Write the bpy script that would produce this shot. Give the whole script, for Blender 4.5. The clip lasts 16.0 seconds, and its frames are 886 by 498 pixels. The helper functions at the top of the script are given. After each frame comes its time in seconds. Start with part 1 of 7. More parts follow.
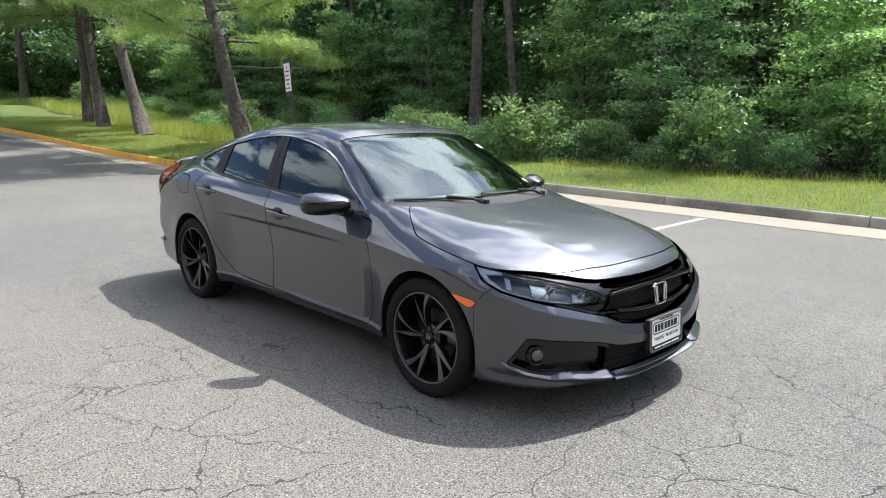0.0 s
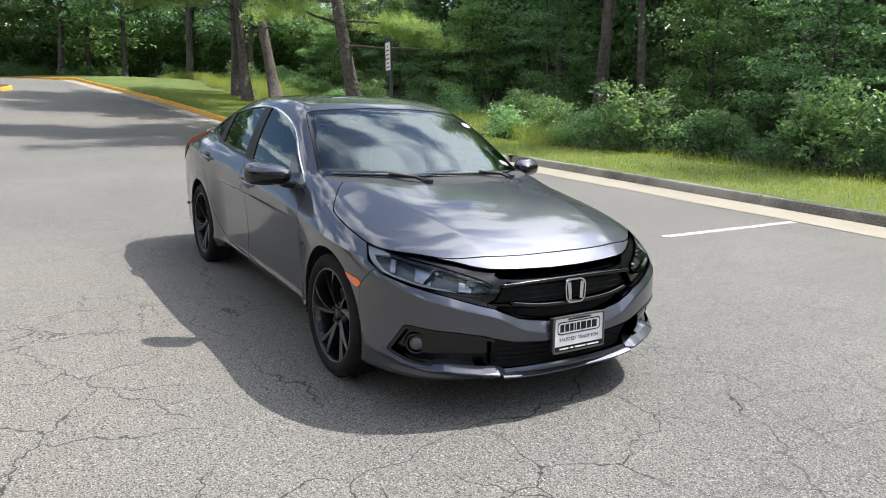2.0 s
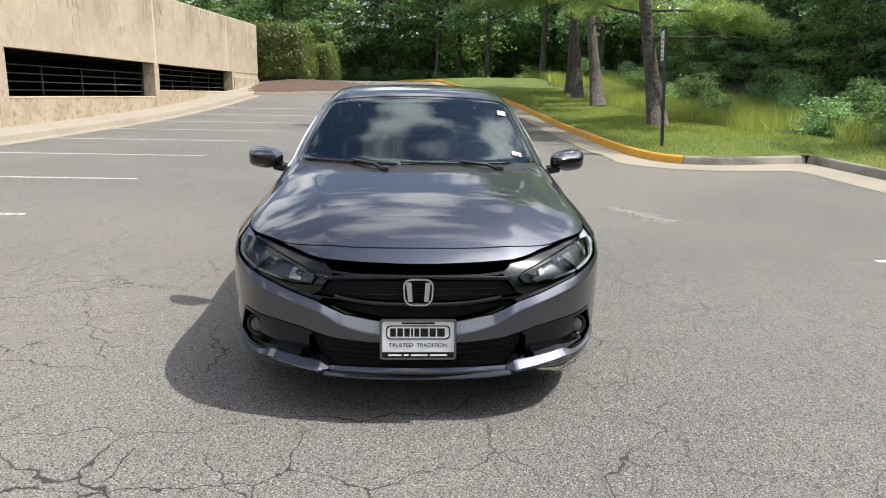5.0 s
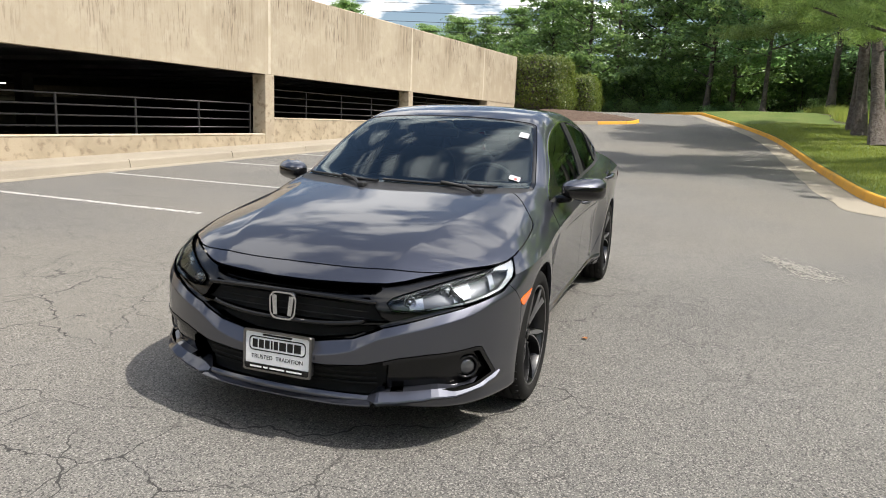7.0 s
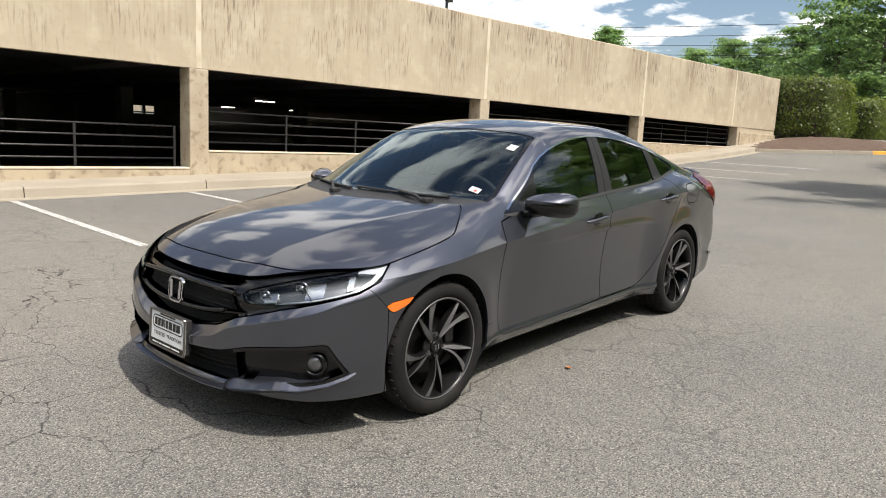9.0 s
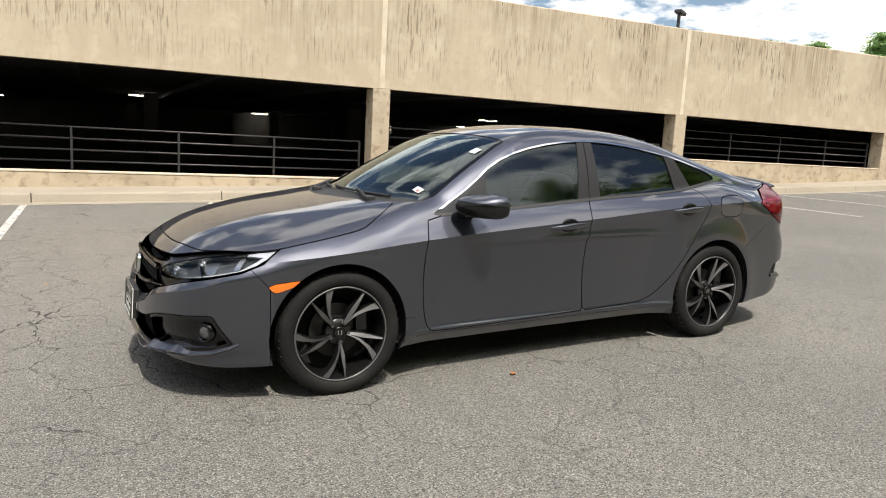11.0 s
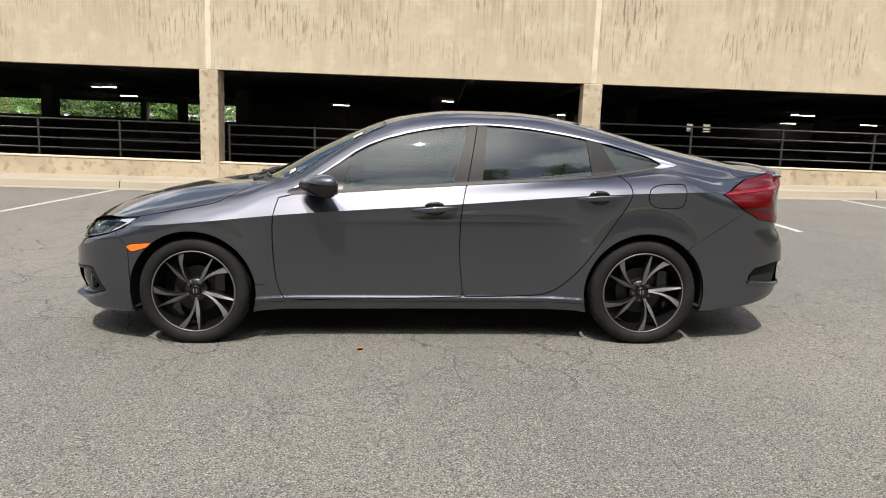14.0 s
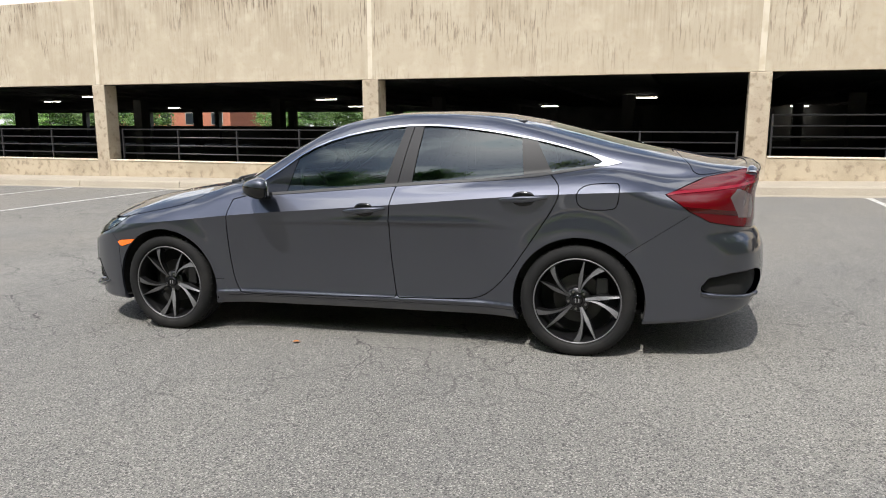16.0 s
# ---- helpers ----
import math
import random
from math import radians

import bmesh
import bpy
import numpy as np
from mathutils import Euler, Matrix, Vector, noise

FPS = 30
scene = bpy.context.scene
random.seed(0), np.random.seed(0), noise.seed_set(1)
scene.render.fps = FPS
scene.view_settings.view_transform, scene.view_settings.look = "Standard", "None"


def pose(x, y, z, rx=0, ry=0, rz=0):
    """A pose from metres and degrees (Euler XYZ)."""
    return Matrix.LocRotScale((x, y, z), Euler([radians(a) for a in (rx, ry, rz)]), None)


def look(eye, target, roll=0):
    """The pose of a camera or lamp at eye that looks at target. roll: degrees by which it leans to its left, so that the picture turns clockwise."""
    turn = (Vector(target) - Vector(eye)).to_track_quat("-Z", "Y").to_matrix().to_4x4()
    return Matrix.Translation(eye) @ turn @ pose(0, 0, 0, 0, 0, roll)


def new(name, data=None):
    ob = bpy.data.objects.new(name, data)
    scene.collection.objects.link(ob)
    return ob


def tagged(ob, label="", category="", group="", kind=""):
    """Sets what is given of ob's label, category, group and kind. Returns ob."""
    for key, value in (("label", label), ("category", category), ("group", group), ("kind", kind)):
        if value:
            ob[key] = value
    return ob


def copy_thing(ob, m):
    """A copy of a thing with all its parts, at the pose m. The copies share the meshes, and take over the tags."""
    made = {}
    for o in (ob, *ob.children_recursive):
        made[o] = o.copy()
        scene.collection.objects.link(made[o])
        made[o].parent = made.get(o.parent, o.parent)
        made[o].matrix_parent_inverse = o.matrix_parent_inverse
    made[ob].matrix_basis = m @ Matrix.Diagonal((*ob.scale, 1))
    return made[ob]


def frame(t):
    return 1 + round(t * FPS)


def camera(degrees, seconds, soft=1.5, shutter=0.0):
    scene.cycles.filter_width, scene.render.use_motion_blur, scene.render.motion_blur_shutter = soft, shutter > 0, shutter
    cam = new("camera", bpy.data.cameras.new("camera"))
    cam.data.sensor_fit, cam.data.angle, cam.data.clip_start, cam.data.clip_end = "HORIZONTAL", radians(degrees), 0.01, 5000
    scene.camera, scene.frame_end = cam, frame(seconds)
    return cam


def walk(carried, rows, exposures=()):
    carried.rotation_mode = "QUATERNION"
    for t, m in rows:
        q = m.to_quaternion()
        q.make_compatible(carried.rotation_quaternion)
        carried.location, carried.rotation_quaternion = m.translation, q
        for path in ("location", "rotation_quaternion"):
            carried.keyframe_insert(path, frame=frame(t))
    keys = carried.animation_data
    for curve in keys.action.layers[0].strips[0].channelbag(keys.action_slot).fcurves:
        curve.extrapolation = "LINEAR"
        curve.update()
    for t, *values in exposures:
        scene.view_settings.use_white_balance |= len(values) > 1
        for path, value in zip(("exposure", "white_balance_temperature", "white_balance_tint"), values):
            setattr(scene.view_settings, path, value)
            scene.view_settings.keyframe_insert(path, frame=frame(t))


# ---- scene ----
cam = camera(64.4, 16.0, 1.0)
PATH = [
    (0, (4.004, -3.296, 1.411), (2.59, -1.927, 1.056), -0.4),
    (0.5, (4.182, -3.122, 1.386), (2.739, -1.79, 1.008), 0.2),
    (1, (4.296, -2.887, 1.376), (2.797, -1.621, 0.984), 0.7),
    (1.5, (4.442, -2.592, 1.375), (2.869, -1.422, 0.979), 1.2),
    (2, (4.626, -2.264, 1.367), (2.969, -1.218, 0.968), 1.7),
    (2.5, (4.744, -1.919, 1.374), (3.008, -1.011, 0.972), 1.9),
    (3, (4.932, -1.567, 1.376), (3.131, -0.804, 0.962), 1.9),
    (3.2, (4.969, -1.428, 1.354), (3.146, -0.722, 0.933), 2.0),
    (5.3, (5.098, 0.218, 1.338), (3.142, 0.179, 0.922), 0.9),
    (5.5, (5.051, 0.372, 1.33), (3.096, 0.253, 0.922), 1.1),
    (6, (4.966, 0.78, 1.322), (3.028, 0.474, 0.935), 1.8),
    (6.5, (4.822, 1.161, 1.301), (2.917, 0.678, 0.93), 2.3),
    (7, (4.657, 1.561, 1.31), (2.805, 0.899, 0.948), 2.3),
    (7.5, (4.498, 1.963, 1.296), (2.715, 1.128, 0.945), 2.5),
    (8, (4.29, 2.316, 1.301), (2.593, 1.314, 0.963), 2.8),
    (8.5, (4.095, 2.7, 1.291), (2.498, 1.542, 0.963), 3.0),
    (9, (3.804, 2.99, 1.29), (2.316, 1.692, 0.969), 2.9),
    (9.5, (3.541, 3.354, 1.28), (2.176, 1.926, 0.963), 2.8),
    (10, (3.239, 3.621, 1.271), (2.007, 2.077, 0.956), 2.6),
    (10.2, (3.127, 3.727, 1.267), (1.949, 2.142, 0.956), 2.8),
    (12.3, (1.581, 4.681, 1.301), (0.983, 2.797, 0.999), 3.0),
    (12.5, (1.404, 4.746, 1.283), (0.867, 2.844, 0.979), 3.1),
    (13, (0.985, 4.872, 1.3), (0.596, 2.935, 0.988), 3.2),
    (13.5, (0.527, 4.929, 1.286), (0.291, 2.969, 0.963), 2.8),
    (14, (0.062, 5.0, 1.301), (-0.022, 3.031, 0.961), 2.2),
    (14.5, (-0.387, 4.985, 1.304), (-0.32, 3.018, 0.951), 1.7),
    (15, (-0.851, 4.998, 1.311), (-0.625, 3.044, 0.952), 1.1),
    (15.5, (-1.272, 4.876, 1.319), (-0.881, 2.947, 0.962), 0.5),
    (16, (-1.705, 4.776, 1.336), (-1.149, 2.887, 0.986), 0.1),
]

walk(cam, [(t, look(eye, target, roll)) for t, eye, target, roll in PATH],
     exposures=[(0.0, 0.90, 6200, 10), (2.0, 0.82, 6280, 10), (3.0, 0.76, 6330, 10), (5.5, 0.59, 6550, 10), (8.0, 0.57, 6750, 10),
                (12.5, 0.54, 6900, 10), (14.5, 0.55, 6720, 10), (16.0, 0.57, 6400, 10)])

# ---- light ----
SUN_WAY = Vector((0.09, 0.57, 0.95)).normalized()
world = bpy.data.worlds.new("world")
scene.world = world
world.use_nodes = True


def sky_nodes():
    nt = world.node_tree
    nt.nodes.clear()
    sky = nt.nodes.new("ShaderNodeTexSky")
    sky.sky_type, sky.sun_disc = "NISHITA", False
    sky.sun_elevation = math.asin(SUN_WAY.z)
    sky.sun_rotation = math.atan2(SUN_WAY.x, SUN_WAY.y)
    sky.air_density, sky.dust_density, sky.ozone_density = 1.0, 1.6, 1.8
    co = nt.nodes.new("ShaderNodeTexCoord")
    # broken cumulus: noise on the sky dome, flattened towards the horizon
    sep = nt.nodes.new("ShaderNodeSeparateXYZ")
    nt.links.new(co.outputs["Generated"], sep.inputs[0])
    up = nt.nodes.new("ShaderNodeMath")
    up.operation, up.inputs[1].default_value = "ADD", 0.18
    nt.links.new(sep.outputs[2], up.inputs[0])
    div = nt.nodes.new("ShaderNodeVectorMath")
    div.operation = "DIVIDE"
    comb = nt.nodes.new("ShaderNodeCombineXYZ")
    for i in (0, 1):
        nt.links.new(up.outputs[0], comb.inputs[i])
    comb.inputs[2].default_value = 1.0
    nt.links.new(co.outputs["Generated"], div.inputs[0])
    nt.links.new(comb.outputs[0], div.inputs[1])
    n = nt.nodes.new("ShaderNodeTexNoise")
    n.inputs["Scale"].default_value, n.inputs["Detail"].default_value, n.inputs["Roughness"].default_value = 2.6, 8, 0.55
    drift = nt.nodes.new("ShaderNodeVectorMath")
    drift.inputs[1].default_value = (-28.977, 9.355, 0.0)
    nt.links.new(div.outputs[0], drift.inputs[0])
    nt.links.new(drift.outputs[0], n.inputs["Vector"])
    ramp = nt.nodes.new("ShaderNodeValToRGB")
    ramp.color_ramp.elements[0].position, ramp.color_ramp.elements[1].position = 0.48, 0.575
    nt.links.new(n.outputs["Fac"], ramp.inputs[0])
    mix = nt.nodes.new("ShaderNodeMix")
    mix.data_type = "RGBA"
    nt.links.new(ramp.outputs[0], mix.inputs["Factor"])
    nt.links.new(sky.outputs[0], mix.inputs["A"])
    mix.inputs["B"].default_value = (12.9, 13.0, 13.2, 1)
    # haze and cloud grow brighter towards the sun
    near = nt.nodes.new("ShaderNodeVectorMath")
    near.operation = "DOT_PRODUCT"
    near.inputs[1].default_value = SUN_WAY
    nt.links.new(co.outputs["Generated"], near.inputs[0])
    clear = nt.nodes.new("ShaderNodeMath")
    clear.operation, clear.inputs[1].default_value = "MAXIMUM", 0.0
    nt.links.new(near.outputs["Value"], clear.inputs[0])
    halo = nt.nodes.new("ShaderNodeMath")
    halo.operation, halo.inputs[1].default_value = "POWER", 7.0
    nt.links.new(clear.outputs[0], halo.inputs[0])
    gain = nt.nodes.new("ShaderNodeMath")
    gain.operation, gain.inputs[1].default_value, gain.inputs[2].default_value = "MULTIPLY_ADD", 0.19, 0.09
    nt.links.new(halo.outputs[0], gain.inputs[0])
    bg = nt.nodes.new("ShaderNodeBackground")
    nt.links.new(gain.outputs[0], bg.inputs[1])
    nt.links.new(mix.outputs["Result"], bg.inputs[0])
    out = nt.nodes.new("ShaderNodeOutputWorld")
    nt.links.new(bg.outputs[0], out.inputs[0])


sky_nodes()
sun_data = bpy.data.lights.new("sun", "SUN")
sun_data.energy, sun_data.angle, sun_data.color = 3.9, radians(0.53), (1.0, 0.955, 0.88)
sun = new("sun", sun_data)
sun.matrix_world = look(SUN_WAY * 60, (0, 0, 0))


# ---- materials ----
def material(name, col, rough=0.5, metal=0.0, spots=(), bump=(), coat=0.0, spec=0.5, per_object=0.0, per_island=0.0, coords="Object"):
    """spots: rows of (noise scale, detail, low, high, colour, strength). bump: rows of (noise scale, strength, distance)."""
    m = bpy.data.materials.new(name)
    m.use_nodes = True
    nt = m.node_tree
    b = nt.nodes["Principled BSDF"]
    b.inputs["Roughness"].default_value, b.inputs["Metallic"].default_value = rough, metal
    b.inputs["Coat Weight"].default_value, b.inputs["Coat Roughness"].default_value = coat, 0.03
    b.inputs["Specular IOR Level"].default_value = spec
    co = nt.nodes.new("ShaderNodeTexCoord")
    rgb = nt.nodes.new("ShaderNodeRGB")
    rgb.outputs[0].default_value = (*col, 1)
    last = rgb.outputs[0]
    for scale, detail, low, high, other, strength in spots:
        n = nt.nodes.new("ShaderNodeTexNoise")
        n.inputs["Scale"].default_value, n.inputs["Detail"].default_value = scale, detail
        nt.links.new(co.outputs[coords], n.inputs["Vector"])
        r = nt.nodes.new("ShaderNodeMapRange")
        r.inputs[1].default_value, r.inputs[2].default_value, r.inputs[4].default_value = low, high, strength
        nt.links.new(n.outputs["Fac"], r.inputs[0])
        mx = nt.nodes.new("ShaderNodeMix")
        mx.data_type = "RGBA"
        nt.links.new(r.outputs[0], mx.inputs["Factor"])
        nt.links.new(last, mx.inputs["A"])
        mx.inputs["B"].default_value = (*other, 1)
        last = mx.outputs["Result"]
    for amount, socket in ((per_object, "o"), (per_island, "i")):
        if amount:
            if socket == "o":
                src = nt.nodes.new("ShaderNodeObjectInfo").outputs["Random"]
            else:
                src = nt.nodes.new("ShaderNodeNewGeometry").outputs["Random Per Island"]
            r = nt.nodes.new("ShaderNodeMapRange")
            r.inputs[3].default_value, r.inputs[4].default_value = 1 - amount, 1 + amount
            nt.links.new(src, r.inputs[0])
            h = nt.nodes.new("ShaderNodeHueSaturation")
            nt.links.new(r.outputs[0], h.inputs["Value"])
            nt.links.new(last, h.inputs["Color"])
            last = h.outputs[0]
    nt.links.new(last, b.inputs["Base Color"])
    normal = None
    for scale, strength, dist in bump:
        n = nt.nodes.new("ShaderNodeTexNoise")
        n.inputs["Scale"].default_value, n.inputs["Detail"].default_value = scale, 6
        nt.links.new(co.outputs[coords], n.inputs["Vector"])
        bp = nt.nodes.new("ShaderNodeBump")
        bp.inputs["Strength"].default_value, bp.inputs["Distance"].default_value = strength, dist
        nt.links.new(n.outputs["Fac"], bp.inputs["Height"])
        if normal:
            nt.links.new(normal, bp.inputs["Normal"])
        normal = bp.outputs[0]
    if normal:
        nt.links.new(normal, b.inputs["Normal"])
    return m


def asphalt_material():
    m = material("asphalt", (0.130, 0.125, 0.115), 0.88, spots=[
        (0.35, 4, 0.42, 0.66, (0.192, 0.184, 0.165), 0.7),
        (1.6, 5, 0.5, 0.75, (0.12, 0.117, 0.113), 0.6),
        (38, 4, 0.5, 0.36, (0.07, 0.068, 0.064), 0.6),
        (0.12, 3, 0.5, 0.62, (0.172, 0.158, 0.132), 0.7),
        (100, 4, 0.5, 0.39, (0.03, 0.029, 0.028), 0.85),
        (125, 4, 0.54, 0.64, (0.36, 0.345, 0.31), 0.7)],
        bump=[(110, 1.0, 0.006), (2.5, 0.25, 0.02)])
    nt = m.node_tree
    b = nt.nodes["Principled BSDF"]
    co = nt.nodes.new("ShaderNodeTexCoord")
    base = b.inputs["Base Color"].links[0].from_socket

    def cracks(scale, width, mask_scale, low, high, seed):
        # thin wandering cracks: cell borders on warped coordinates, only in some patches
        w = nt.nodes.new("ShaderNodeTexNoise")
        w.inputs["Scale"].default_value, w.inputs["Detail"].default_value = scale * 2.6, 5
        add = nt.nodes.new("ShaderNodeVectorMath")
        add.operation = "MULTIPLY_ADD"
        add.inputs[1].default_value = (0.55 / scale,) * 3
        nt.links.new(co.outputs["Object"], w.inputs["Vector"])
        nt.links.new(w.outputs["Color"], add.inputs[0])
        nt.links.new(co.outputs["Object"], add.inputs[2])
        shift = nt.nodes.new("ShaderNodeVectorMath")
        shift.inputs[1].default_value = (seed, seed * 1.7, 0)
        nt.links.new(add.outputs[0], shift.inputs[0])
        v = nt.nodes.new("ShaderNodeTexVoronoi")
        v.voronoi_dimensions, v.feature = "2D", "DISTANCE_TO_EDGE"
        v.inputs["Scale"].default_value = scale
        nt.links.new(shift.outputs[0], v.inputs["Vector"])
        r = nt.nodes.new("ShaderNodeMapRange")
        r.inputs[1].default_value, r.inputs[2].default_value = width * scale, width * scale * 0.6
        nt.links.new(v.outputs["Distance"], r.inputs[0])
        mk = nt.nodes.new("ShaderNodeTexNoise")
        mk.inputs["Scale"].default_value, mk.inputs["Detail"].default_value = mask_scale, 3
        nt.links.new(shift.outputs[0], mk.inputs["Vector"])
        mr = nt.nodes.new("ShaderNodeMapRange")
        mr.inputs[1].default_value, mr.inputs[2].default_value = low, high
        nt.links.new(mk.outputs["Fac"], mr.inputs[0])
        mul = nt.nodes.new("ShaderNodeMath")
        mul.operation = "MULTIPLY"
        nt.links.new(r.outputs[0], mul.inputs[0])
        nt.links.new(mr.outputs[0], mul.inputs[1])
        return mul.outputs[0]
    total = None
    for args in ((0.6, 0.007, 0.45, 0.39, 0.46, 3.1), (1.7, 0.0055, 0.35, 0.45, 0.51, 11.0), (3.4, 0.005, 0.3, 0.52, 0.62, 41.0), (0.2, 0.006, 0.2, 0.35, 0.5, 27.0)):
        c = cracks(*args)
        if total:
            mx = nt.nodes.new("ShaderNodeMath")
            mx.operation = "MAXIMUM"
            nt.links.new(total, mx.inputs[0])
            nt.links.new(c, mx.inputs[1])
            c = mx.outputs[0]
        total = c
    # the lane ahead of the bays is cracked more than the rest
    sep = nt.nodes.new("ShaderNodeSeparateXYZ")
    nt.links.new(co.outputs["Object"], sep.inputs[0])
    lane = nt.nodes.new("ShaderNodeMapRange")
    lane.inputs[1].default_value, lane.inputs[2].default_value, lane.inputs[3].default_value, lane.inputs[4].default_value = -2.5, 2.5, 0.5, 1.0
    nt.links.new(sep.outputs[0], lane.inputs[0])
    worn = nt.nodes.new("ShaderNodeMath")
    worn.operation = "MULTIPLY"
    nt.links.new(total, worn.inputs[0])
    nt.links.new(lane.outputs[0], worn.inputs[1])
    side = nt.nodes.new("ShaderNodeMapRange")
    side.inputs[1].default_value, side.inputs[2].default_value, side.inputs[3].default_value, side.inputs[4].default_value = 1.0, 2.6, 1.0, 0.1
    nt.links.new(sep.outputs[1], side.inputs[0])
    less = nt.nodes.new("ShaderNodeMath")
    less.operation = "MULTIPLY"
    nt.links.new(worn.outputs[0], less.inputs[0])
    nt.links.new(side.outputs[0], less.inputs[1])
    total = less.outputs[0]
    mix = nt.nodes.new("ShaderNodeMix")
    mix.data_type = "RGBA"
    nt.links.new(total, mix.inputs["Factor"])
    nt.links.new(base, mix.inputs["A"])
    mix.inputs["B"].default_value = (0.028, 0.027, 0.025, 1)
    nt.links.new(mix.outputs["Result"], b.inputs["Base Color"])
    return m


def leaf_material(name, col, col2, back):
    m = bpy.data.materials.new(name)
    m.use_nodes = True
    nt = m.node_tree
    b = nt.nodes["Principled BSDF"]
    b.inputs["Roughness"].default_value = 0.38
    b.inputs["Specular IOR Level"].default_value = 0.5
    geo = nt.nodes.new("ShaderNodeNewGeometry")
    mx = nt.nodes.new("ShaderNodeMix")
    mx.data_type = "RGBA"
    nt.links.new(geo.outputs["Random Per Island"], mx.inputs["Factor"])
    mx.inputs["A"].default_value, mx.inputs["B"].default_value = (*col, 1), (*col2, 1)
    info = nt.nodes.new("ShaderNodeObjectInfo")
    r = nt.nodes.new("ShaderNodeMapRange")
    r.inputs[3].default_value, r.inputs[4].default_value = 0.78, 1.22
    nt.links.new(info.outputs["Random"], r.inputs[0])
    h = nt.nodes.new("ShaderNodeHueSaturation")
    nt.links.new(r.outputs[0], h.inputs["Value"])
    nt.links.new(mx.outputs["Result"], h.inputs["Color"])
    nt.links.new(h.outputs[0], b.inputs["Base Color"])
    tr = nt.nodes.new("ShaderNodeBsdfTranslucent")
    tint = nt.nodes.new("ShaderNodeMix")
    tint.data_type, tint.blend_type = "RGBA", "MULTIPLY"
    tint.inputs["Factor"].default_value = 1.0
    tint.inputs["B"].default_value = (*back, 1)
    nt.links.new(h.outputs[0], tint.inputs["A"])
    nt.links.new(tint.outputs["Result"], tr.inputs[0])
    ms = nt.nodes.new("ShaderNodeMixShader")
    ms.inputs[0].default_value = 0.5
    nt.links.new(b.outputs[0], ms.inputs[1])
    nt.links.new(tr.outputs[0], ms.inputs[2])
    nt.links.new(ms.outputs[0], nt.nodes["Material Output"].inputs[0])
    return m


def glow_material(name, col, strength):
    m = bpy.data.materials.new(name)
    m.use_nodes = True
    b = m.node_tree.nodes["Principled BSDF"]
    b.inputs["Base Color"].default_value = (*col, 1)
    b.inputs["Emission Color"].default_value = (*col, 1)
    b.inputs["Emission Strength"].default_value = strength
    return m


ASPHALT = asphalt_material()
LINE_PAINT = material("line_paint", (0.52, 0.51, 0.48), 0.8, spots=[(22, 5, 0.46, 0.58, (0.17, 0.165, 0.155), 0.85), (2, 4, 0.55, 0.7, (0.4, 0.39, 0.36), 0.6)], bump=[(160, 0.5, 0.003)])
KERB_CONCRETE = material("kerb_concrete", (0.31, 0.285, 0.24), 0.9, spots=[(1.3, 6, 0.42, 0.6, (0.09, 0.082, 0.07), 0.85), (60, 3, 0.5, 0.7, (0.42, 0.39, 0.34), 0.6)], bump=[(70, 0.5, 0.006), (9, 0.3, 0.01)])
GUTTER_CONCRETE = material("gutter_concrete", (0.29, 0.255, 0.2), 0.9, spots=[(0.9, 6, 0.45, 0.7, (0.23, 0.2, 0.16), 0.7), (80, 3, 0.5, 0.7, (0.42, 0.38, 0.31), 0.5)], bump=[(90, 0.4, 0.004)])
YELLOW_PAINT = material("yellow_kerb_paint", (0.72, 0.36, 0.03), 0.7, spots=[(3, 6, 0.52, 0.7, (0.45, 0.25, 0.07), 0.7), (30, 4, 0.62, 0.72, (0.32, 0.27, 0.2), 0.8)], bump=[(60, 0.4, 0.005)])
GRASS_SOIL = material("lawn_turf", (0.10, 0.15, 0.028), 0.95, spots=[(0.8, 5, 0.4, 0.7, (0.18, 0.2, 0.055), 0.7), (25, 4, 0.45, 0.65, (0.045, 0.075, 0.015), 0.7)], bump=[(45, 0.8, 0.03)])
FOREST_FLOOR_AND_SHADE = material("forest_floor_and_shade", (0.055, 0.05, 0.028), 0.95, spots=[(1.5, 5, 0.4, 0.65, (0.03, 0.045, 0.015), 0.8), (14, 4, 0.5, 0.7, (0.1, 0.075, 0.04), 0.6)], bump=[(12, 0.6, 0.05)])
MULCH = material("mulch", (0.105, 0.07, 0.05), 0.95, spots=[(12, 5, 0.45, 0.65, (0.07, 0.04, 0.03), 0.8)], bump=[(30, 0.9, 0.03)])
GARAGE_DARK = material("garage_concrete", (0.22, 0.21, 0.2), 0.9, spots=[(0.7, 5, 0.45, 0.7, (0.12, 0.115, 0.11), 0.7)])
STEEL_BLACK = material("black_painted_steel", (0.02, 0.02, 0.022), 0.45, spots=[(8, 4, 0.55, 0.7, (0.06, 0.05, 0.04), 0.5)])
TUBE_LIGHT = glow_material("tube_light", (1.0, 0.97, 0.85), 6.0)
SIGN_WHITE = material("sign_white", (0.75, 0.74, 0.74), 0.45, spots=[(6, 4, 0.5, 0.7, (0.6, 0.58, 0.56), 0.4)])
SIGN_INK = material("sign_ink", (0.24, 0.05, 0.09), 0.5)
BARK = material("bark", (0.115, 0.095, 0.08), 0.95, spots=[(6, 6, 0.45, 0.6, (0.05, 0.042, 0.035), 0.85), (1.2, 4, 0.5, 0.7, (0.17, 0.15, 0.13), 0.5)], bump=[(14, 1.0, 0.05)])
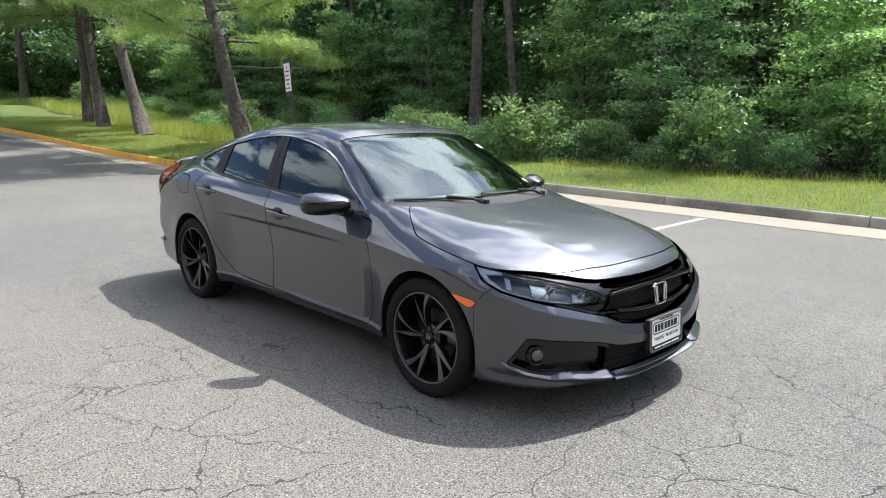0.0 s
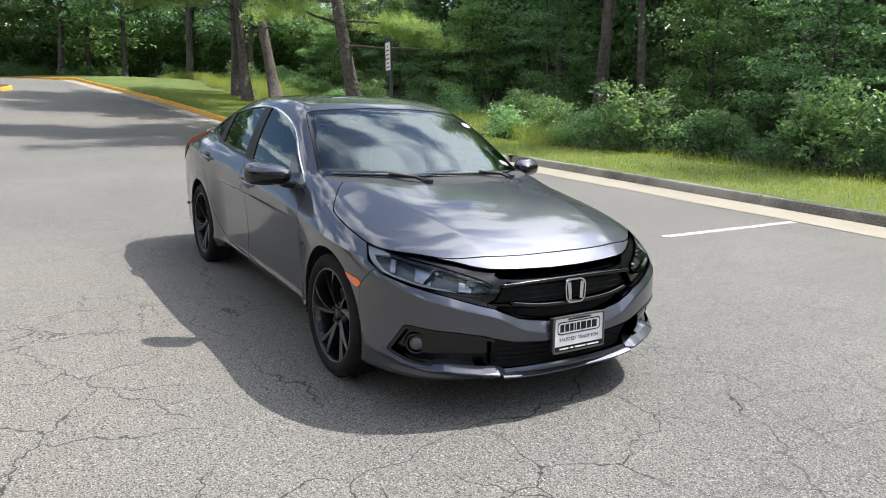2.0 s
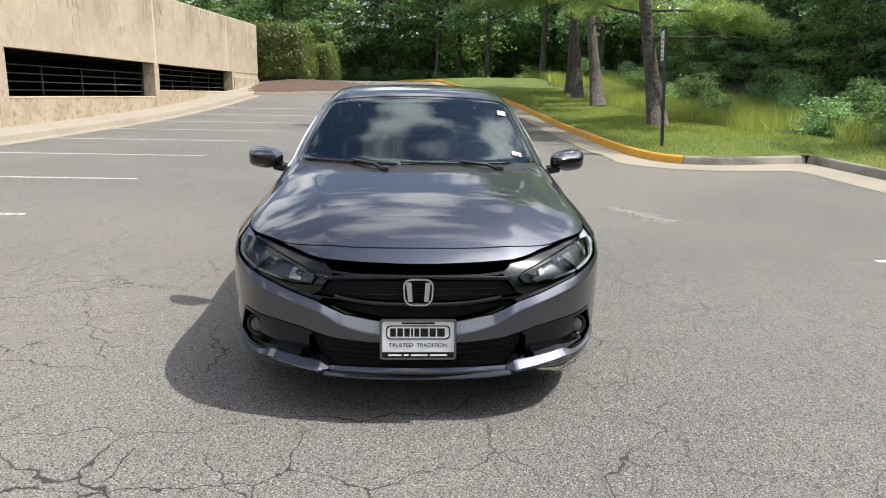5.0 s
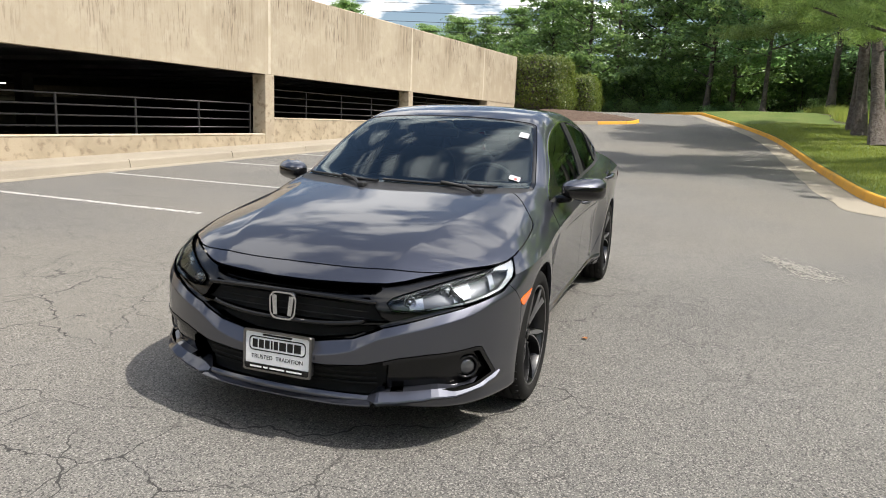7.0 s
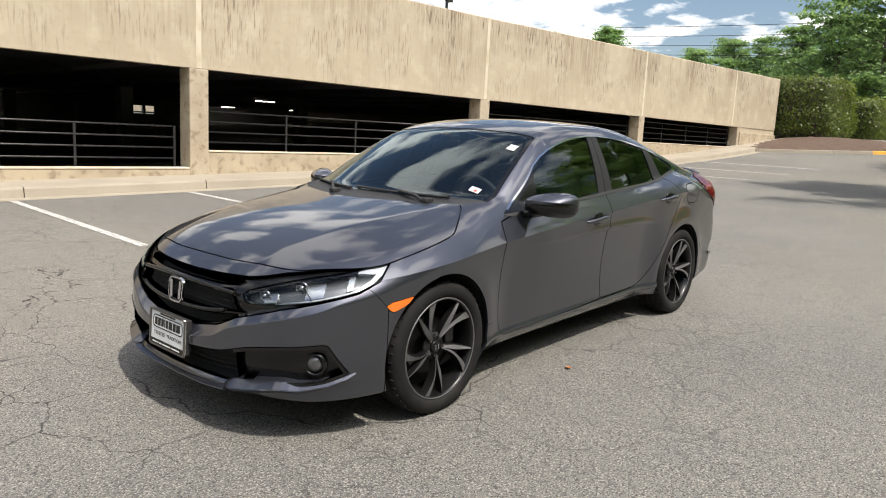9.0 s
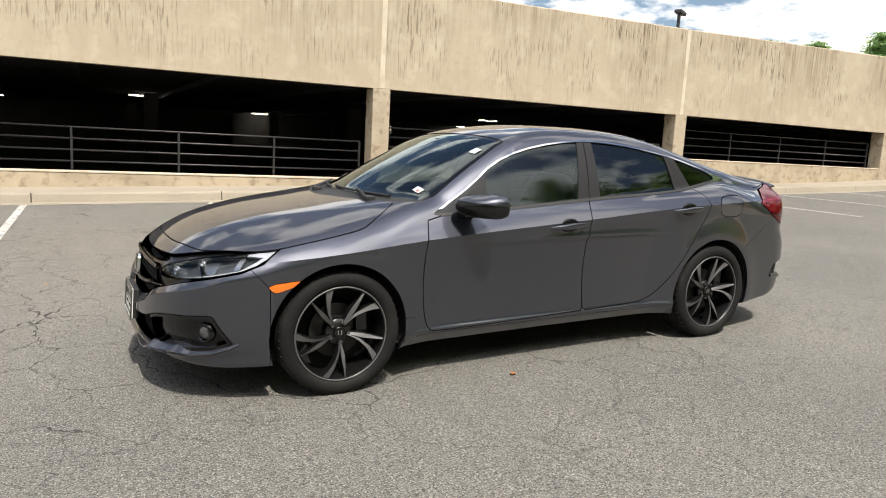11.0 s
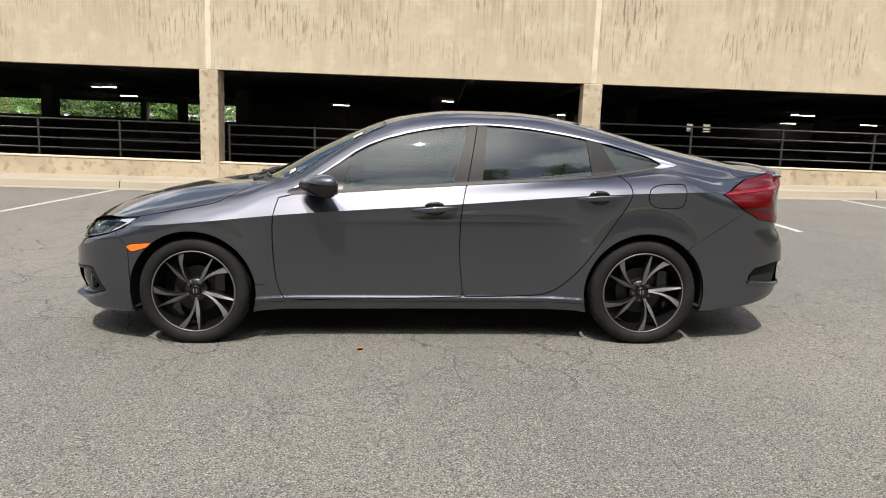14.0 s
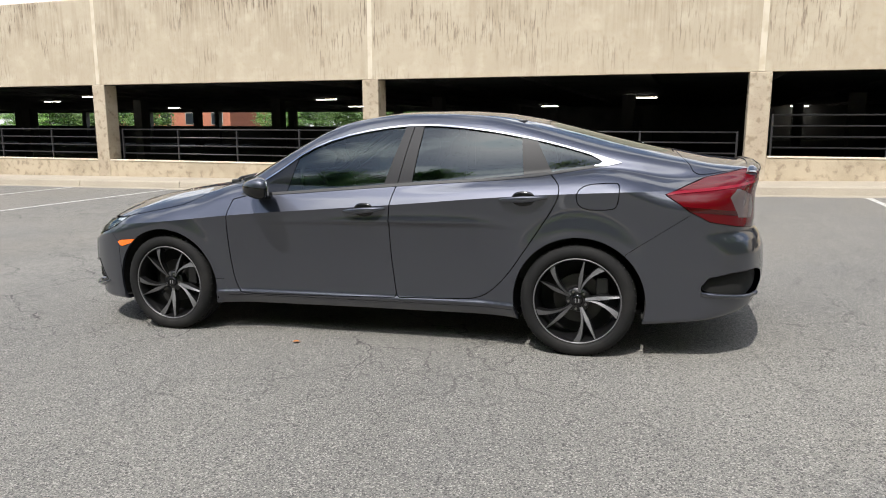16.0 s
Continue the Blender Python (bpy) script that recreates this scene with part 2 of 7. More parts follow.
PINE_BARK = material("pine_bark", (0.115, 0.1, 0.088), 0.95, spots=[(9, 6, 0.45, 0.58, (0.065, 0.05, 0.042), 0.85), (1.1, 4, 0.5, 0.7, (0.17, 0.15, 0.135), 0.5)], bump=[(16, 1.0, 0.06)])
LEAF = leaf_material("leaf", (0.088, 0.16, 0.085), (0.23, 0.35, 0.185), (1.9, 2.0, 1.35))
LEAF_BRIGHT = leaf_material("bright_leaf", (0.12, 0.205, 0.09), (0.29, 0.42, 0.2), (2.1, 2.15, 1.3))
DARK_LEAF = leaf_material("dark_leaf", (0.085, 0.15, 0.07), (0.22, 0.32, 0.145), (1.7, 1.7, 1.1))
NEEDLE = leaf_material("needle", (0.13, 0.19, 0.08), (0.29, 0.37, 0.165), (2.0, 2.05, 1.2))
HEDGE_LEAF = leaf_material("hedge_leaf", (0.075, 0.115, 0.03), (0.19, 0.235, 0.07), (1.5, 1.5, 0.8))
BLADE = leaf_material("grass_blade", (0.15, 0.2, 0.04), (0.34, 0.37, 0.11), (1.5, 1.5, 0.8))
TALL_BLADE = leaf_material("tall_grass_blade", (0.16, 0.24, 0.06), (0.4, 0.41, 0.15), (1.6, 1.6, 0.9))
BRICK_RED = material("red_brick", (0.36, 0.13, 0.075), 0.9, spots=[(3, 5, 0.45, 0.65, (0.28, 0.1, 0.06), 0.6)])
ROOF_GREY = material("grey_roofing", (0.13, 0.135, 0.14), 0.8, spots=[(1, 4, 0.45, 0.65, (0.1, 0.1, 0.105), 0.6)])
DARK_GLASS = material("dark_window_glass", (0.02, 0.025, 0.03), 0.08)
POLE_WOOD = material("weathered_pole", (0.14, 0.115, 0.095), 0.9, spots=[(5, 5, 0.45, 0.65, (0.08, 0.065, 0.055), 0.7)])


def wall_material():
    """Cream-painted precast concrete with fine dark runs below the coping and rusty smears."""
    m = material("cream_precast_concrete", (0.41, 0.35, 0.262), 0.88, spots=[
        (0.5, 5, 0.4, 0.7, (0.37, 0.31, 0.228), 0.8), (2.2, 6, 0.5, 0.7, (0.49, 0.43, 0.335), 0.6), (9, 6, 0.52, 0.7, (0.36, 0.29, 0.2), 0.45),
        (70, 3, 0.55, 0.7, (0.3, 0.25, 0.18), 0.4)], bump=[(45, 0.25, 0.006), (1.2, 0.15, 0.03)])
    nt = m.node_tree
    b = nt.nodes["Principled BSDF"]
    last = b.inputs["Base Color"].links[0].from_socket
    co = nt.nodes.new("ShaderNodeTexCoord")
    sep = nt.nodes.new("ShaderNodeSeparateXYZ")
    nt.links.new(co.outputs["Object"], sep.inputs[0])
    # rows: stretch along and down, low, high, strength, patch scale, patch low, patch high, lowest height, colour
    for row in ((15.0, 0.6, 0.44, 0.62, 0.85, 0.5, 0.42, 0.6, 2.7, (0.19, 0.145, 0.095)),
                (4.0, 0.3, 0.5, 0.66, 0.7, 0.35, 0.44, 0.62, 0.6, (0.25, 0.195, 0.13)),
                (22.0, 2.0, 0.52, 0.60, 1.0, 0.8, 0.47, 0.58, 1.6, (0.12, 0.085, 0.06))):
        along, down, low, high, strength, size, p0, p1, foot, colour = row
        mp = nt.nodes.new("ShaderNodeMapping")
        mp.inputs["Scale"].default_value = (along, along, down)
        nt.links.new(co.outputs["Object"], mp.inputs[0])
        n = nt.nodes.new("ShaderNodeTexNoise")
        n.inputs["Scale"].default_value, n.inputs["Detail"].default_value, n.inputs["Roughness"].default_value = 1.0, 8, 0.62
        nt.links.new(mp.outputs[0], n.inputs["Vector"])
        r = nt.nodes.new("ShaderNodeMapRange")
        r.inputs[1].default_value, r.inputs[2].default_value, r.inputs[4].default_value = low, high, strength
        nt.links.new(n.outputs["Fac"], r.inputs[0])
        patch = nt.nodes.new("ShaderNodeTexNoise")
        patch.inputs["Scale"].default_value, patch.inputs["Detail"].default_value = size, 4
        nt.links.new(co.outputs["Object"], patch.inputs["Vector"])
        pr = nt.nodes.new("ShaderNodeMapRange")
        pr.inputs[1].default_value, pr.inputs[2].default_value = p0, p1
        nt.links.new(patch.outputs["Fac"], pr.inputs[0])
        # runs start under the coping and thin out on the way down
        run = nt.nodes.new("ShaderNodeMapRange")
        run.inputs[1].default_value, run.inputs[2].default_value = foot, 4.4
        nt.links.new(sep.outputs[2], run.inputs[0])
        prev = r.outputs[0]
        for other in (pr.outputs[0], run.outputs[0]):
            mul = nt.nodes.new("ShaderNodeMath")
            mul.operation = "MULTIPLY"
            nt.links.new(prev, mul.inputs[0])
            nt.links.new(other, mul.inputs[1])
            prev = mul.outputs[0]
        mx = nt.nodes.new("ShaderNodeMix")
        mx.data_type = "RGBA"
        nt.links.new(prev, mx.inputs["Factor"])
        nt.links.new(last, mx.inputs["A"])
        mx.inputs["B"].default_value = (*colour, 1)
        last = mx.outputs["Result"]
    nt.links.new(last, b.inputs["Base Color"])
    return m


CREAM = wall_material()
LOW_WALL = material("weathered_low_wall", (0.39, 0.325, 0.235), 0.9, spots=[(1.4, 6, 0.45, 0.62, (0.29, 0.24, 0.17), 0.8), (6, 6, 0.52, 0.66, (0.17, 0.13, 0.09), 0.7), (60, 3, 0.5, 0.7, (0.55, 0.46, 0.33), 0.5)], bump=[(40, 0.4, 0.008)])
COLUMN_CONCRETE = material("column_concrete", (0.40, 0.34, 0.255), 0.9, spots=[(1.5, 6, 0.45, 0.65, (0.33, 0.27, 0.2), 0.8), (7, 6, 0.54, 0.66, (0.2, 0.155, 0.105), 0.7), (40, 4, 0.55, 0.7, (0.25, 0.2, 0.14), 0.6)], bump=[(50, 0.4, 0.006)])
# sealant colour, used again for the painted sunlit edge of the low walls
JOINT_SEAL_AND_LIT_EDGE = material("joint_sealant_and_lit_edge", (0.55, 0.49, 0.39), 0.8, spots=[(3, 5, 0.45, 0.65, (0.42, 0.35, 0.25), 0.7)])


# ---- mesh helpers ----
def mesh_of(name, verts, faces, smooth=False):
    me = bpy.data.meshes.new(name)
    verts, faces = np.asarray(verts, float), np.asarray(faces, int)
    me.vertices.add(len(verts))
    me.vertices.foreach_set("co", verts.ravel())
    k = faces.shape[1]
    me.loops.add(faces.size)
    me.loops.foreach_set("vertex_index", faces.ravel())
    me.polygons.add(len(faces))
    me.polygons.foreach_set("loop_start", np.arange(0, faces.size, k))
    me.update(calc_edges=True)
    me.polygons.foreach_set("use_smooth", np.full(len(faces), smooth))
    return me


def part(name, geo, material_, parent=None, label="", smooth=False):
    """Links a bmesh or a (verts, faces) pair as one mesh object, under a parent."""
    if isinstance(geo, bpy.types.Mesh):
        me = geo
    elif isinstance(geo, bmesh.types.BMesh):
        me = bpy.data.meshes.new(name)
        if smooth:
            for f in geo.faces:
                f.smooth = True
        geo.to_mesh(me)
        geo.free()
    else:
        me = mesh_of(name, geo[0], geo[1], smooth)
    if material_ and not me.materials:
        me.materials.append(material_)
    ob = new(name, me)
    if parent:
        ob.parent = parent
    if label:
        ob["label"] = label
    return ob


def box(x0, y0, z0, x1, y1, z1, bevel=0.0, bm=None):
    out = bm or bmesh.new()
    got = bmesh.ops.create_cube(out, size=1.0, matrix=Matrix.LocRotScale(((x0 + x1) / 2, (y0 + y1) / 2, (z0 + z1) / 2), None, (abs(x1 - x0), abs(y1 - y0), abs(z1 - z0))))
    if bevel:
        vs = set(got["verts"])
        edges = [e for e in out.edges if e.verts[0] in vs and e.verts[1] in vs]
        bmesh.ops.bevel(out, geom=edges, offset=bevel, segments=2, affect="EDGES", profile=0.5)
    return out


def tube(points, radii, sides=8, closed=False):
    """Verts and faces of a tube through points."""
    P = np.asarray(points, float)
    R = np.broadcast_to(np.asarray(radii, float), (len(P),))
    T = np.gradient(P, axis=0)
    T /= np.linalg.norm(T, axis=1)[:, None] + 1e-9
    ref = np.array([0, 0, 1.0]) if abs(T[:, 2]).mean() < 0.8 else np.array([1.0, 0, 0])
    A = np.cross(T, ref)
    A /= np.linalg.norm(A, axis=1)[:, None] + 1e-9
    B = np.cross(T, A)
    ang = np.linspace(0, 2 * np.pi, sides, endpoint=False)
    V = P[:, None] + R[:, None, None] * (np.cos(ang)[None, :, None] * A[:, None] + np.sin(ang)[None, :, None] * B[:, None])
    n = len(P)
    i, j = np.meshgrid(np.arange(n - 1), np.arange(sides), indexing="ij")
    a, b = i * sides + j, i * sides + (j + 1) % sides
    F = np.stack([a, b, b + sides, a + sides], -1).reshape(-1, 4)
    V = V.reshape(-1, 3)
    caps = [[0, k, k + 1, k + 1] for k in range(1, sides - 1)] + [[(n - 1) * sides, (n - 1) * sides + k + 1, (n - 1) * sides + k, (n - 1) * sides + k] for k in range(1, sides - 1)]
    return V, F, caps


def joined(pieces):
    vs, fs, off = [], [], 0
    for v, f in pieces:
        vs.append(v)
        fs.append(np.asarray(f) + off)
        off += len(v)
    return np.concatenate(vs), np.concatenate(fs)


def smooth_line(points, rounds=3, closed=False):
    P = np.asarray(points, float)
    for _ in range(rounds):
        if closed:
            Q = np.roll(P, -1, axis=0)
            P = np.stack([0.75 * P + 0.25 * Q, 0.25 * P + 0.75 * Q], 1).reshape(-1, P.shape[1])
        else:
            Q = np.stack([0.75 * P[:-1] + 0.25 * P[1:], 0.25 * P[:-1] + 0.75 * P[1:]], 1).reshape(-1, P.shape[1])
            P = np.concatenate([P[:1], Q, P[-1:]])
    return P


def sdf_polygon(poly, x, y):
    """Signed distance to a closed polygon, below zero inside."""
    P = np.asarray(poly, float)
    x, y = np.asarray(x, float), np.asarray(y, float)
    d = np.full(x.shape, 1e9)
    s = np.ones(x.shape)
    Q = np.roll(P, 1, axis=0)
    for (ax, ay), (bx, by) in zip(P, Q):
        ex, ey = bx - ax, by - ay
        wx, wy = x - ax, y - ay
        k = np.clip((wx * ex + wy * ey) / (ex * ex + ey * ey + 1e-12), 0, 1)
        d = np.minimum(d, (wx - ex * k) ** 2 + (wy - ey * k) ** 2)
        c1, c2, c3 = y >= ay, y < by, ex * wy > ey * wx
        flip = (c1 & c2 & c3) | (~c1 & ~c2 & ~c3)
        s = np.where(flip, -s, s)
    return s * np.sqrt(d)


def line_distance(line, x, y):
    P = np.asarray(line, float)
    d = np.full(np.shape(x), 1e9)
    for (ax, ay), (bx, by) in zip(P[:-1], P[1:]):
        ex, ey = bx - ax, by - ay
        k = np.clip(((x - ax) * ex + (y - ay) * ey) / (ex * ex + ey * ey + 1e-12), 0, 1)
        d = np.minimum(d, (x - ax - ex * k) ** 2 + (y - ay - ey * k) ** 2)
    return np.sqrt(d)


def clip(V, F, f):
    """The part of a triangle mesh where f < 0; triangles on the border are cut. Returns verts, faces."""
    V, F, f = np.asarray(V, float), np.asarray(F, int), np.where(np.abs(f) < 1e-7, 1e-7, f)
    inside = f[F] < 0
    count = inside.sum(1)
    keep = F[count == 3]
    verts, n = [V], len(V)
    out = [keep]

    def crossing(a, b):
        ia, ib = np.minimum(a, b), np.maximum(a, b)
        key = ia * np.int64(n) + ib
        uniq, inv = np.unique(key, return_inverse=True)
        ua, ub = (uniq // n).astype(int), (uniq % n).astype(int)
        k = f[ua] / (f[ua] - f[ub])
        return V[ua] + (V[ub] - V[ua]) * k[:, None], inv
    rows1, rows2 = F[count == 1], F[count == 2]
    edge_a, edge_b = [], []
    if len(rows1):
        r = np.argmax(inside[count == 1], 1)
        a, b, c = (rows1[np.arange(len(rows1)), (r + k) % 3] for k in range(3))
        edge_a += [a, a]
        edge_b += [b, c]
    if len(rows2):
        r = np.argmin(inside[count == 2], 1)
        o, p, q = (rows2[np.arange(len(rows2)), (r + k) % 3] for k in range(3))
        edge_a += [p, q]
        edge_b += [o, o]
    if edge_a:
        pts, inv = crossing(np.concatenate(edge_a), np.concatenate(edge_b))
        verts.append(pts)
        inv = inv + n
        at = 0
        if len(rows1):
            m = len(rows1)
            out.append(np.stack([a, inv[at:at + m], inv[at + m:at + 2 * m]], 1))
            at += 2 * m
        if len(rows2):
            m = len(rows2)
            ip, iq = inv[at:at + m], inv[at + m:at + 2 * m]
            out.append(np.stack([ip, p, q], 1))
            out.append(np.stack([ip, q, iq], 1))
    V2, F2 = np.concatenate(verts), np.concatenate(out)
    used, back = np.unique(F2, return_inverse=True)
    return V2[used], back.reshape(F2.shape)


def grid_mesh(xs, ys, height):
    X, Y = np.meshgrid(xs, ys, indexing="ij")
    V = np.stack([X, Y, height(X, Y)], -1).reshape(-1, 3)
    nx, ny = len(xs), len(ys)
    i, j = np.meshgrid(np.arange(nx - 1), np.arange(ny - 1), indexing="ij")
    a = (i * ny + j).ravel()
    quads = np.stack([a, a + ny, a + ny + 1, a + 1], 1)
    return V, quads


def tris(Q):
    return np.concatenate([Q[:, [0, 1, 2]], Q[:, [0, 2, 3]]])


# ---- the lie of the land ----
def G(x):
    """Height of the paving: it climbs gently towards -x, then more, then levels out behind the crest."""
    x = np.asarray(x, float)
    z = -0.0253 * np.minimum(x, 5) - 0.012 * np.clip(x - 5, 0, 60)
    k = np.clip(-14 - x, 0, 24)
    return z + 0.002 * k ** 2 - np.clip(-38 - x, 0, 400) * 0.0155


KERB = smooth_line([(-70, -6), (-52, -2.6), (-44, -0.6), (-40, 0.6), (-37, 1.7), (-35, 2.35), (-31.5, 3.4), (-26.5, 4.3), (-20, 4.42), (-13.6, 4.3), (-10.2, 4.22), (-8.6, 4.25), (-7.6, 4.5), (-7.3, 5.2), (-7.42, 6.0), (-7.65, 6.8)], 3)
KERB = np.concatenate([KERB, smooth_line([(-7.75, 7.24), (-7.5, 7.32), (-4, 7.34), (1.5, 7.30), (20, 7.5), (60, 9)], 2)])
WOODS_SIDE = np.concatenate([KERB, [(60, 80), (-70, 80)]])
YELLOW_END = -7.45


def bank(x, y):
    d = np.maximum(sdf_polygon(WOODS_SIDE, x, y) * -1, 0)
    return 0.14 + 0.17 * np.clip(d / 2.2, 0, 1) ** 0.8 + 0.03 * np.sin(x * 0.9) * np.cos(y * 1.3) * np.clip(d, 0, 1)


def step_soft(a, b, x):
    t = np.clip((x - a) / (b - a), 0, 1)
    return t * t * (3 - 2 * t)


def soft_steps(a, b, n, k=3.0):
    t = np.linspace(-1, 1, n)
    return a + (b - a) * (np.sinh(k * t) / np.sinh(k) + 1) / 2


def ground_height(x, y):
    wood = np.clip((y - 9.0) / 2.0, 0, 1)
    return G(np.maximum(x, -150)) - 0.12 + 0.36 * wood + 0.12 * np.sin(x * 0.31 + y * 0.17) * wood


V, Q = grid_mesh(soft_steps(-420, 400, 150), soft_steps(-400, 420, 150), ground_height)
tagged(part("ground", (V, Q), FOREST_FLOOR_AND_SHADE, smooth=True), "dark leaf-strewn earth under the trees", "ground", kind="structure")
V, Q = grid_mesh(np.arange(-72, 60.5, 0.5), np.arange(-16, 10, 0.5), lambda x, y: G(x))
road = tagged(part("road", (V, Q), ASPHALT, smooth=True), "worn grey asphalt paving with fine cracks", "road", kind="structure")

xs, ys = np.arange(-70, 60, 0.35), np.arange(-8, 22, 0.35)
V, Q = grid_mesh(xs, ys, lambda x, y: G(x) + bank(x, y))
Ft = tris(Q)
f = sdf_polygon(WOODS_SIDE, V[:, 0], V[:, 1]) + 0.1
V, Ft = clip(V, Ft, f)
mow_edge = lambda x: np.interp(x, [-60, -34, -28, -22, -17, -13, -10, -6.6, -4, -1.7, 0.6, 10, 30], [6.0, 7.5, 7.9, 7.6, 7.6, 8.0, 8.6, 9.25, 9.75, 10.0, 10.7, 11.2, 12])
V2, F2 = clip(V, Ft, V[:, 1] - mow_edge(V[:, 0]) - 0.35 * np.sin(V[:, 0] * 1.7) * 0.5 - 0.12 * np.sin(V[:, 0] * 5.1))
tagged(part("lawn", (V2, F2), GRASS_SOIL, smooth=True), "mown green lawn strip along the kerb", "lawn", kind="structure")
V[:, 2] -= 0.03
tagged(part("verge_ground", (V, Ft), FOREST_FLOOR_AND_SHADE, smooth=True), "rough brown earth at the edge of the wood", "ground", kind="structure")

# gutter strip of pale concrete along the kerb
V, Q = grid_mesh(np.arange(-45, 40, 0.25), np.arange(-3, 9, 0.25), lambda x, y: G(x) + 0.006)
f = sdf_polygon(WOODS_SIDE, V[:, 0], V[:, 1])
V, Ft = clip(V, tris(Q), -f - 0.02)
f = sdf_polygon(WOODS_SIDE, V[:, 0], V[:, 1])
V, Ft = clip(V, Ft, f - 0.62 - 0.24 * step_soft(-8.5, -7.2, V[:, 0]) - 0.02 * np.sin(V[:, 0] * 2.3))
tagged(part("gutter", (V, Ft), GUTTER_CONCRETE), "pale concrete gutter strip beside the kerb", "gutter", kind="structure")


def kerb_piece(line, name, mat_, parent, inward, base=lambda x, y: G(x), top=0.15, width=0.17):
    """One kerb stone swept along a line; inward: side (+1 left, -1 right) on which its back lies."""
    P = np.asarray(line, float)
    T = np.gradient(P, axis=0)
    T /= np.linalg.norm(T, axis=1)[:, None]
    N = np.stack([-T[:, 1], T[:, 0]], 1) * inward
    prof = [(0.0, -0.1), (0.0, 0.0), (0.025, top - 0.035), (0.04, top - 0.01), (0.065, top), (width, top), (width, -0.1)]
    rings = []
    for (x, y), n in zip(P, N):
        z = float(base(x, y))
        rings.append([(x + n[0] * a, y + n[1] * a, z + h) for a, h in prof])
    k = len(prof)
    V = np.array(rings).reshape(-1, 3)
    i, j = np.meshgrid(np.arange(len(P) - 1), np.arange(k - 1), indexing="ij")
    a = (i * k + j).ravel()
    F = [list(q) for q in np.stack([a, a + k, a + k + 1, a + 1], 1)]
    F += [list(range(k))[::-1], list(range((len(P) - 1) * k, len(P) * k))]
    me = bpy.data.meshes.new(name)
    me.from_pydata(V.tolist(), [], F)
    me.update()
    me.materials.append(mat_)
    ob = new(name, me)
    ob.parent = parent
    return ob


def turn_of(P):
    Q = np.roll(P, -1, axis=0)
    return float((P[:, 0] * Q[:, 1] - P[:, 1] * Q[:, 0]).sum())


def resample(line, step):
    P = np.asarray(line, float)
    s = np.r_[0, np.cumsum(np.linalg.norm(np.diff(P, axis=0), axis=1))]
    n = max(2, int(s[-1] / step))
    t = np.linspace(0, s[-1], n)
    return np.stack([np.interp(t, s, P[:, k]) for k in (0, 1)], 1)


def kerb_run(name, line, mat_at, label, inward, stone=3.0, **kw):
    root = tagged(new(name), label, "kerb", kind="structure")
    P = resample(line, 0.1)
    per = int(stone / 0.1)
    for a in range(0, len(P) - 3, per):
        b = min(a + per, len(P) - 1)
        seg = P[a:b + 1].copy()
        if b - a > 4:   # narrow joint between stones
            seg[0] = seg[0] + (seg[1] - seg[0]) * 0.08
            seg[-1] = seg[-1] - (seg[-1] - seg[-2]) * 0.08
        if b - a >= 2:
            kerb_piece(seg, "kerb_stone", mat_at(seg.mean(0)), root, inward, **kw)
    return root


i_end = int(np.argmin(np.abs(KERB[:, 0] - YELLOW_END) + np.abs(KERB[:, 1] - 4.75)))
kerb_run("kerb_yellow", KERB[12:i_end + 1], lambda c: YELLOW_PAINT, "yellow-painted concrete kerb along the road", 1)
i_corner = int(np.argmin(np.hypot(KERB[:, 0] + 7.75, KERB[:, 1] - 7.24)))
kerb_run("kerb_bay", KERB[i_end:i_corner + 1], lambda c: KERB_CONCRETE, "grey concrete kerb at the end of the parking bay", 1)
kerb_run("kerb_woods", KERB[i_corner:], lambda c: KERB_CONCRETE, "weathered grey concrete kerb in front of the lawn", 1)


# ---- parking garage ----
def wall_y(x, a=-10.25):
    return a - 0.044 * x


WALL_TURN = math.degrees(math.atan(-0.044))
COLS = [20.4, 12.3, 4.5, -3.62, -12.25, -21.3]
WALL_END, OPEN_END = -35.2, -30.6


def wall_frame():
    """Axes of the garage: s runs along its front (towards +x), d into the building, from the point of the front at x = 0."""
    return pose(0, wall_y(0), 0, 0, 0, WALL_TURN)


GARAGE = wall_frame()
K = 1 / math.cos(math.radians(WALL_TURN))


def placed(ob, root=None):
    ob.matrix_world = GARAGE
    if root:
        ob.parent = root
    return ob


garage = tagged(new("parking_garage"), "cream precast concrete parking garage with open bays", "parking garage", kind="structure")
garage.matrix_world = GARAGE


def g_part(name, geo, mat_, label="", parent=None):
    ob = part(name, geo, mat_, parent or garage, label)
    return ob


def top_at(s):
    return 4.5 + 0.016 * max(0.0, -8 - s)


def lower_top(s):
    return 0.36 if s > -3.6 else 0.70 if s > -12.25 else 1.14 if s > -21.3 else 1.36


edges = [28.5 * K] + [c * K for c in COLS] + [-29.7 * K, WALL_END * K]
for a, b in zip(edges[:-1], edges[1:]):
    # upper spandrel panel, one between two columns, with a drip edge and coping chamfer
    bm = bmesh.new()
    a2, b2 = a - 0.008, b + 0.008
    ta, tb = top_at(a), top_at(b)
    zb = 2.33
    ring = []
    for s, t in ((a2, ta), (b2, tb)):
        ring.append([bm.verts.new((s, d, z)) for d, z in ((0.0, zb), (0.0, t - 0.03), (-0.03, t), (-0.22, t), (-0.22, zb))])
    n = len(ring[0])
    for k in range(n):
        bm.faces.new((ring[0][k], ring[0][(k + 1) % n], ring[1][(k + 1) % n], ring[1][k]))
    bm.faces.new(ring[0])
    bm.faces.new(ring[1][::-1])
    bmesh.ops.recalc_face_normals(bm, faces=bm.faces)
    g_part("spandrel_panel", bm, CREAM, "cream concrete spandrel panel with dark water stains")
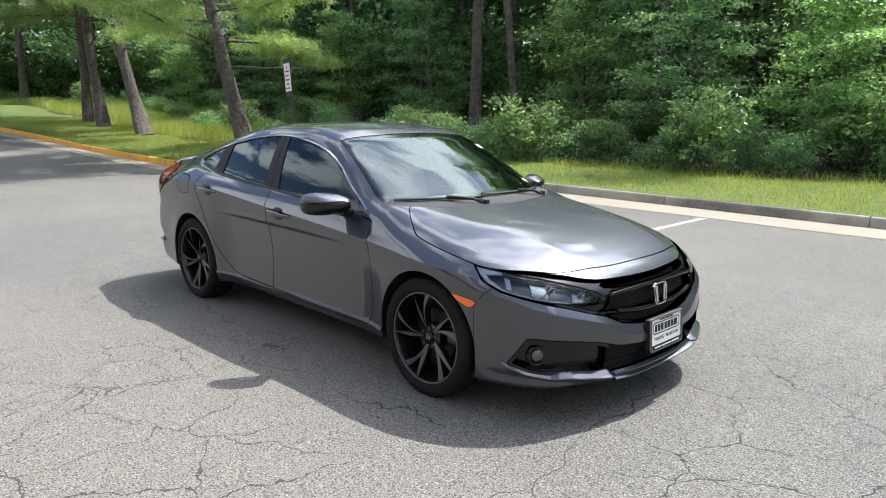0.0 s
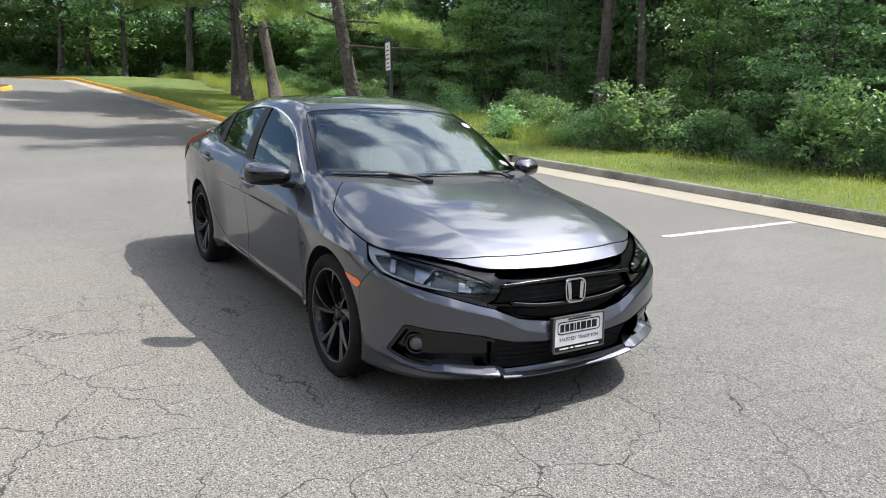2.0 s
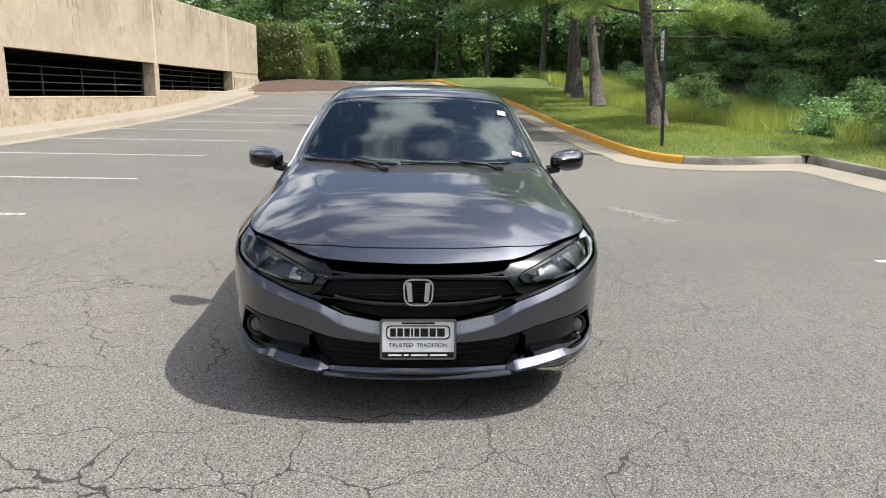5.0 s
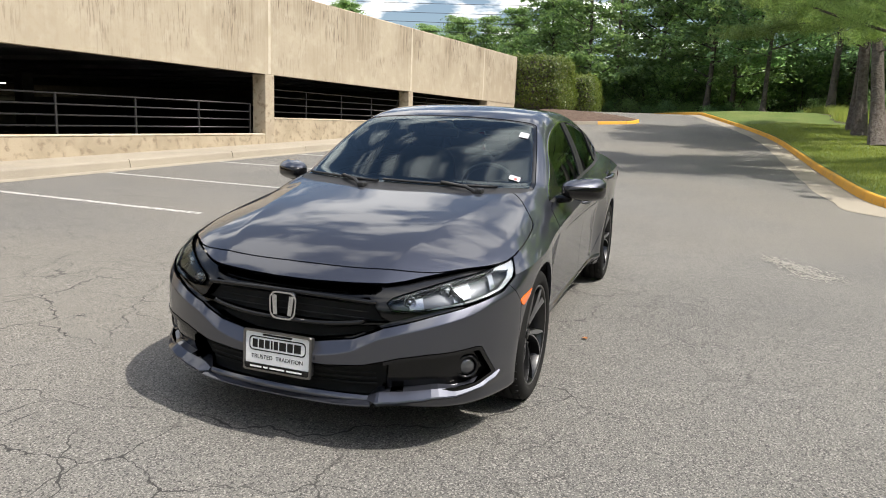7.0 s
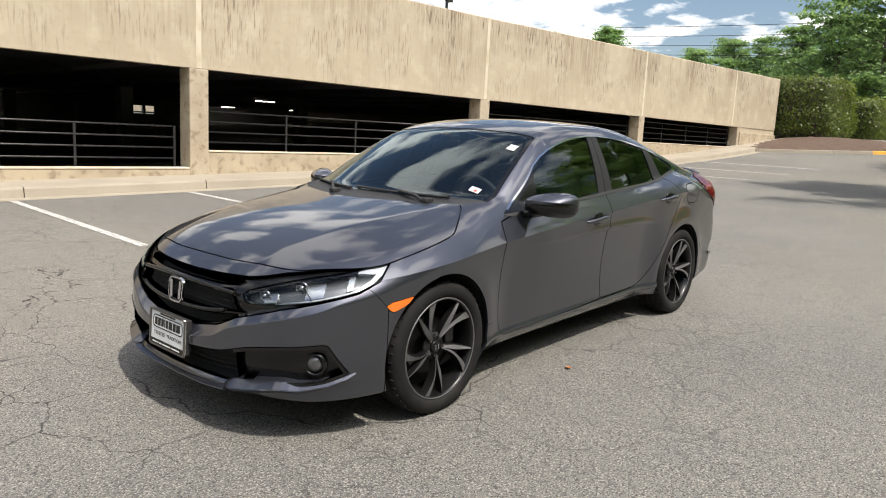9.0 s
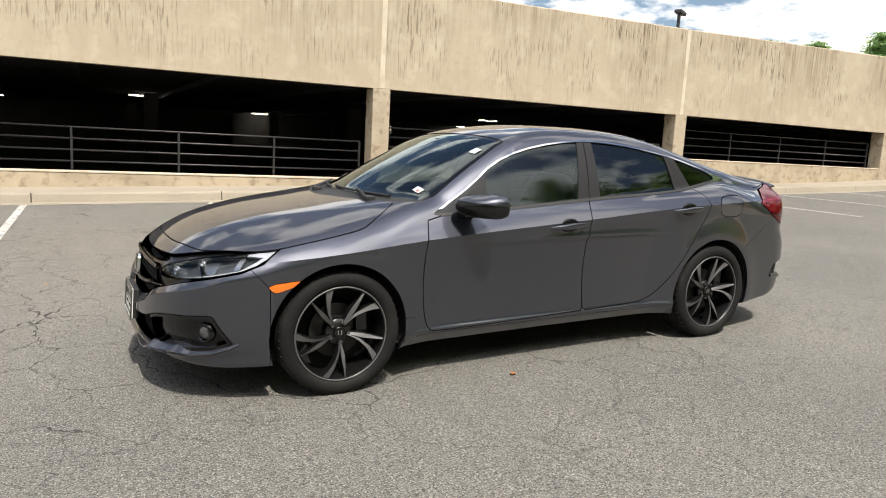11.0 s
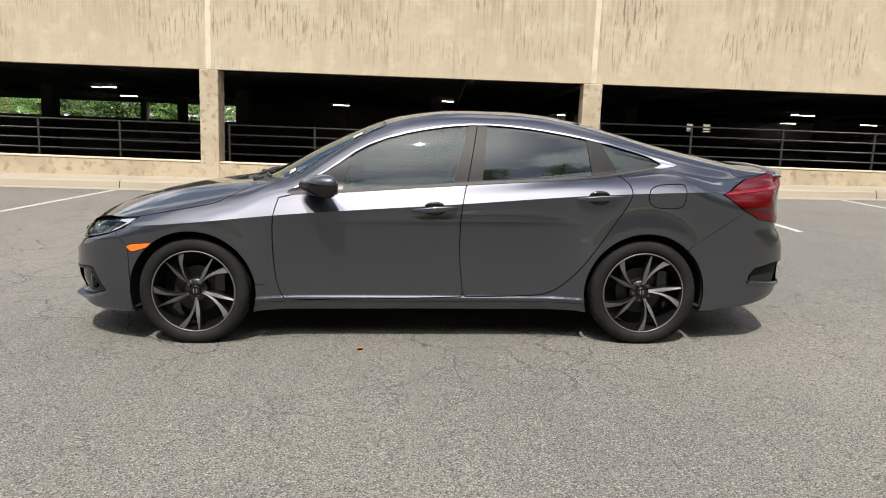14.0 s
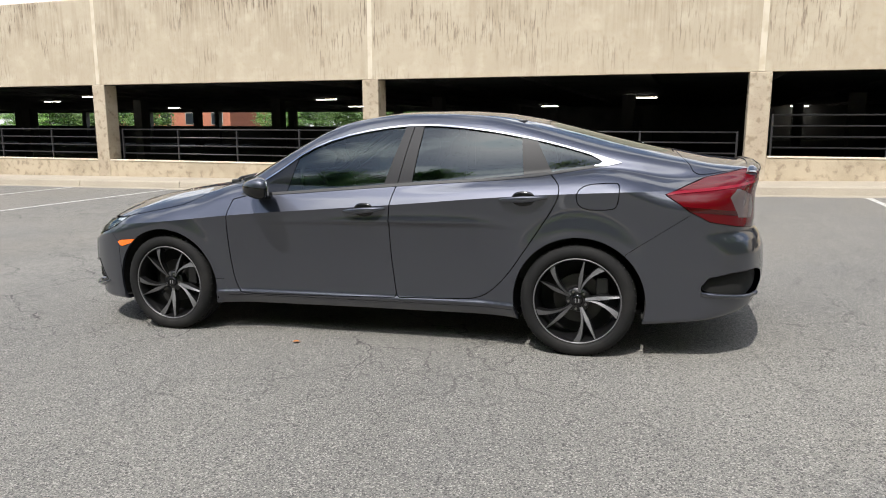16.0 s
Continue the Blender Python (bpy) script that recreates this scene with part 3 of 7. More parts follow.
for s_ in edges[1:-1]:
    g_part("joint_seal", box(s_ - 0.055, -0.05, 2.335, s_ + 0.055, 0.003, top_at(s_) - 0.02), JOINT_SEAL_AND_LIT_EDGE, "pale sealant joint between panels")
# solid end bay with its pale lower block
g_part("end_wall", box(OPEN_END * K, -0.3, 1.3, WALL_END * K, -0.02, 2.328), CREAM)
g_part("end_plinth", box(OPEN_END * K - 0.02, -0.28, 0.9, WALL_END * K + 0.02, 0.06, 2.1, 0.02), LOW_WALL, "weathered pale concrete end block")
# low walls between the columns
low_edges = [28.5] + COLS + [OPEN_END]
for a, b in zip(low_edges[:-1], low_edges[1:]):
    top = lower_top((a + b) / 2)
    g_part("low_wall", box(a * K - 0.01, -0.2, -1.2, b * K + 0.01, 0.0, top, 0.012), LOW_WALL, "stained concrete low wall under a garage bay")
    # sunlight on the wall's top edge, put in as a paler strip
    g_part("wall_cap", box(a * K - 0.21, -0.215, top + 0.001, b * K + 0.21, 0.012, top + 0.035, 0.008), JOINT_SEAL_AND_LIT_EDGE, "pale strip for the sunlit top edge of the low wall")
for i, c in enumerate(COLS):
    low = min(lower_top(c + 1), lower_top(c - 1)) - 0.3
    col = g_part("column", box(c * K - 0.2, -0.42, low - 0.6, c * K + 0.2, 0.015, 2.325, 0.02), COLUMN_CONCRETE, "square cream concrete column")
g_part("column", box(OPEN_END * K - 0.2, -0.42, 0.5, OPEN_END * K + 0.2, 0.01, 2.325, 0.02), COLUMN_CONCRETE)
# inside: ceiling slab with ribs, floor, inner columns, back wall with openings
S0, S1, DEEP = WALL_END * K, 90.0, -44.0
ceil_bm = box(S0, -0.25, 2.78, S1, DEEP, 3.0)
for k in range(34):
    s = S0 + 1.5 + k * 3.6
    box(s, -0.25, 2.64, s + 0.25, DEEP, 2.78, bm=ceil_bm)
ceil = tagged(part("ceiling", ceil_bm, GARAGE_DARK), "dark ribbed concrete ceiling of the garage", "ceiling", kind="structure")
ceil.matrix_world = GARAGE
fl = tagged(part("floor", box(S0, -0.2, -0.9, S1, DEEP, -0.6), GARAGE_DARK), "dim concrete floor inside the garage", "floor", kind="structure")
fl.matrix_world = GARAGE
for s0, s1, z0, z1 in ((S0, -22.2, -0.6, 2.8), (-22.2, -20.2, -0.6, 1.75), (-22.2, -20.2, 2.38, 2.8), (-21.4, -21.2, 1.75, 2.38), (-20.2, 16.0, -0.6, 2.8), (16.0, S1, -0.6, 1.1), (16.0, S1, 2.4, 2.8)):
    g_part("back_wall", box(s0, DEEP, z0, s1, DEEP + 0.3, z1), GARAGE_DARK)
g_part("side_wall", box(S0, -0.22, -0.6, S0 + 0.3, DEEP, 4.9), CREAM)
g_part("side_wall", box(S1, -0.22, -0.6, S1 - 0.3, DEEP, 4.5), CREAM)
g_part("front_wall_far", box(28.5, -0.22, -1.0, S1, 0.0, 4.5), CREAM)
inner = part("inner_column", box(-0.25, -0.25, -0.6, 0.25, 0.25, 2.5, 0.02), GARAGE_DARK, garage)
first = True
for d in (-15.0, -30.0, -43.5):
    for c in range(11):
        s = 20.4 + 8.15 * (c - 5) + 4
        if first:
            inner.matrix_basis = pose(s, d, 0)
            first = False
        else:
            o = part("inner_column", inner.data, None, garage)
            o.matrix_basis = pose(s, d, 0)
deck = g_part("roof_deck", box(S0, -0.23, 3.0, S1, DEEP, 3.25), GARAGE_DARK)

# rails behind the low walls
RAIL_D = -0.42
for a, b in zip(low_edges[:-1], low_edges[1:]):
    top = lower_top((a + b) / 2)
    s0, s1 = b * K + 0.32, a * K - 0.3
    if s1 - s0 > 9.5:
        s0 = s1 - 9.5 if a < -20 else s0
    rail = tagged(new("guard_rail"), "black steel pipe rail standing inside a garage bay", "railing", "garage rails")
    rail.matrix_world = GARAGE @ pose((s0 + s1) / 2, RAIL_D, -0.6)
    L = (s1 - s0) / 2
    h = top + 0.82 + 0.6
    for z in (h, h - 0.21, h - 0.42, h - 0.63):
        V, Fq, caps = tube([(-L, 0, z), (0, 0, z), (L, 0, z)], 0.017, 8)
        part("rail_bar", (V, np.concatenate([Fq, caps])), STEEL_BLACK, rail, smooth=True)
    n = max(2, round(2 * L / 1.95) + 1)
    for k in range(n):
        x = -L + 2 * L * k / (n - 1)
        part("rail_post", box(x - 0.021, -0.021, 0.0, x + 0.021, 0.021, h + 0.01, 0.004), STEEL_BLACK, rail)

# ceiling lights inside
def ceiling_light():
    root = tagged(new("ceiling_light"), "lit fluorescent tube light under the garage ceiling", "ceiling light", "garage lights")
    part("housing", box(-0.62, -0.09, -0.02, 0.62, 0.09, 0.06, 0.01), COLUMN_CONCRETE, root)
    part("tube", box(-0.6, -0.07, -0.07, 0.6, 0.07, -0.022, 0.015), TUBE_LIGHT, root, "glowing white tube")
    return root


lamp_root = ceiling_light()
spots = [(15.7, -31.5), (20.4, -46.5), (5.8, -49.0), (-1.2, -32.7), (-11.8, -52.5), (-20.3, -32.2), (-29.5, -51.0), (25.5, -25.0), (-38.0, -30.0), (-33.5, -47.0), (34.0, -31.0), (38.0, -48.0)]
lamp_root.matrix_world = pose(spots[0][0], spots[0][1], 2.70, 0, 0, WALL_TURN)
for x, y in spots[1:]:
    copy_thing(lamp_root, pose(x, y, 2.70, 0, 0, WALL_TURN))
# walkway and kerb in front of the garage
V, Q = grid_mesh(np.arange(-34.5, 45, 0.5), np.arange(0, 1.31, 0.65), lambda x, y: x * 0)
V[:, 2] = G(V[:, 0]) + 0.16
V[:, 1] = wall_y(V[:, 0], -9.08) - V[:, 1] * 1.0
walkway = tagged(part("pavement", (V, Q[:, ::-1]), GUTTER_CONCRETE), "narrow pale concrete walkway beside the garage", "walkway", kind="structure")
line = [(x, wall_y(x, -8.98)) for x in np.arange(45, -34.6, -0.5)]
kerb_run("kerb_garage", line, lambda c: GUTTER_CONCRETE, "pale concrete kerb along the parking garage", 1, top=0.165)
V, Q = grid_mesh(np.arange(-34, 45, 0.5), np.array([0, 0.35]), lambda x, y: x * 0)
V[:, 2] = G(V[:, 0]) + 0.006
V[:, 1] = wall_y(V[:, 0], -8.985) + V[:, 1]
tagged(part("gutter_garage", (V, Q), GUTTER_CONCRETE), "pale concrete gutter beside the garage kerb", "gutter", kind="structure")

# painted bay lines
def bay_line(x, y0, y1, lean):
    n = 12
    ys = np.linspace(y0, y1, n)
    V = []
    for y in ys:
        cx = x + (y - y0) * lean
        V += [(cx - 0.05, y, float(G(cx - 0.05)) + 0.005), (cx + 0.05, y, float(G(cx + 0.05)) + 0.005)]
    F = [[2 * k, 2 * k + 1, 2 * k + 3, 2 * k + 2] for k in range(n - 1)]
    return tagged(part("painted_line", (V, F), LINE_PAINT), "worn white parking bay line on asphalt", "painted line", "bay lines", "structure")


for k, x in enumerate((12.1, 9.2, 6.1, 3.25, 0.41, -2.36, -5.0, -8.0, -11.0, -14.0, -17.0, -20.0, -23.0)):
    bay_line(x, -4.1 + 0.05 * (x < -4) * -x * 0.6, wall_y(x, -8.62), 0.044)
bay_line(-0.56, 3.9, 6.42, -0.02)

# island with mulch beyond the bays
ISLAND = smooth_line([(-29.3, -8.2), (-29.6, -6.8), (-31.3, -2.6), (-32.3, -1.5), (-33.6, -1.6), (-37.0, -5.0), (-37.2, -8.4), (-33, -8.8)], 3, closed=True)
V, Q = grid_mesh(np.arange(-38, -28.5, 0.2), np.arange(-9.5, -0.8, 0.2), lambda x, y: G(x) + 0.14 + 0.14 * np.clip(-sdf_polygon(ISLAND, x, y) / 1.6, 0, 1) + 0.03 * np.sin(x * 7) * np.sin(y * 6))
V, Ft = clip(V, tris(Q), sdf_polygon(ISLAND, V[:, 0], V[:, 1]) + 0.12)
tagged(part("mulch_bed", (V, Ft), MULCH, smooth=True), "brown mulch bed inside a kerbed island", "mulch bed", kind="structure")
loop = np.concatenate([ISLAND, ISLAND[:1]])
kerb_run("kerb_island", loop, lambda c: YELLOW_PAINT if c[0] < -30.9 and -4.2 < c[1] < -1.2 and c[0] > -33.2 else GUTTER_CONCRETE, "kerb round the mulch island, yellow at its nose", 1 if turn_of(ISLAND) > 0 else -1, stone=1.5)

# ---- sign ----
def parking_sign():
    root = tagged(new("parking_sign"), "white parking sign on a black post in the lawn", "sign")
    part("post", box(-0.03, -0.03, -0.2, 0.03, 0.03, 2.3, 0.006), STEEL_BLACK, root)
    part("frame", box(-0.18, -0.045, 1.55, 0.18, -0.032, 2.32, 0.005), STEEL_BLACK, root, "black sign backing")
    part("panel", box(-0.145, -0.053, 1.66, 0.145, -0.047, 2.22, 0.003), SIGN_WHITE, root, "white sign face with unreadable lettering")
    for k, (w, h) in enumerate(((0.05, 0.05), (0.2, 0.03), (0.17, 0.03), (0.2, 0.03), (0.12, 0.03), (0.2, 0.025))):
        z = 2.16 - k * 0.085
        part("text_bar", box(-w / 2, -0.056, z - h, w / 2, -0.0535, z), SIGN_INK, root)
    return root


psign = parking_sign()
psign.matrix_world = pose(-8.75, 4.85, float(G(-8.75)) + 0.18, 2, -2.5, -9)


# ---- plants ----
rng = np.random.default_rng(7)


def leaf_quads(centres, normals, sizes, stretch=1.7):
    """Diamond-shaped leaves, one quad each, folded a little along the midrib."""
    n = len(centres)
    up = normals / (np.linalg.norm(normals, axis=1)[:, None] + 1e-9)
    r = rng.normal(size=(n, 3))
    a = np.cross(up, r)
    a /= np.linalg.norm(a, axis=1)[:, None] + 1e-9
    b = np.cross(up, a)
    s = sizes[:, None]
    V = np.stack([centres - a * s * stretch / 2, centres - b * s / 2 + up * s * 0.12, centres + a * s * stretch / 2, centres + b * s / 2 + up * s * 0.12], 1).reshape(-1, 3)
    return V, np.arange(4 * n).reshape(-1, 4)


def limb(start, way, length, r0, bend=0.25, n=6):
    p, w, out = np.array(start, float), np.array(way, float), []
    for k in range(n):
        out.append(p.copy())
        w = w + rng.normal(size=3) * bend * 0.3
        w /= np.linalg.norm(w)
        p = p + w * length / (n - 1)
    return np.array(out), np.linspace(r0, r0 * 0.25, n)


def broad_tree(height, spread, leaves, leaf_size, crown_from=0.25, tips=110, trunk_r=0.16, lean=0.03, mat_leaf=None):
    """A broad-leaved tree: trunk, limbs and a crown of leaf sprays. Returns trunk and crown geometry."""
    wood, ends = [], []
    top = np.array([rng.normal() * lean * height, rng.normal() * lean * height, height * 0.93])
    t = np.linspace(0, 1, 9)
    trunk = np.outer(t, top) + np.stack([np.sin(t * 5 + rng.random() * 6) * 0.12, np.cos(t * 4 + rng.random() * 6) * 0.12, t * 0], 1) * t[:, None]
    V, F, c = tube(trunk, trunk_r * (1 - 0.85 * t) * (1 + 0.5 * np.exp(-t * 25)), 8)
    wood.append((V, np.concatenate([F, c])))
    limbs = 20
    for k in range(limbs):
        h = crown_from + (0.97 - crown_from) * (k + rng.random() * 0.6) / limbs
        p = np.array([np.interp(h, t, trunk[:, i]) for i in range(3)])
        ang = k * 2.4 + rng.random()
        reach = spread * (1 - 0.72 * ((h - crown_from) / (1 - crown_from)) ** 1.6) * (0.65 + 0.5 * rng.random())
        way = np.array([math.cos(ang), math.sin(ang), 0.15 + 0.5 * h])
        P, R = limb(p, way, reach, trunk_r * (1 - 0.8 * h) * 0.5)
        V, F, c = tube(P, R, 5)
        wood.append((V, np.concatenate([F, c])))
        for e in range(max(3, int(tips / limbs))):
            q = P[rng.integers(2, len(P))] + rng.normal(size=3) * (0.42, 0.42, 0.25) * np.array(reach * 0.45)
            ends.append(q)
    ends = np.array(ends)
    per = leaves // len(ends)
    C, N = [], []
    for q in ends:
        r = 0.28 + 0.42 * rng.random()
        d = rng.normal(size=(per, 3)) * (r, r, r * 0.24)
        C.append(q + d)
        N.append(np.array([0, 0, 1.0]) + rng.normal(size=(per, 3)) * 0.5 + d * 0.25)
    C, N = np.concatenate(C), np.concatenate(N)
    C[:, 2] = np.maximum(C[:, 2], 0.15)
    return joined(wood), leaf_quads(C, N, leaf_size * (0.6 + 0.8 * rng.random(len(C))))


def pine_tree(height, spread, lean, crown_from, tufts, trunk_r=0.2):
    """A pine: bare leaning trunk with dead stubs, whorls of boughs and tufts of thin needles."""
    wood, ends = [], []
    t = np.linspace(0, 1, 10)
    trunk = np.stack([lean[0] * height * t * (1 - 0.35 * t), lean[1] * height * t * (1 - 0.35 * t), height * t], 1)
    V, F, c = tube(trunk, trunk_r * (1 - 0.8 * t) * (1 + 0.45 * np.exp(-t * 40)), 10)
    wood.append((V, np.concatenate([F, c])))
    for k in range(34):
        h = crown_from * 0.75 + (0.98 - crown_from * 0.75) * (k + rng.random()) / 34
        p = np.array([np.interp(h, t, trunk[:, i]) for i in range(3)])
        ang = k * 2.4 + rng.random() * 0.8
        reach = spread * (1.05 - h ** 1.5) * (0.6 + 0.6 * rng.random()) + 0.4
        if h <= crown_from:
            reach *= 0.4
        P, R = limb(p, (math.cos(ang), math.sin(ang), 0.05 if h > crown_from else 0.3), reach, 0.05 * (1.1 - h), 0.3 if h > crown_from else 0.9)
        V, F, c = tube(P, R, 5)
        wood.append((V, np.concatenate([F, c])))
        if h > crown_from:
            for e in range(int(tufts / 30)):
                ends.append(P[rng.integers(2, len(P))] + rng.normal(size=3) * (0.36, 0.36, 0.13))
    ends = np.array(ends)
    k = 34
    base = np.repeat(ends, k, 0) + rng.normal(size=(len(ends) * k, 3)) * 0.065
    way = rng.normal(size=base.shape) + (0, 0, 0.45)
    way /= np.linalg.norm(way, axis=1)[:, None]
    side = np.cross(way, rng.normal(size=way.shape))
    side /= np.linalg.norm(side, axis=1)[:, None] + 1e-9
    L = 0.11 + 0.12 * rng.random((len(base), 1))
    V = np.stack([base - side * 0.010, base + side * 0.010, base + way * L], 1).reshape(-1, 3)
    return joined(wood), (V, np.arange(len(V)).reshape(-1, 3))


def make_tree(name, made, bark, leaf, label, category="tree", group=""):
    root = tagged(new(name), label, category, group)
    wood, crown = made
    tr = part("trunk", wood, bark, root, smooth=True)
    part("crown", crown, leaf, root)
    return root


def shrub_geo(height, spread, leaves, size):
    wood, C = [], []
    for k in range(7):
        a = k * 0.9 + rng.random()
        P, R = limb((0, 0, 0), (math.cos(a) * 0.5, math.sin(a) * 0.5, 1), height * (0.7 + 0.4 * rng.random()), 0.025, 0.5)
        V, F, c = tube(P, R, 4)
        wood.append((V, np.concatenate([F, c])))
    n = 76
    q = rng.normal(size=(n, 3))
    q /= np.linalg.norm(q, axis=1)[:, None]
    q *= (0.3 + 0.85 * rng.random((n, 1)) ** 0.7)
    q = q * (spread, spread, height * 0.5) + (0, 0, height * 0.52)
    d = rng.normal(size=(n, leaves // n, 3)) * (0.17, 0.17, 0.10)
    C = (q[:, None] + d).reshape(-1, 3)
    C[:, 2] = np.maximum(C[:, 2], 0.05)
    N = np.array([0, 0, 1.0]) + rng.normal(size=C.shape) * 0.6
    return joined(wood), leaf_quads(C, N, size * (0.6 + 0.8 * rng.random(len(C))))


def stand(root, x, y, turn=0.0, scale=1.0, sink=0.05, z=None):
    root.scale = (scale,) * 3
    h = float(ground_height(x, y)) if z is None else z
    root.matrix_basis = pose(x, y, h - sink, 0, 0, turn) @ Matrix.Diagonal((scale, scale, scale, 1))
    return root


def stand_copy(root, x, y, turn, scale, z=None):
    h = float(ground_height(x, y)) if z is None else z
    ob = copy_thing(root, pose(x, y, h - 0.05, 0, 0, turn))
    ob.scale = (scale,) * 3
    return ob


# pines in the lawn
for (x, y, lean, hgt, r, cf, tufts, sp) in (
        (-13.7, 6.45, (-0.26, -0.12), 12, 0.21, 0.24, 6600, 5.4),
        (-22.2, 7.0, (-0.38, -0.07), 13, 0.23, 0.30, 5400, 4.8),
        (-27.2, 7.3, (-0.2, -0.03), 14, 0.22, 0.30, 5000, 4.8),
        (-29.3, 7.4, (-0.02, 0.0), 14, 0.2, 0.31, 4000, 4.0)):
    p = make_tree("pine_tree", pine_tree(hgt, sp, lean, cf, tufts, r), PINE_BARK, NEEDLE, "pine tree with a bare leaning trunk in the lawn", "tree", "pines in the lawn")
    stand(p, x, y, 0, 1, 0.08, z=float(G(x) + bank(np.array(x), np.array(y))))

# tall forest trees with bare trunks behind the edge
for x, y, lean, hgt, r in ((-14.4, 16.2, (0.02, 0.02), 17, 0.24), (-12.6, 16.6, (-0.12, 0.0), 15, 0.17), (-7.4, 17.0, (0.03, 0.02), 16, 0.16), (-1.8, 17.4, (-0.02, 0.03), 16, 0.15), (-18.8, 18.0, (0.04, 0.0), 17, 0.2), (-24.5, 18.5, (-0.05, 0.0), 16, 0.17)):
    wood, crown = pine_tree(hgt, 3.0, lean, 0.62, 600, r)
    p = make_tree("forest_tree", (wood, crown), BARK, NEEDLE, "tall dark-barked tree standing inside the wood", "tree", "trees of the wood")
    stand(p, x, y)

# models of broad-leaved trees and bushes, each then repeated through the wood
kinds = []
for k in range(6):
    hgt = (9.5, 12, 14, 11, 8, 13)[k]
    kinds.append((hgt, lambda k=k, hgt=hgt: broad_tree(hgt, (3.2, 3.6, 3.8, 3.4, 2.8, 3.6)[k], (13500, 8200, 8600, 13500, 12000, 8000)[k], (0.105, 0.15, 0.16, 0.105, 0.10, 0.15)[k], (0.1, 0.22, 0.34, 0.14, 0.08, 0.3)[k], (150, 160, 170, 150, 130, 150)[k], (0.13, 0.17, 0.2, 0.14, 0.1, 0.18)[k])))
front = [(-8.2, 14.4), (-4.6, 13.6), (-1.2, 13.4), (2.2, 13.8), (5.4, 13.4), (8.6, 13.8), (12, 14), (16, 14.4), (20, 14.6), (-17.0, 16.0), (-22.0, 15.6), (-27.5, 15.2), (-33.5, 14.0)]
tall = [(7.5, 19.8), (11.6, 20.2), (15.6, 19.6), (19.6, 20.4)]
second = [(x + rng.normal() * 0.8, 22.0 + rng.normal() * 0.8) for x in range(-36, 24, 4)]
back = [(x + rng.normal() * 1.0, y + rng.normal() * 1.0) for y, xs_ in ((27.5, range(-46, 28, 5)), (33, range(-52, 30, 6)), (39.5, range(-56, 34, 7))) for x in xs_]
far = [(-40.5, 11.5), (-43.5, 8.5), (-46, 5), (-48.5, 1.5)] + [(-50 - 4 * (k % 3) + rng.normal(), 24 - 3.4 * k + rng.normal()) for k in range(11)] + [(-60 - rng.random() * 18, 26 - 4.0 * k) for k in range(20)]
beyond = [(-66, -22, 0.95), (-72, -30, 0.85), (-70, -38, 0.7), (-78, -46, 0.72), (-74, -56, 0.62), (-62, -15, 1.0), (-84, -66, 0.72), (-80, -76, 0.6), (-88, -88, 0.66), (-57, -11, 0.95)]
sides = [(30, 18), (34, 8), (36, -2), (34, 26), (40, 12)]
behind = [(20 + 5.5 * k, -66 - (k % 3) * 2.5) for k in range(0, 14) if not 40 < 20 + 5.5 * k < 58]
roots, dark_far = {}, []
n_tree = 0
for row, (spots_, lo, hi) in enumerate(((front, 0.5, 0.62), (second, 1.15, 1.4), (back, 1.25, 1.6), (far, 0.9, 1.3), (sides, 0.9, 1.3), (behind, 0.7, 0.9), (tall, 1.3, 1.42))):
    for x, y in spots_:
        pick = (0, 3, 4, 0, 3)[n_tree % 5] if row in (0, 5) else (2, 5, 1)[n_tree % 3] if row in (1, 6) else (1, 2, 5, 1, 2, 5, 1)[n_tree % 7]
        sc = lo + (hi - lo) * rng.random()
        if row == 3 and y < 2:
            dark_far.append((x, y, sc * (1.3 if y > -10 else 1.05)))
            continue
        if pick not in roots:
            roots[pick] = stand(make_tree("broadleaf_tree", kinds[pick][1](), BARK, LEAF_BRIGHT if pick in (0, 4) else LEAF, "broad-leaved tree in full summer leaf", "tree", "trees of the wood"), x, y, rng.random() * 360, sc)
        else:
            stand_copy(roots[pick], x, y, rng.random() * 360, sc)
        n_tree += 1
beyond += [((a[0] + b[0]) / 2 - 3, (a[1] + b[1]) / 2 - 2, a[2]) for a, b in zip(sorted(beyond, key=lambda v: -v[1])[:-3], sorted(beyond, key=lambda v: -v[1])[1:])]
for x, y, sc in beyond + dark_far:
    sc *= 0.78 if y > -60 else 0.52
    if "dark" not in roots:
        roots["dark"] = stand(make_tree("broadleaf_tree", broad_tree(13, 3.8, 9000, 0.17, 0.16, 170, 0.18), BARK, DARK_LEAF, "dark green tree standing far behind the garage", "tree", "trees of the wood"), x, y, 0, sc, z=2.4)
    else:
        stand_copy(roots["dark"], x, y, rng.random() * 360, sc, z=None if y > -8 else 2.4)
    n_tree += 1

# undergrowth along the edge of the wood
shrubs = [tagged(make_tree("shrub", shrub_geo(h, s, n, sz), BARK, m, "leafy green bush at the edge of the wood", "bush", "undergrowth"))
          for h, s, n, sz, m in ((1.5, 0.9, 3000, 0.07, LEAF), (2.2, 1.1, 3600, 0.08, DARK_LEAF), (1.1, 0.8, 2400, 0.055, LEAF))]
spots_ = [(x + rng.normal() * 0.3, mow_edge(x) + 0.7 + rng.random() * 1.2) for x in np.arange(-11, 18, 0.85)]
spots_ += [(x + rng.normal() * 0.4, 12.8 + rng.random() * 2.5) for x in np.arange(-36, 16, 1.5)]
spots_ += [(-47 - rng.random() * 3, y) for y in np.arange(-8, 10, 1.4)]
spots_ += [(x + rng.normal() * 0.8, 9.6 + rng.random() * 3.4) for x in np.arange(-40, -11, 1.6)]
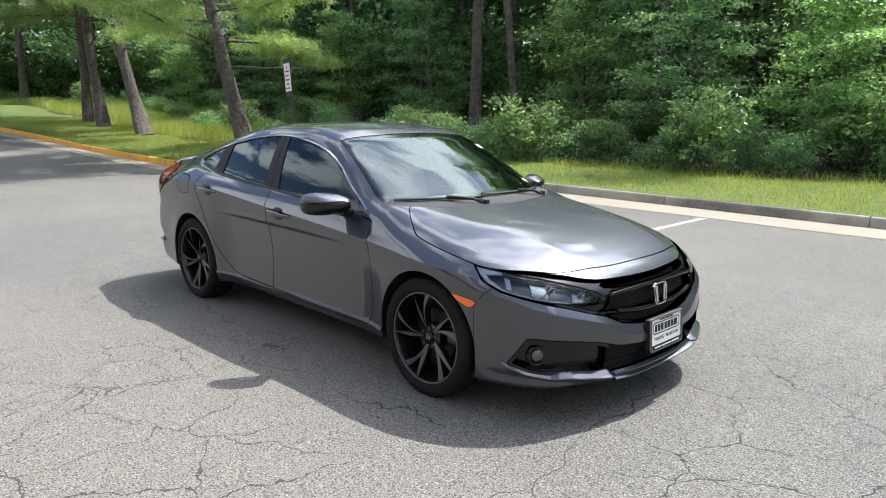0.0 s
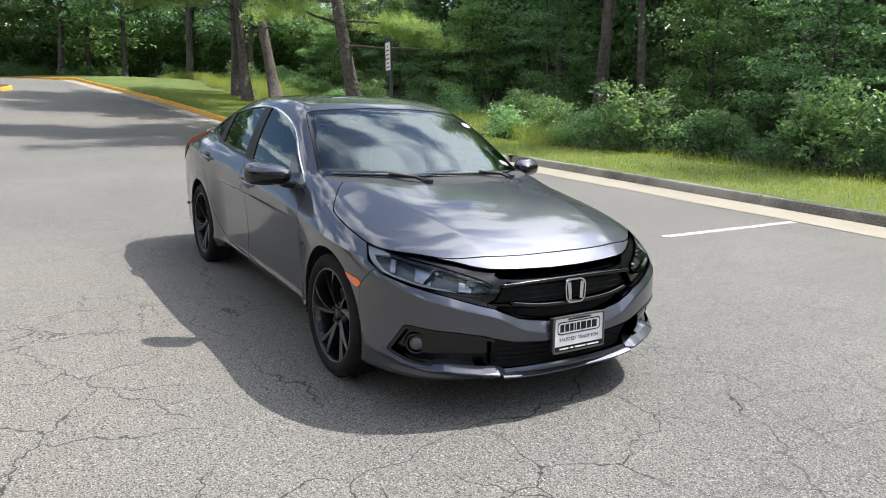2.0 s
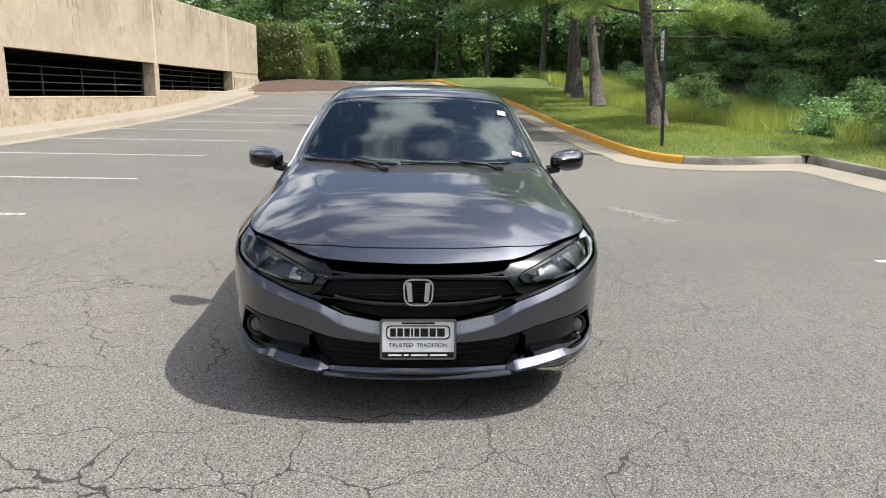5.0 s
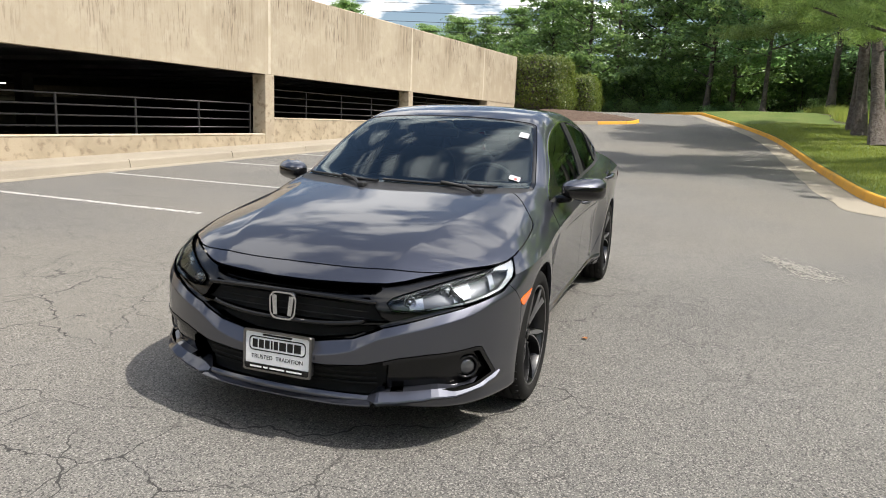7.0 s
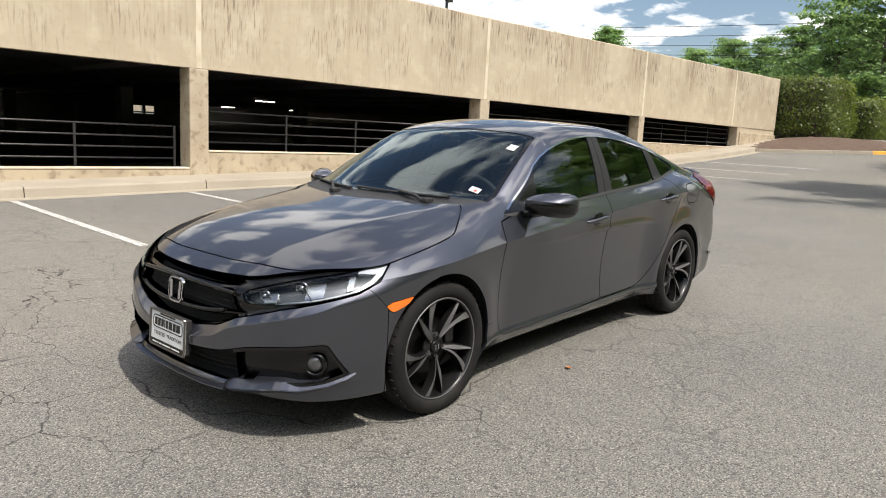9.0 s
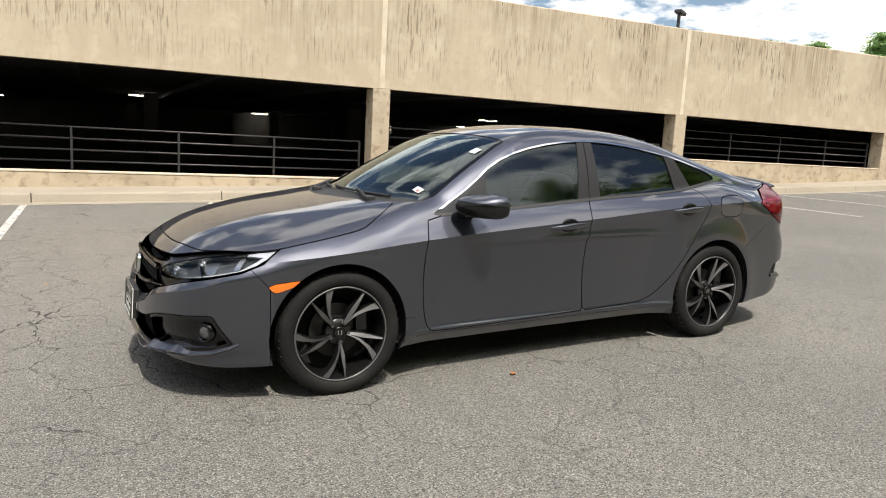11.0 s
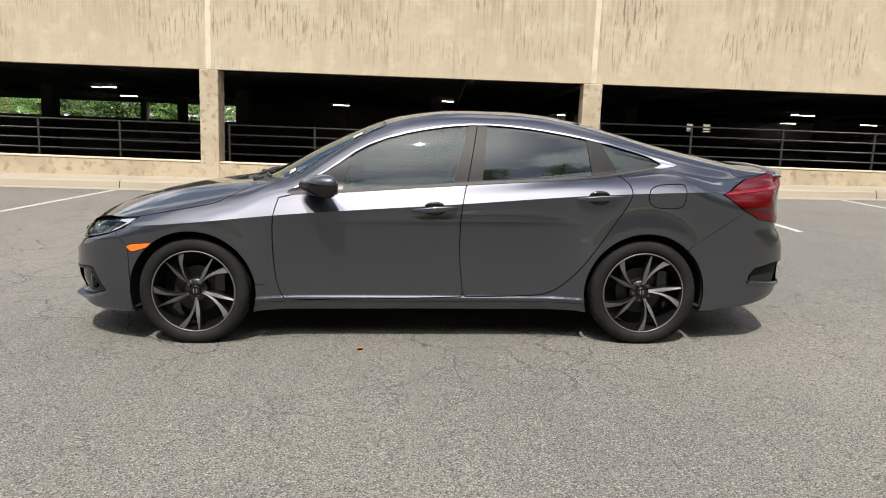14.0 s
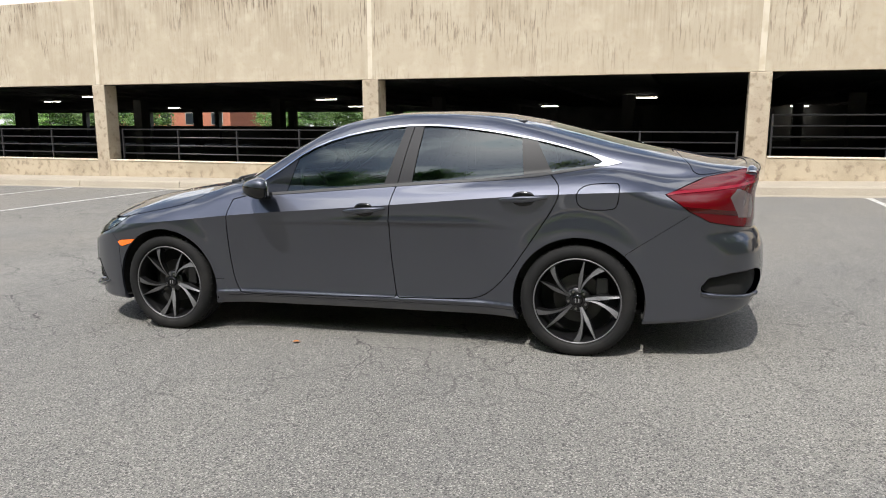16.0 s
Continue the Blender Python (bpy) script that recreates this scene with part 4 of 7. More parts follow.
near_edge = len(spots_)
spots_ += [(x + rng.normal() * 0.6, 20 + rng.random() * 2) for x in np.arange(-58, 30, 2.2)] + [(-53 - rng.random() * 3, y) for y in np.arange(-14, 30, 2.2)] + [(-68 - rng.random() * 3, y) for y in np.arange(-60, 40, 3.0)]
for k, (x, y) in enumerate(spots_):
    s, turn, sc = k % 3, rng.random() * 360, 0.75 + 0.6 * rng.random()
    if k < 34:
        sc = 0.45 + 0.45 * rng.random()
    if 34 <= k < near_edge:
        sc *= 0.6
    if k >= near_edge:
        s, sc = 1, 1.7 + 0.9 * rng.random()
    if k < 3:
        stand(shrubs[s], float(x), float(y), turn, sc)
    else:
        stand_copy(shrubs[s], float(x), float(y), turn, sc)


for k in [k for k in range(16) if not 40 < 22 + 3.6 * k < 57]:
    stand_copy(shrubs[1], 22 + 3.6 * k, -68.5 - rng.random(), rng.random() * 360, 2.0 + 0.6 * rng.random())


def far_woods(line, height, leaves):
    """A dense far edge of woods behind the nearer trees: many leaf sprays round a dark uneven sheet that stands in for
    shade.
    """
    P = resample(line, 3.0)
    k = rng.integers(0, len(P) - 1, leaves)
    t = rng.random((leaves, 1))
    q = P[k] + (P[k + 1] - P[k]) * t
    top = height * (0.8 + 0.13 * np.sin(q[:, 0] * 0.35 + q[:, 1] * 0.2) + 0.09 * np.sin(q[:, 0] * 1.3 + q[:, 1] * 0.9))
    z = top * rng.random(leaves) ** 0.7
    C = np.column_stack([q + rng.normal(size=(leaves, 2)) * 1.3, z + 1.0])
    tagged(part("far_woods", leaf_quads(C, rng.normal(size=C.shape) + (0, 0, 0.8), 0.55 * (0.6 + 0.8 * rng.random(leaves))), DARK_LEAF), "dense dark green woods in the distance", "woods", kind="stuff")
    # upright dark sheet in earth colour, in place of shade between the trunks
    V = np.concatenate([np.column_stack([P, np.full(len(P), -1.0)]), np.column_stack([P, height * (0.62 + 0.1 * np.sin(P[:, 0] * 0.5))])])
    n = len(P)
    tagged(part("far_woods_bank", (V, [[i, i + 1, n + i + 1, n + i] for i in range(n - 1)]), FOREST_FLOOR_AND_SHADE), "dark sheet standing in for the shade between far trunks", "backdrop", kind="structure")


far_woods([(-92, -24), (-96, 10), (-90, 40), (-60, 56), (0, 54), (40, 56), (62, 36), (66, 0)], 13.0, 26000)


def blades(name, xs_, ys_, z, length, width, mat_, label, droop=0.35):
    n = len(xs_)
    base = np.stack([xs_, ys_, z], 1)
    a = rng.random(n) * 2 * np.pi
    w = np.stack([np.cos(a), np.sin(a), a * 0], 1) * width
    tip = np.stack([rng.normal(size=n) * droop, rng.normal(size=n) * droop, np.ones(n)], 1) * (length * (0.55 + 0.7 * rng.random(n)))[:, None]
    V = np.stack([base - w / 2, base + w / 2, base + tip], 1).reshape(-1, 3)
    return tagged(part(name, (V, np.arange(3 * n).reshape(-1, 3)), mat_), label, "grass", kind="stuff")


def scatter(n, x0, x1, y0, y1, want):
    x, y = x0 + (x1 - x0) * rng.random(n), y0 + (y1 - y0) * rng.random(n)
    ok = want(x, y)
    return x[ok], y[ok]


gx, gy = scatter(190000, -32, 9, 3.5, 11.6, lambda x, y: (sdf_polygon(WOODS_SIDE, x, y) < -0.16) & (y < mow_edge(x) + 0.2))
blades("grass", gx, gy, G(gx) + bank(gx, gy) - 0.01, 0.07, 0.012, BLADE, "short mown green grass")
gx, gy = scatter(90000, -48, -9, 7.5, 14.5, lambda x, y: (y > mow_edge(x) + 0.3 + 0.5 * np.sin(x * 1.3) * np.sin(x * 0.37 + y)) & (sdf_polygon(WOODS_SIDE, x, y) < -1.5) & (np.sin(x * 0.9 + 2 * np.sin(y * 0.8)) + np.sin(y * 1.7 + x * 0.3) > -0.9))
blades("tall_grass", gx, gy, G(gx) + bank(gx, gy) - 0.05, 0.52, 0.016, TALL_BLADE, "tall unmown yellow-green grass", 0.34)
gx, gy = scatter(16000, -14, 14, 9.5, 13.2, lambda x, y: (y > mow_edge(x) - 0.15) & (y < mow_edge(x) + 0.9))
blades("edge_weeds", gx, gy, G(gx) + bank(gx, gy) - 0.05, 0.2, 0.02, BLADE, "low weeds where the lawn meets the wood", 0.4)


# clipped hedges by the garage's end
def hedge(x0, y0, x1, y1, h, leaves, label):
    n = leaves
    ctr, half = np.array([(x0 + x1) / 2, (y0 + y1) / 2, h / 2]), np.array([abs(x1 - x0) / 2, abs(y1 - y0) / 2, h / 2])
    q = rng.random((n, 3)) * 2 - 1
    face = rng.integers(0, 5, n)
    ax = np.where(face < 2, 0, np.where(face < 4, 1, 2))
    q[np.arange(n), ax] = np.where(face % 2 == 0, 1, -1) * (0.93 + 0.07 * rng.random(n))
    q[ax == 2, 2] = 1.0 - 0.06 * rng.random((ax == 2).sum())
    k = np.maximum(1, (np.abs(q) ** 6).sum(1) ** (1 / 6))
    C = ctr * (1, 1, 1) + q / k[:, None] * half + rng.normal(size=(n, 3)) * 0.09
    C += 0.13 * np.sin(C[:, [1, 2, 0]] * 2.1) + 0.06 * np.sin(C[:, [2, 0, 1]] * 6.3)
    C[:, 2] = np.maximum(C[:, 2], 0.02)
    N = q ** 3 + rng.normal(size=(n, 3)) * 0.55
    root = tagged(new("hedge"), label, "hedge")
    core = box(-half[0] * 0.86, -half[1] * 0.86, -0.3, half[0] * 0.86, half[1] * 0.86, h * 0.93, 0.3)
    root.location = (ctr[0], ctr[1], float(G(ctr[0])) - 0.05)
    part("foliage", leaf_quads(C - (ctr[0], ctr[1], 0), N, 0.085 * (0.6 + 0.8 * rng.random(n)), 1.4), HEDGE_LEAF, root)
    part("inner_core", core, BARK, root)
    return root


hedge(-41.5, -10.6, -35.6, -6.3, 3.05, 22000, "tall clipped green hedge at the garage's end")
hedge(-47.0, -8.6, -42.2, -5.4, 2.35, 12000, "lower clipped green hedge behind the island")

# far poles and wires
poles = []
for x, y, hgt in ((-58.0, -2.2, 13.0), (-55.0, -5.5, 12.0)):
    root = tagged(new("utility_pole"), "weathered wooden utility pole among far trees", "utility pole", "utility poles")
    V, Fq, c = tube([(0, 0, -0.5), (0, 0, hgt / 2), (0, 0, hgt)], [0.16, 0.14, 0.1], 8)
    part("pole", (V, np.concatenate([Fq, c])), POLE_WOOD, root, smooth=True)
    part("crossarm", box(-0.08, -1.1, hgt - 1.0, 0.08, 1.1, hgt - 0.85), POLE_WOOD, root)
    root.location = (x, y, float(G(x)) - 0.1)
for k in range(4):
    z = 9.5 + k * 0.8
    ys_ = np.linspace(-30, 34, 40)
    V, Fq, c = tube(np.stack([-57 + ys_ * 0, ys_, z - 0.9 * np.cos(ys_ / 64 * np.pi)], 1), 0.02, 4)
    tagged(part("overhead_wire", (V, np.concatenate([Fq, c])), STEEL_BLACK), "thin black overhead wire between poles", "wire", "wires")

# lamp on the garage roof, far buildings
lamp = tagged(new("roof_lamp"), "dark pole lamp on the garage roof", "street lamp")
part("pole", box(-0.08, -0.08, 0, 0.08, 0.08, 6.3), STEEL_BLACK, lamp)
part("lamp_head", box(-0.9, -0.22, 6.25, 0.35, 0.22, 6.45, 0.05), STEEL_BLACK, lamp, "flat dark lamp head")
lamp.matrix_basis = pose(-30.0, -27.2, 3.24, 0, 0, 30)


def far_building(name, w, d, h, floors, cols, wall, label, roof_h):
    root = tagged(new(name), label, "building")
    part("wall", box(-w / 2, -d / 2, -2, w / 2, d / 2, h), wall, root)
    bm = bmesh.new()
    o = 0.4
    a = [bm.verts.new(v) for v in ((-w / 2 - o, -d / 2 - o, h + 0.01), (w / 2 + o, -d / 2 - o, h + 0.01), (w / 2 + o, d / 2 + o, h + 0.01), (-w / 2 - o, d / 2 + o, h + 0.01))]
    e = [bm.verts.new(v) for v in ((-w / 2 + d / 2, 0, h + roof_h), (w / 2 - d / 2, 0, h + roof_h))]
    for q in ((a[0], a[1], e[1], e[0]), (a[2], a[3], e[0], e[1]), (a[1], a[2], e[1]), (a[3], a[0], e[0]), (a[3], a[2], a[1], a[0])):
        bm.faces.new(q)
    part("roof", bm, ROOF_GREY, root)
    for f_ in range(floors):
        for c in range(cols):
            x = -w / 2 + (c + 0.5) * w / cols
            z = h * (f_ + 0.3) / floors
            win = part("window", box(x - 0.9, d / 2, z, x + 0.9, d / 2 + 0.06, z + 1.6), KERB_CONCRETE, root)
            part("pane", box(x - 0.8, d / 2 + 0.06, z + 0.1, x + 0.8, d / 2 + 0.075, z + 1.5), DARK_GLASS, win)
    return root


b1 = far_building("brick_building", 20, 12, 8, 2, 5, BRICK_RED, "red brick building behind the garage", 3.0)
b1.matrix_basis = pose(62, -84, 0, 0, 0, 0)
b2 = far_building("office_building", 30, 16, 15, 3, 8, CREAM, "pale far building with a grey hipped roof", 4.5)
b2.matrix_basis = pose(-47, -88, 4.2, 0, 0, 20)


# ---- the car: its outer form ----
def curve(points):
    """A smooth curve through a few (x, value) points."""
    P = np.array(sorted(points), float)
    X, Yv = P[:, 0], P[:, 1]
    d = np.diff(Yv) / np.diff(X)
    m = np.r_[d[0], np.where(d[:-1] * d[1:] > 0, 2 * d[:-1] * d[1:] / (d[:-1] + d[1:] + 1e-12), 0.25 * (d[:-1] + d[1:])), d[-1]]

    def value(x):
        x = np.clip(x, X[0], X[-1])
        i = np.clip(np.searchsorted(X, x) - 1, 0, len(X) - 2)
        h = X[i + 1] - X[i]
        t = (x - X[i]) / h
        return (Yv[i] * (1 + 2 * t) * (1 - t) ** 2 + m[i] * h * t * (1 - t) ** 2 + Yv[i + 1] * t * t * (3 - 2 * t) + m[i + 1] * h * t * t * (t - 1))
    return value


def smax(a, b, r):
    h = np.maximum(r - np.abs(a - b), 0) / r
    return np.maximum(a, b) + h * h * r * 0.25


PLAN = curve([(-2.45, 0.80), (-2.0, 0.862), (-1.6, 0.892), (-1.3, 0.899), (-0.6, 0.884), (0.2, 0.878), (0.9, 0.884), (1.35, 0.9), (1.7, 0.89), (2.0, 0.855), (2.3, 0.81)])
CREASE = curve([(-2.4, 0.945), (-1.8, 0.94), (-1.2, 0.922), (-0.2, 0.852), (0.8, 0.785), (1.3, 0.74), (1.8, 0.70), (2.3, 0.66)])
BELT = curve([(-1.7, 1.06), (-1.22, 1.012), (-0.39, 0.962), (0.16, 0.926), (0.5, 0.905), (0.95, 0.882), (1.3, 0.86)])
NOSE = curve([(0.10, 2.10), (0.16, 2.165), (0.21, 2.215), (0.27, 2.215), (0.36, 2.218), (0.46, 2.214), (0.54, 2.208), (0.62, 2.196), (0.68, 2.165), (0.8, 2.03), (1.0, 1.75)])
TAIL = curve([(0.10, -2.20), (0.2, -2.28), (0.3, -2.36), (0.45, -2.392), (0.58, -2.388), (0.655, -2.365), (0.72, -2.33), (0.9, -2.325), (1.0, -2.345), (1.07, -2.36), (1.3, -2.36)])
HOOD = curve([(2.35, 0.60), (2.2, 0.672), (2.1, 0.73), (2.0, 0.778), (1.83, 0.842), (1.57, 0.902), (1.3, 0.942), (1.1, 0.968), (0.9, 0.985), (0.4, 0.96), (-0.4, 0.98), (-1.2, 1.03), (-1.7, 1.07), (-2.1, 1.07), (-2.4, 1.045)])
ROOF = curve([(1.25, 0.86), (1.08, 0.955), (0.93, 1.035), (0.70, 1.158), (0.47, 1.264), (0.285, 1.336), (0.098, 1.381), (-0.2, 1.412), (-0.5, 1.41), (-0.77, 1.392), (-1.04, 1.345), (-1.31, 1.278), (-1.54, 1.216), (-1.74, 1.168), (-1.94, 1.122), (-2.135, 1.082), (-2.36, 1.054), (-2.5, 1.03)])
CABIN = curve([(1.2, 0.70), (0.9, 0.775), (0.6, 0.80), (0.0, 0.81), (-0.5, 0.805), (-1.0, 0.775), (-1.5, 0.715), (-2.0, 0.62), (-2.4, 0.56)])
BEAK = curve([(0, 0.449), (0.17, 0.457), (0.31, 0.486), (0.43, 0.545), (0.62, 0.598), (0.76, 0.638), (0.83, 0.68), (1.0, 0.75)])
SILL = curve([(-2.4, 0.30), (-2.0, 0.225), (-1.7, 0.2), (-1.0, 0.188), (0.0, 0.186), (1.0, 0.184), (1.7, 0.19), (2.0, 0.178), (2.3, 0.165)])


def lower_body(x, y, z):
    y = np.abs(y)
    c = CREASE(x)
    up = np.maximum(z - c, 0)
    low = np.clip((c - z) / (c - 0.2), 0, 1.3)
    # door sides: fullest at the crease, hollow low down, kicked out again at the sill
    mid = step_soft(1.05, 0.75, np.abs(x))
    side_w = PLAN(x) - (0.56 + 0.30 * step_soft(-0.6, -1.5, x)) * up - 0.75 * up ** 2 - (0.028 + 0.03 * mid) * low - 0.02 * np.sin(np.pi * np.clip(low * 1.05, 0, 1)) * mid
    side_w = side_w + (0.010 * np.exp(-((z - 0.272) / 0.014) ** 2) - 0.04 * step_soft(0.262, 0.19, z)) * step_soft(1.05, 0.95, np.abs(x))
    # swollen wheel arches
    for cx in (1.35, -1.35):
        r = np.hypot(x - cx, z - 0.32)
        side_w = side_w + 0.011 * np.exp(-((r - 0.38) / 0.085) ** 2)
    side = (y - side_w) * 0.92
    lip = 0.020 * np.exp(-((z - 0.228 - 0.055 * step_soft(0.45, 0.85, y)) / 0.020) ** 2) * step_soft(1.75, 1.95, x)
    brow = 0.034 * np.clip((BEAK(y) - z) / 0.05, 0, 1) * step_soft(0.22, 0.36, z)
    front = (x - (NOSE(z) + lip + brow - 0.17 * y ** 2 - 0.36 * y ** 4)) * 0.9
    rear = ((TAIL(z) + 0.10 * y ** 2 + 0.26 * y ** 4) - x) * 0.95
    # hood: a crowned middle with a crease on each side, falling faster outside it
    past = y - (0.457 - 0.205 * (x - 1.75))
    kink = 0.5 * (past + np.sqrt(past ** 2 + 0.012 ** 2))
    drop = (0.045 * y ** 2 + 0.135 * kink + 0.06 * y ** 4) * step_soft(0.75, 1.15, x) + (0.10 * y ** 2 + 0.16 * y ** 4) * step_soft(-1.4, -1.95, x)
    top = (z - (HOOD(x + 0.06 * y ** 2) - drop)) * 0.93
    bottom = SILL(x) + 0.03 * step_soft(0.8, 0.3, y) - z
    f = smax(smax(side, front, 0.16), rear, 0.14)
    f = smax(f, top, 0.075)
    return smax(f, bottom, 0.03)


def cabin(x, y, z):
    y = np.abs(y)
    xs_ = x + 0.24 * y ** 2 * step_soft(-0.1, 0.7, x) - 0.16 * y ** 2 * step_soft(-0.5, -1.3, x)
    over = z - BELT(x)
    side = (y - (CABIN(x) - 0.33 * over - 0.48 * np.maximum(over, 0) ** 2)) * 0.9
    top = (z - (ROOF(xs_) - 0.075 * y ** 2 - 0.10 * y ** 4)) * np.where(x > 0.2, 0.86, 0.95)
    tail = ((TAIL(z) + 0.10 * y ** 2 + 0.26 * y ** 4) - x) * 0.95
    return smax(smax(smax(side, top, 0.07), 0.75 - z, 0.02), np.maximum(x - 1.22, tail), 0.02)


def car_form(x, y, z):
    a, b = lower_body(x, y, z), cabin(x, y, z)
    return -smax(-a, -b, 0.03)


def form_normal(P, form=None):
    form = form or car_form
    e = 0.004
    g = np.stack([form(P[:, 0] + e * (k == 0), P[:, 1] + e * (k == 1), P[:, 2] + e * (k == 2)) - form(P[:, 0] - e * (k == 0), P[:, 1] - e * (k == 1), P[:, 2] - e * (k == 2)) for k in range(3)], 1) / (2 * e)
    return g


def skin(form, lo, hi, h):
    """A quad mesh on the surface where form is 0, between two corners."""
    ax = [np.arange(lo[k], hi[k] + h, h) for k in range(3)]
    X, Y, Z = np.meshgrid(*ax, indexing="ij")
    D = form(X, Y, Z)
    s = D < 0
    n = tuple(k - 1 for k in D.shape)
    total, count = np.zeros(n + (3,)), np.zeros(n)
    offs = [(i, j, k) for i in (0, 1) for j in (0, 1) for k in (0, 1)]
    for a in offs:
        for axis in range(3):
            if a[axis]:
                continue
            b = tuple(v + (i == axis) for i, v in enumerate(a))
            sa = tuple(slice(a[i], a[i] + n[i]) for i in range(3))
            sb = tuple(slice(b[i], b[i] + n[i]) for i in range(3))
            da, db = D[sa], D[sb]
            cross = (da < 0) != (db < 0)
            t = np.where(cross, da / np.where(cross, da - db, 1), 0)
            for i in range(3):
                total[..., i] += np.where(cross, a[i] + (t if i == axis else 0), 0)
            count += cross
    live = count > 0
    index = np.full(n, -1)
    index[live] = np.arange(live.sum())
    cell = np.argwhere(live)
    V = (cell + total[live] / count[live][:, None]) * h + np.array(lo)
    quads = []
    for axis in range(3):
        u, w = (axis + 1) % 3, (axis + 2) % 3
        sl = [slice(None)] * 3
        sa, sb = list(sl), list(sl)
        sa[axis], sb[axis] = slice(0, -1), slice(1, None)
        change = s[tuple(sa)] != s[tuple(sb)]
        flip = s[tuple(sa)]
        idx = np.argwhere(change)
        idx = idx[(idx[:, u] > 0) & (idx[:, w] > 0) & (idx[:, u] < n[u]) & (idx[:, w] < n[w])]
        fl = flip[tuple(idx.T)]

        def at(du, dw):
            q = idx.copy()
            q[:, u] += du
            q[:, w] += dw
            return index[tuple(q.T)]
        q = np.stack([at(-1, -1), at(0, -1), at(0, 0), at(-1, 0)], 1)
        q[~fl] = q[~fl][:, ::-1]
        quads.append(q)
    Q = np.concatenate(quads)
    for _ in range(4):
        g = form_normal(V, form)
        d = form(V[:, 0], V[:, 1], V[:, 2])
        V = V - g * np.clip(d / ((g ** 2).sum(1) + 1e-6), -0.02, 0.02)[:, None]
    return V, Q[(Q >= 0).all(1)]


# ---- materials of the car ----
def paint_material():
    m = material("grey_metallic_paint", (0.058, 0.062, 0.081), 0.46, 0.9, coat=1.0)
    nt = m.node_tree
    b = nt.nodes["Principled BSDF"]
    b.inputs["Coat IOR"].default_value = 1.68
    co = nt.nodes.new("ShaderNodeTexCoord")
    n = nt.nodes.new("ShaderNodeTexNoise")
    n.inputs["Scale"].default_value, n.inputs["Detail"].default_value = 900, 1
    nt.links.new(co.outputs["Object"], n.inputs["Vector"])
    bp = nt.nodes.new("ShaderNodeBump")
    bp.inputs["Strength"].default_value, bp.inputs["Distance"].default_value = 0.06, 0.001
    nt.links.new(n.outputs["Fac"], bp.inputs["Height"])
    nt.links.new(bp.outputs[0], b.inputs["Normal"])
    d = nt.nodes.new("ShaderNodeTexNoise")
    d.inputs["Scale"].default_value, d.inputs["Detail"].default_value = 3.0, 6
    nt.links.new(co.outputs["Object"], d.inputs["Vector"])
    r = nt.nodes.new("ShaderNodeMapRange")
    r.inputs[1].default_value, r.inputs[2].default_value, r.inputs[3].default_value, r.inputs[4].default_value = 0.4, 0.7, 0.025, 0.06
    nt.links.new(d.outputs["Fac"], r.inputs[0])
    nt.links.new(r.outputs[0], b.inputs["Coat Roughness"])
    return m


def glass_material(name, tint, ior=1.5):
    m = bpy.data.materials.new(name)
    m.use_nodes = True
    nt = m.node_tree
    nt.nodes.remove(nt.nodes["Principled BSDF"])
    tr = nt.nodes.new("ShaderNodeBsdfTransparent")
    tr.inputs[0].default_value = (*tint, 1)
    gl = nt.nodes.new("ShaderNodeBsdfGlossy")
    gl.inputs["Roughness"].default_value = 0.012
    gl.inputs[0].default_value = (0.86, 0.98, 1.0, 1)
    fr = nt.nodes.new("ShaderNodeFresnel")
    fr.inputs[0].default_value = ior
    mx = nt.nodes.new("ShaderNodeMixShader")
    nt.links.new(fr.outputs[0], mx.inputs[0])
    nt.links.new(tr.outputs[0], mx.inputs[1])
    nt.links.new(gl.outputs[0], mx.inputs[2])
    nt.links.new(mx.outputs[0], nt.nodes["Material Output"].inputs[0])
    return m


PAINT = paint_material()
GLOSS_BLACK = material("gloss_black_trim", (0.005, 0.005, 0.0055), 0.16, coat=0.15, spec=0.35)
MATT_BLACK = material("matt_black_plastic", (0.016, 0.016, 0.017), 0.6, spots=[(40, 3, 0.5, 0.7, (0.03, 0.03, 0.03), 0.5)])
VOID_BLACK = material("underbody_black", (0.006, 0.006, 0.006), 0.9, spots=[(9, 4, 0.5, 0.7, (0.02, 0.018, 0.016), 0.5)])
MIRROR_GLASS = material("mirror_glass", (0.3, 0.32, 0.34), 0.03, 1.0)
CHROME = material("chrome", (0.6, 0.61, 0.63), 0.12, 1.0)
RUBBER = material("tyre_rubber", (0.008, 0.008, 0.0083), 0.78, spec=0.22, spots=[(6, 5, 0.45, 0.65, (0.018, 0.017, 0.016), 0.7)], bump=[(120, 0.25, 0.002)])
RIM_BLACK = material("dark_wheel_paint", (0.009, 0.009, 0.0095), 0.3, 0.3, coat=0.4)
RIM_FACE = material("machined_wheel_face", (0.15, 0.15, 0.155), 0.6, 0.75, spots=[(7, 4, 0.5, 0.7, (0.14, 0.14, 0.145), 0.5)])
BRAKE_STEEL = material("brake_steel", (0.2, 0.195, 0.19), 0.4, 1.0, spots=[(14, 4, 0.5, 0.7, (0.2, 0.17, 0.14), 0.6)])
DISC_STEEL = material("brake_disc_steel", (0.05, 0.048, 0.046), 0.5, 0.8, spots=[(14, 4, 0.5, 0.7, (0.03, 0.026, 0.022), 0.6)])
FABRIC = material("dark_seat_fabric", (0.022, 0.023, 0.025), 0.9, spots=[(60, 3, 0.45, 0.65, (0.04, 0.04, 0.042), 0.6)])
DASH = material("dark_dashboard", (0.02, 0.021, 0.023), 0.7, bump=[(150, 0.2, 0.001)])
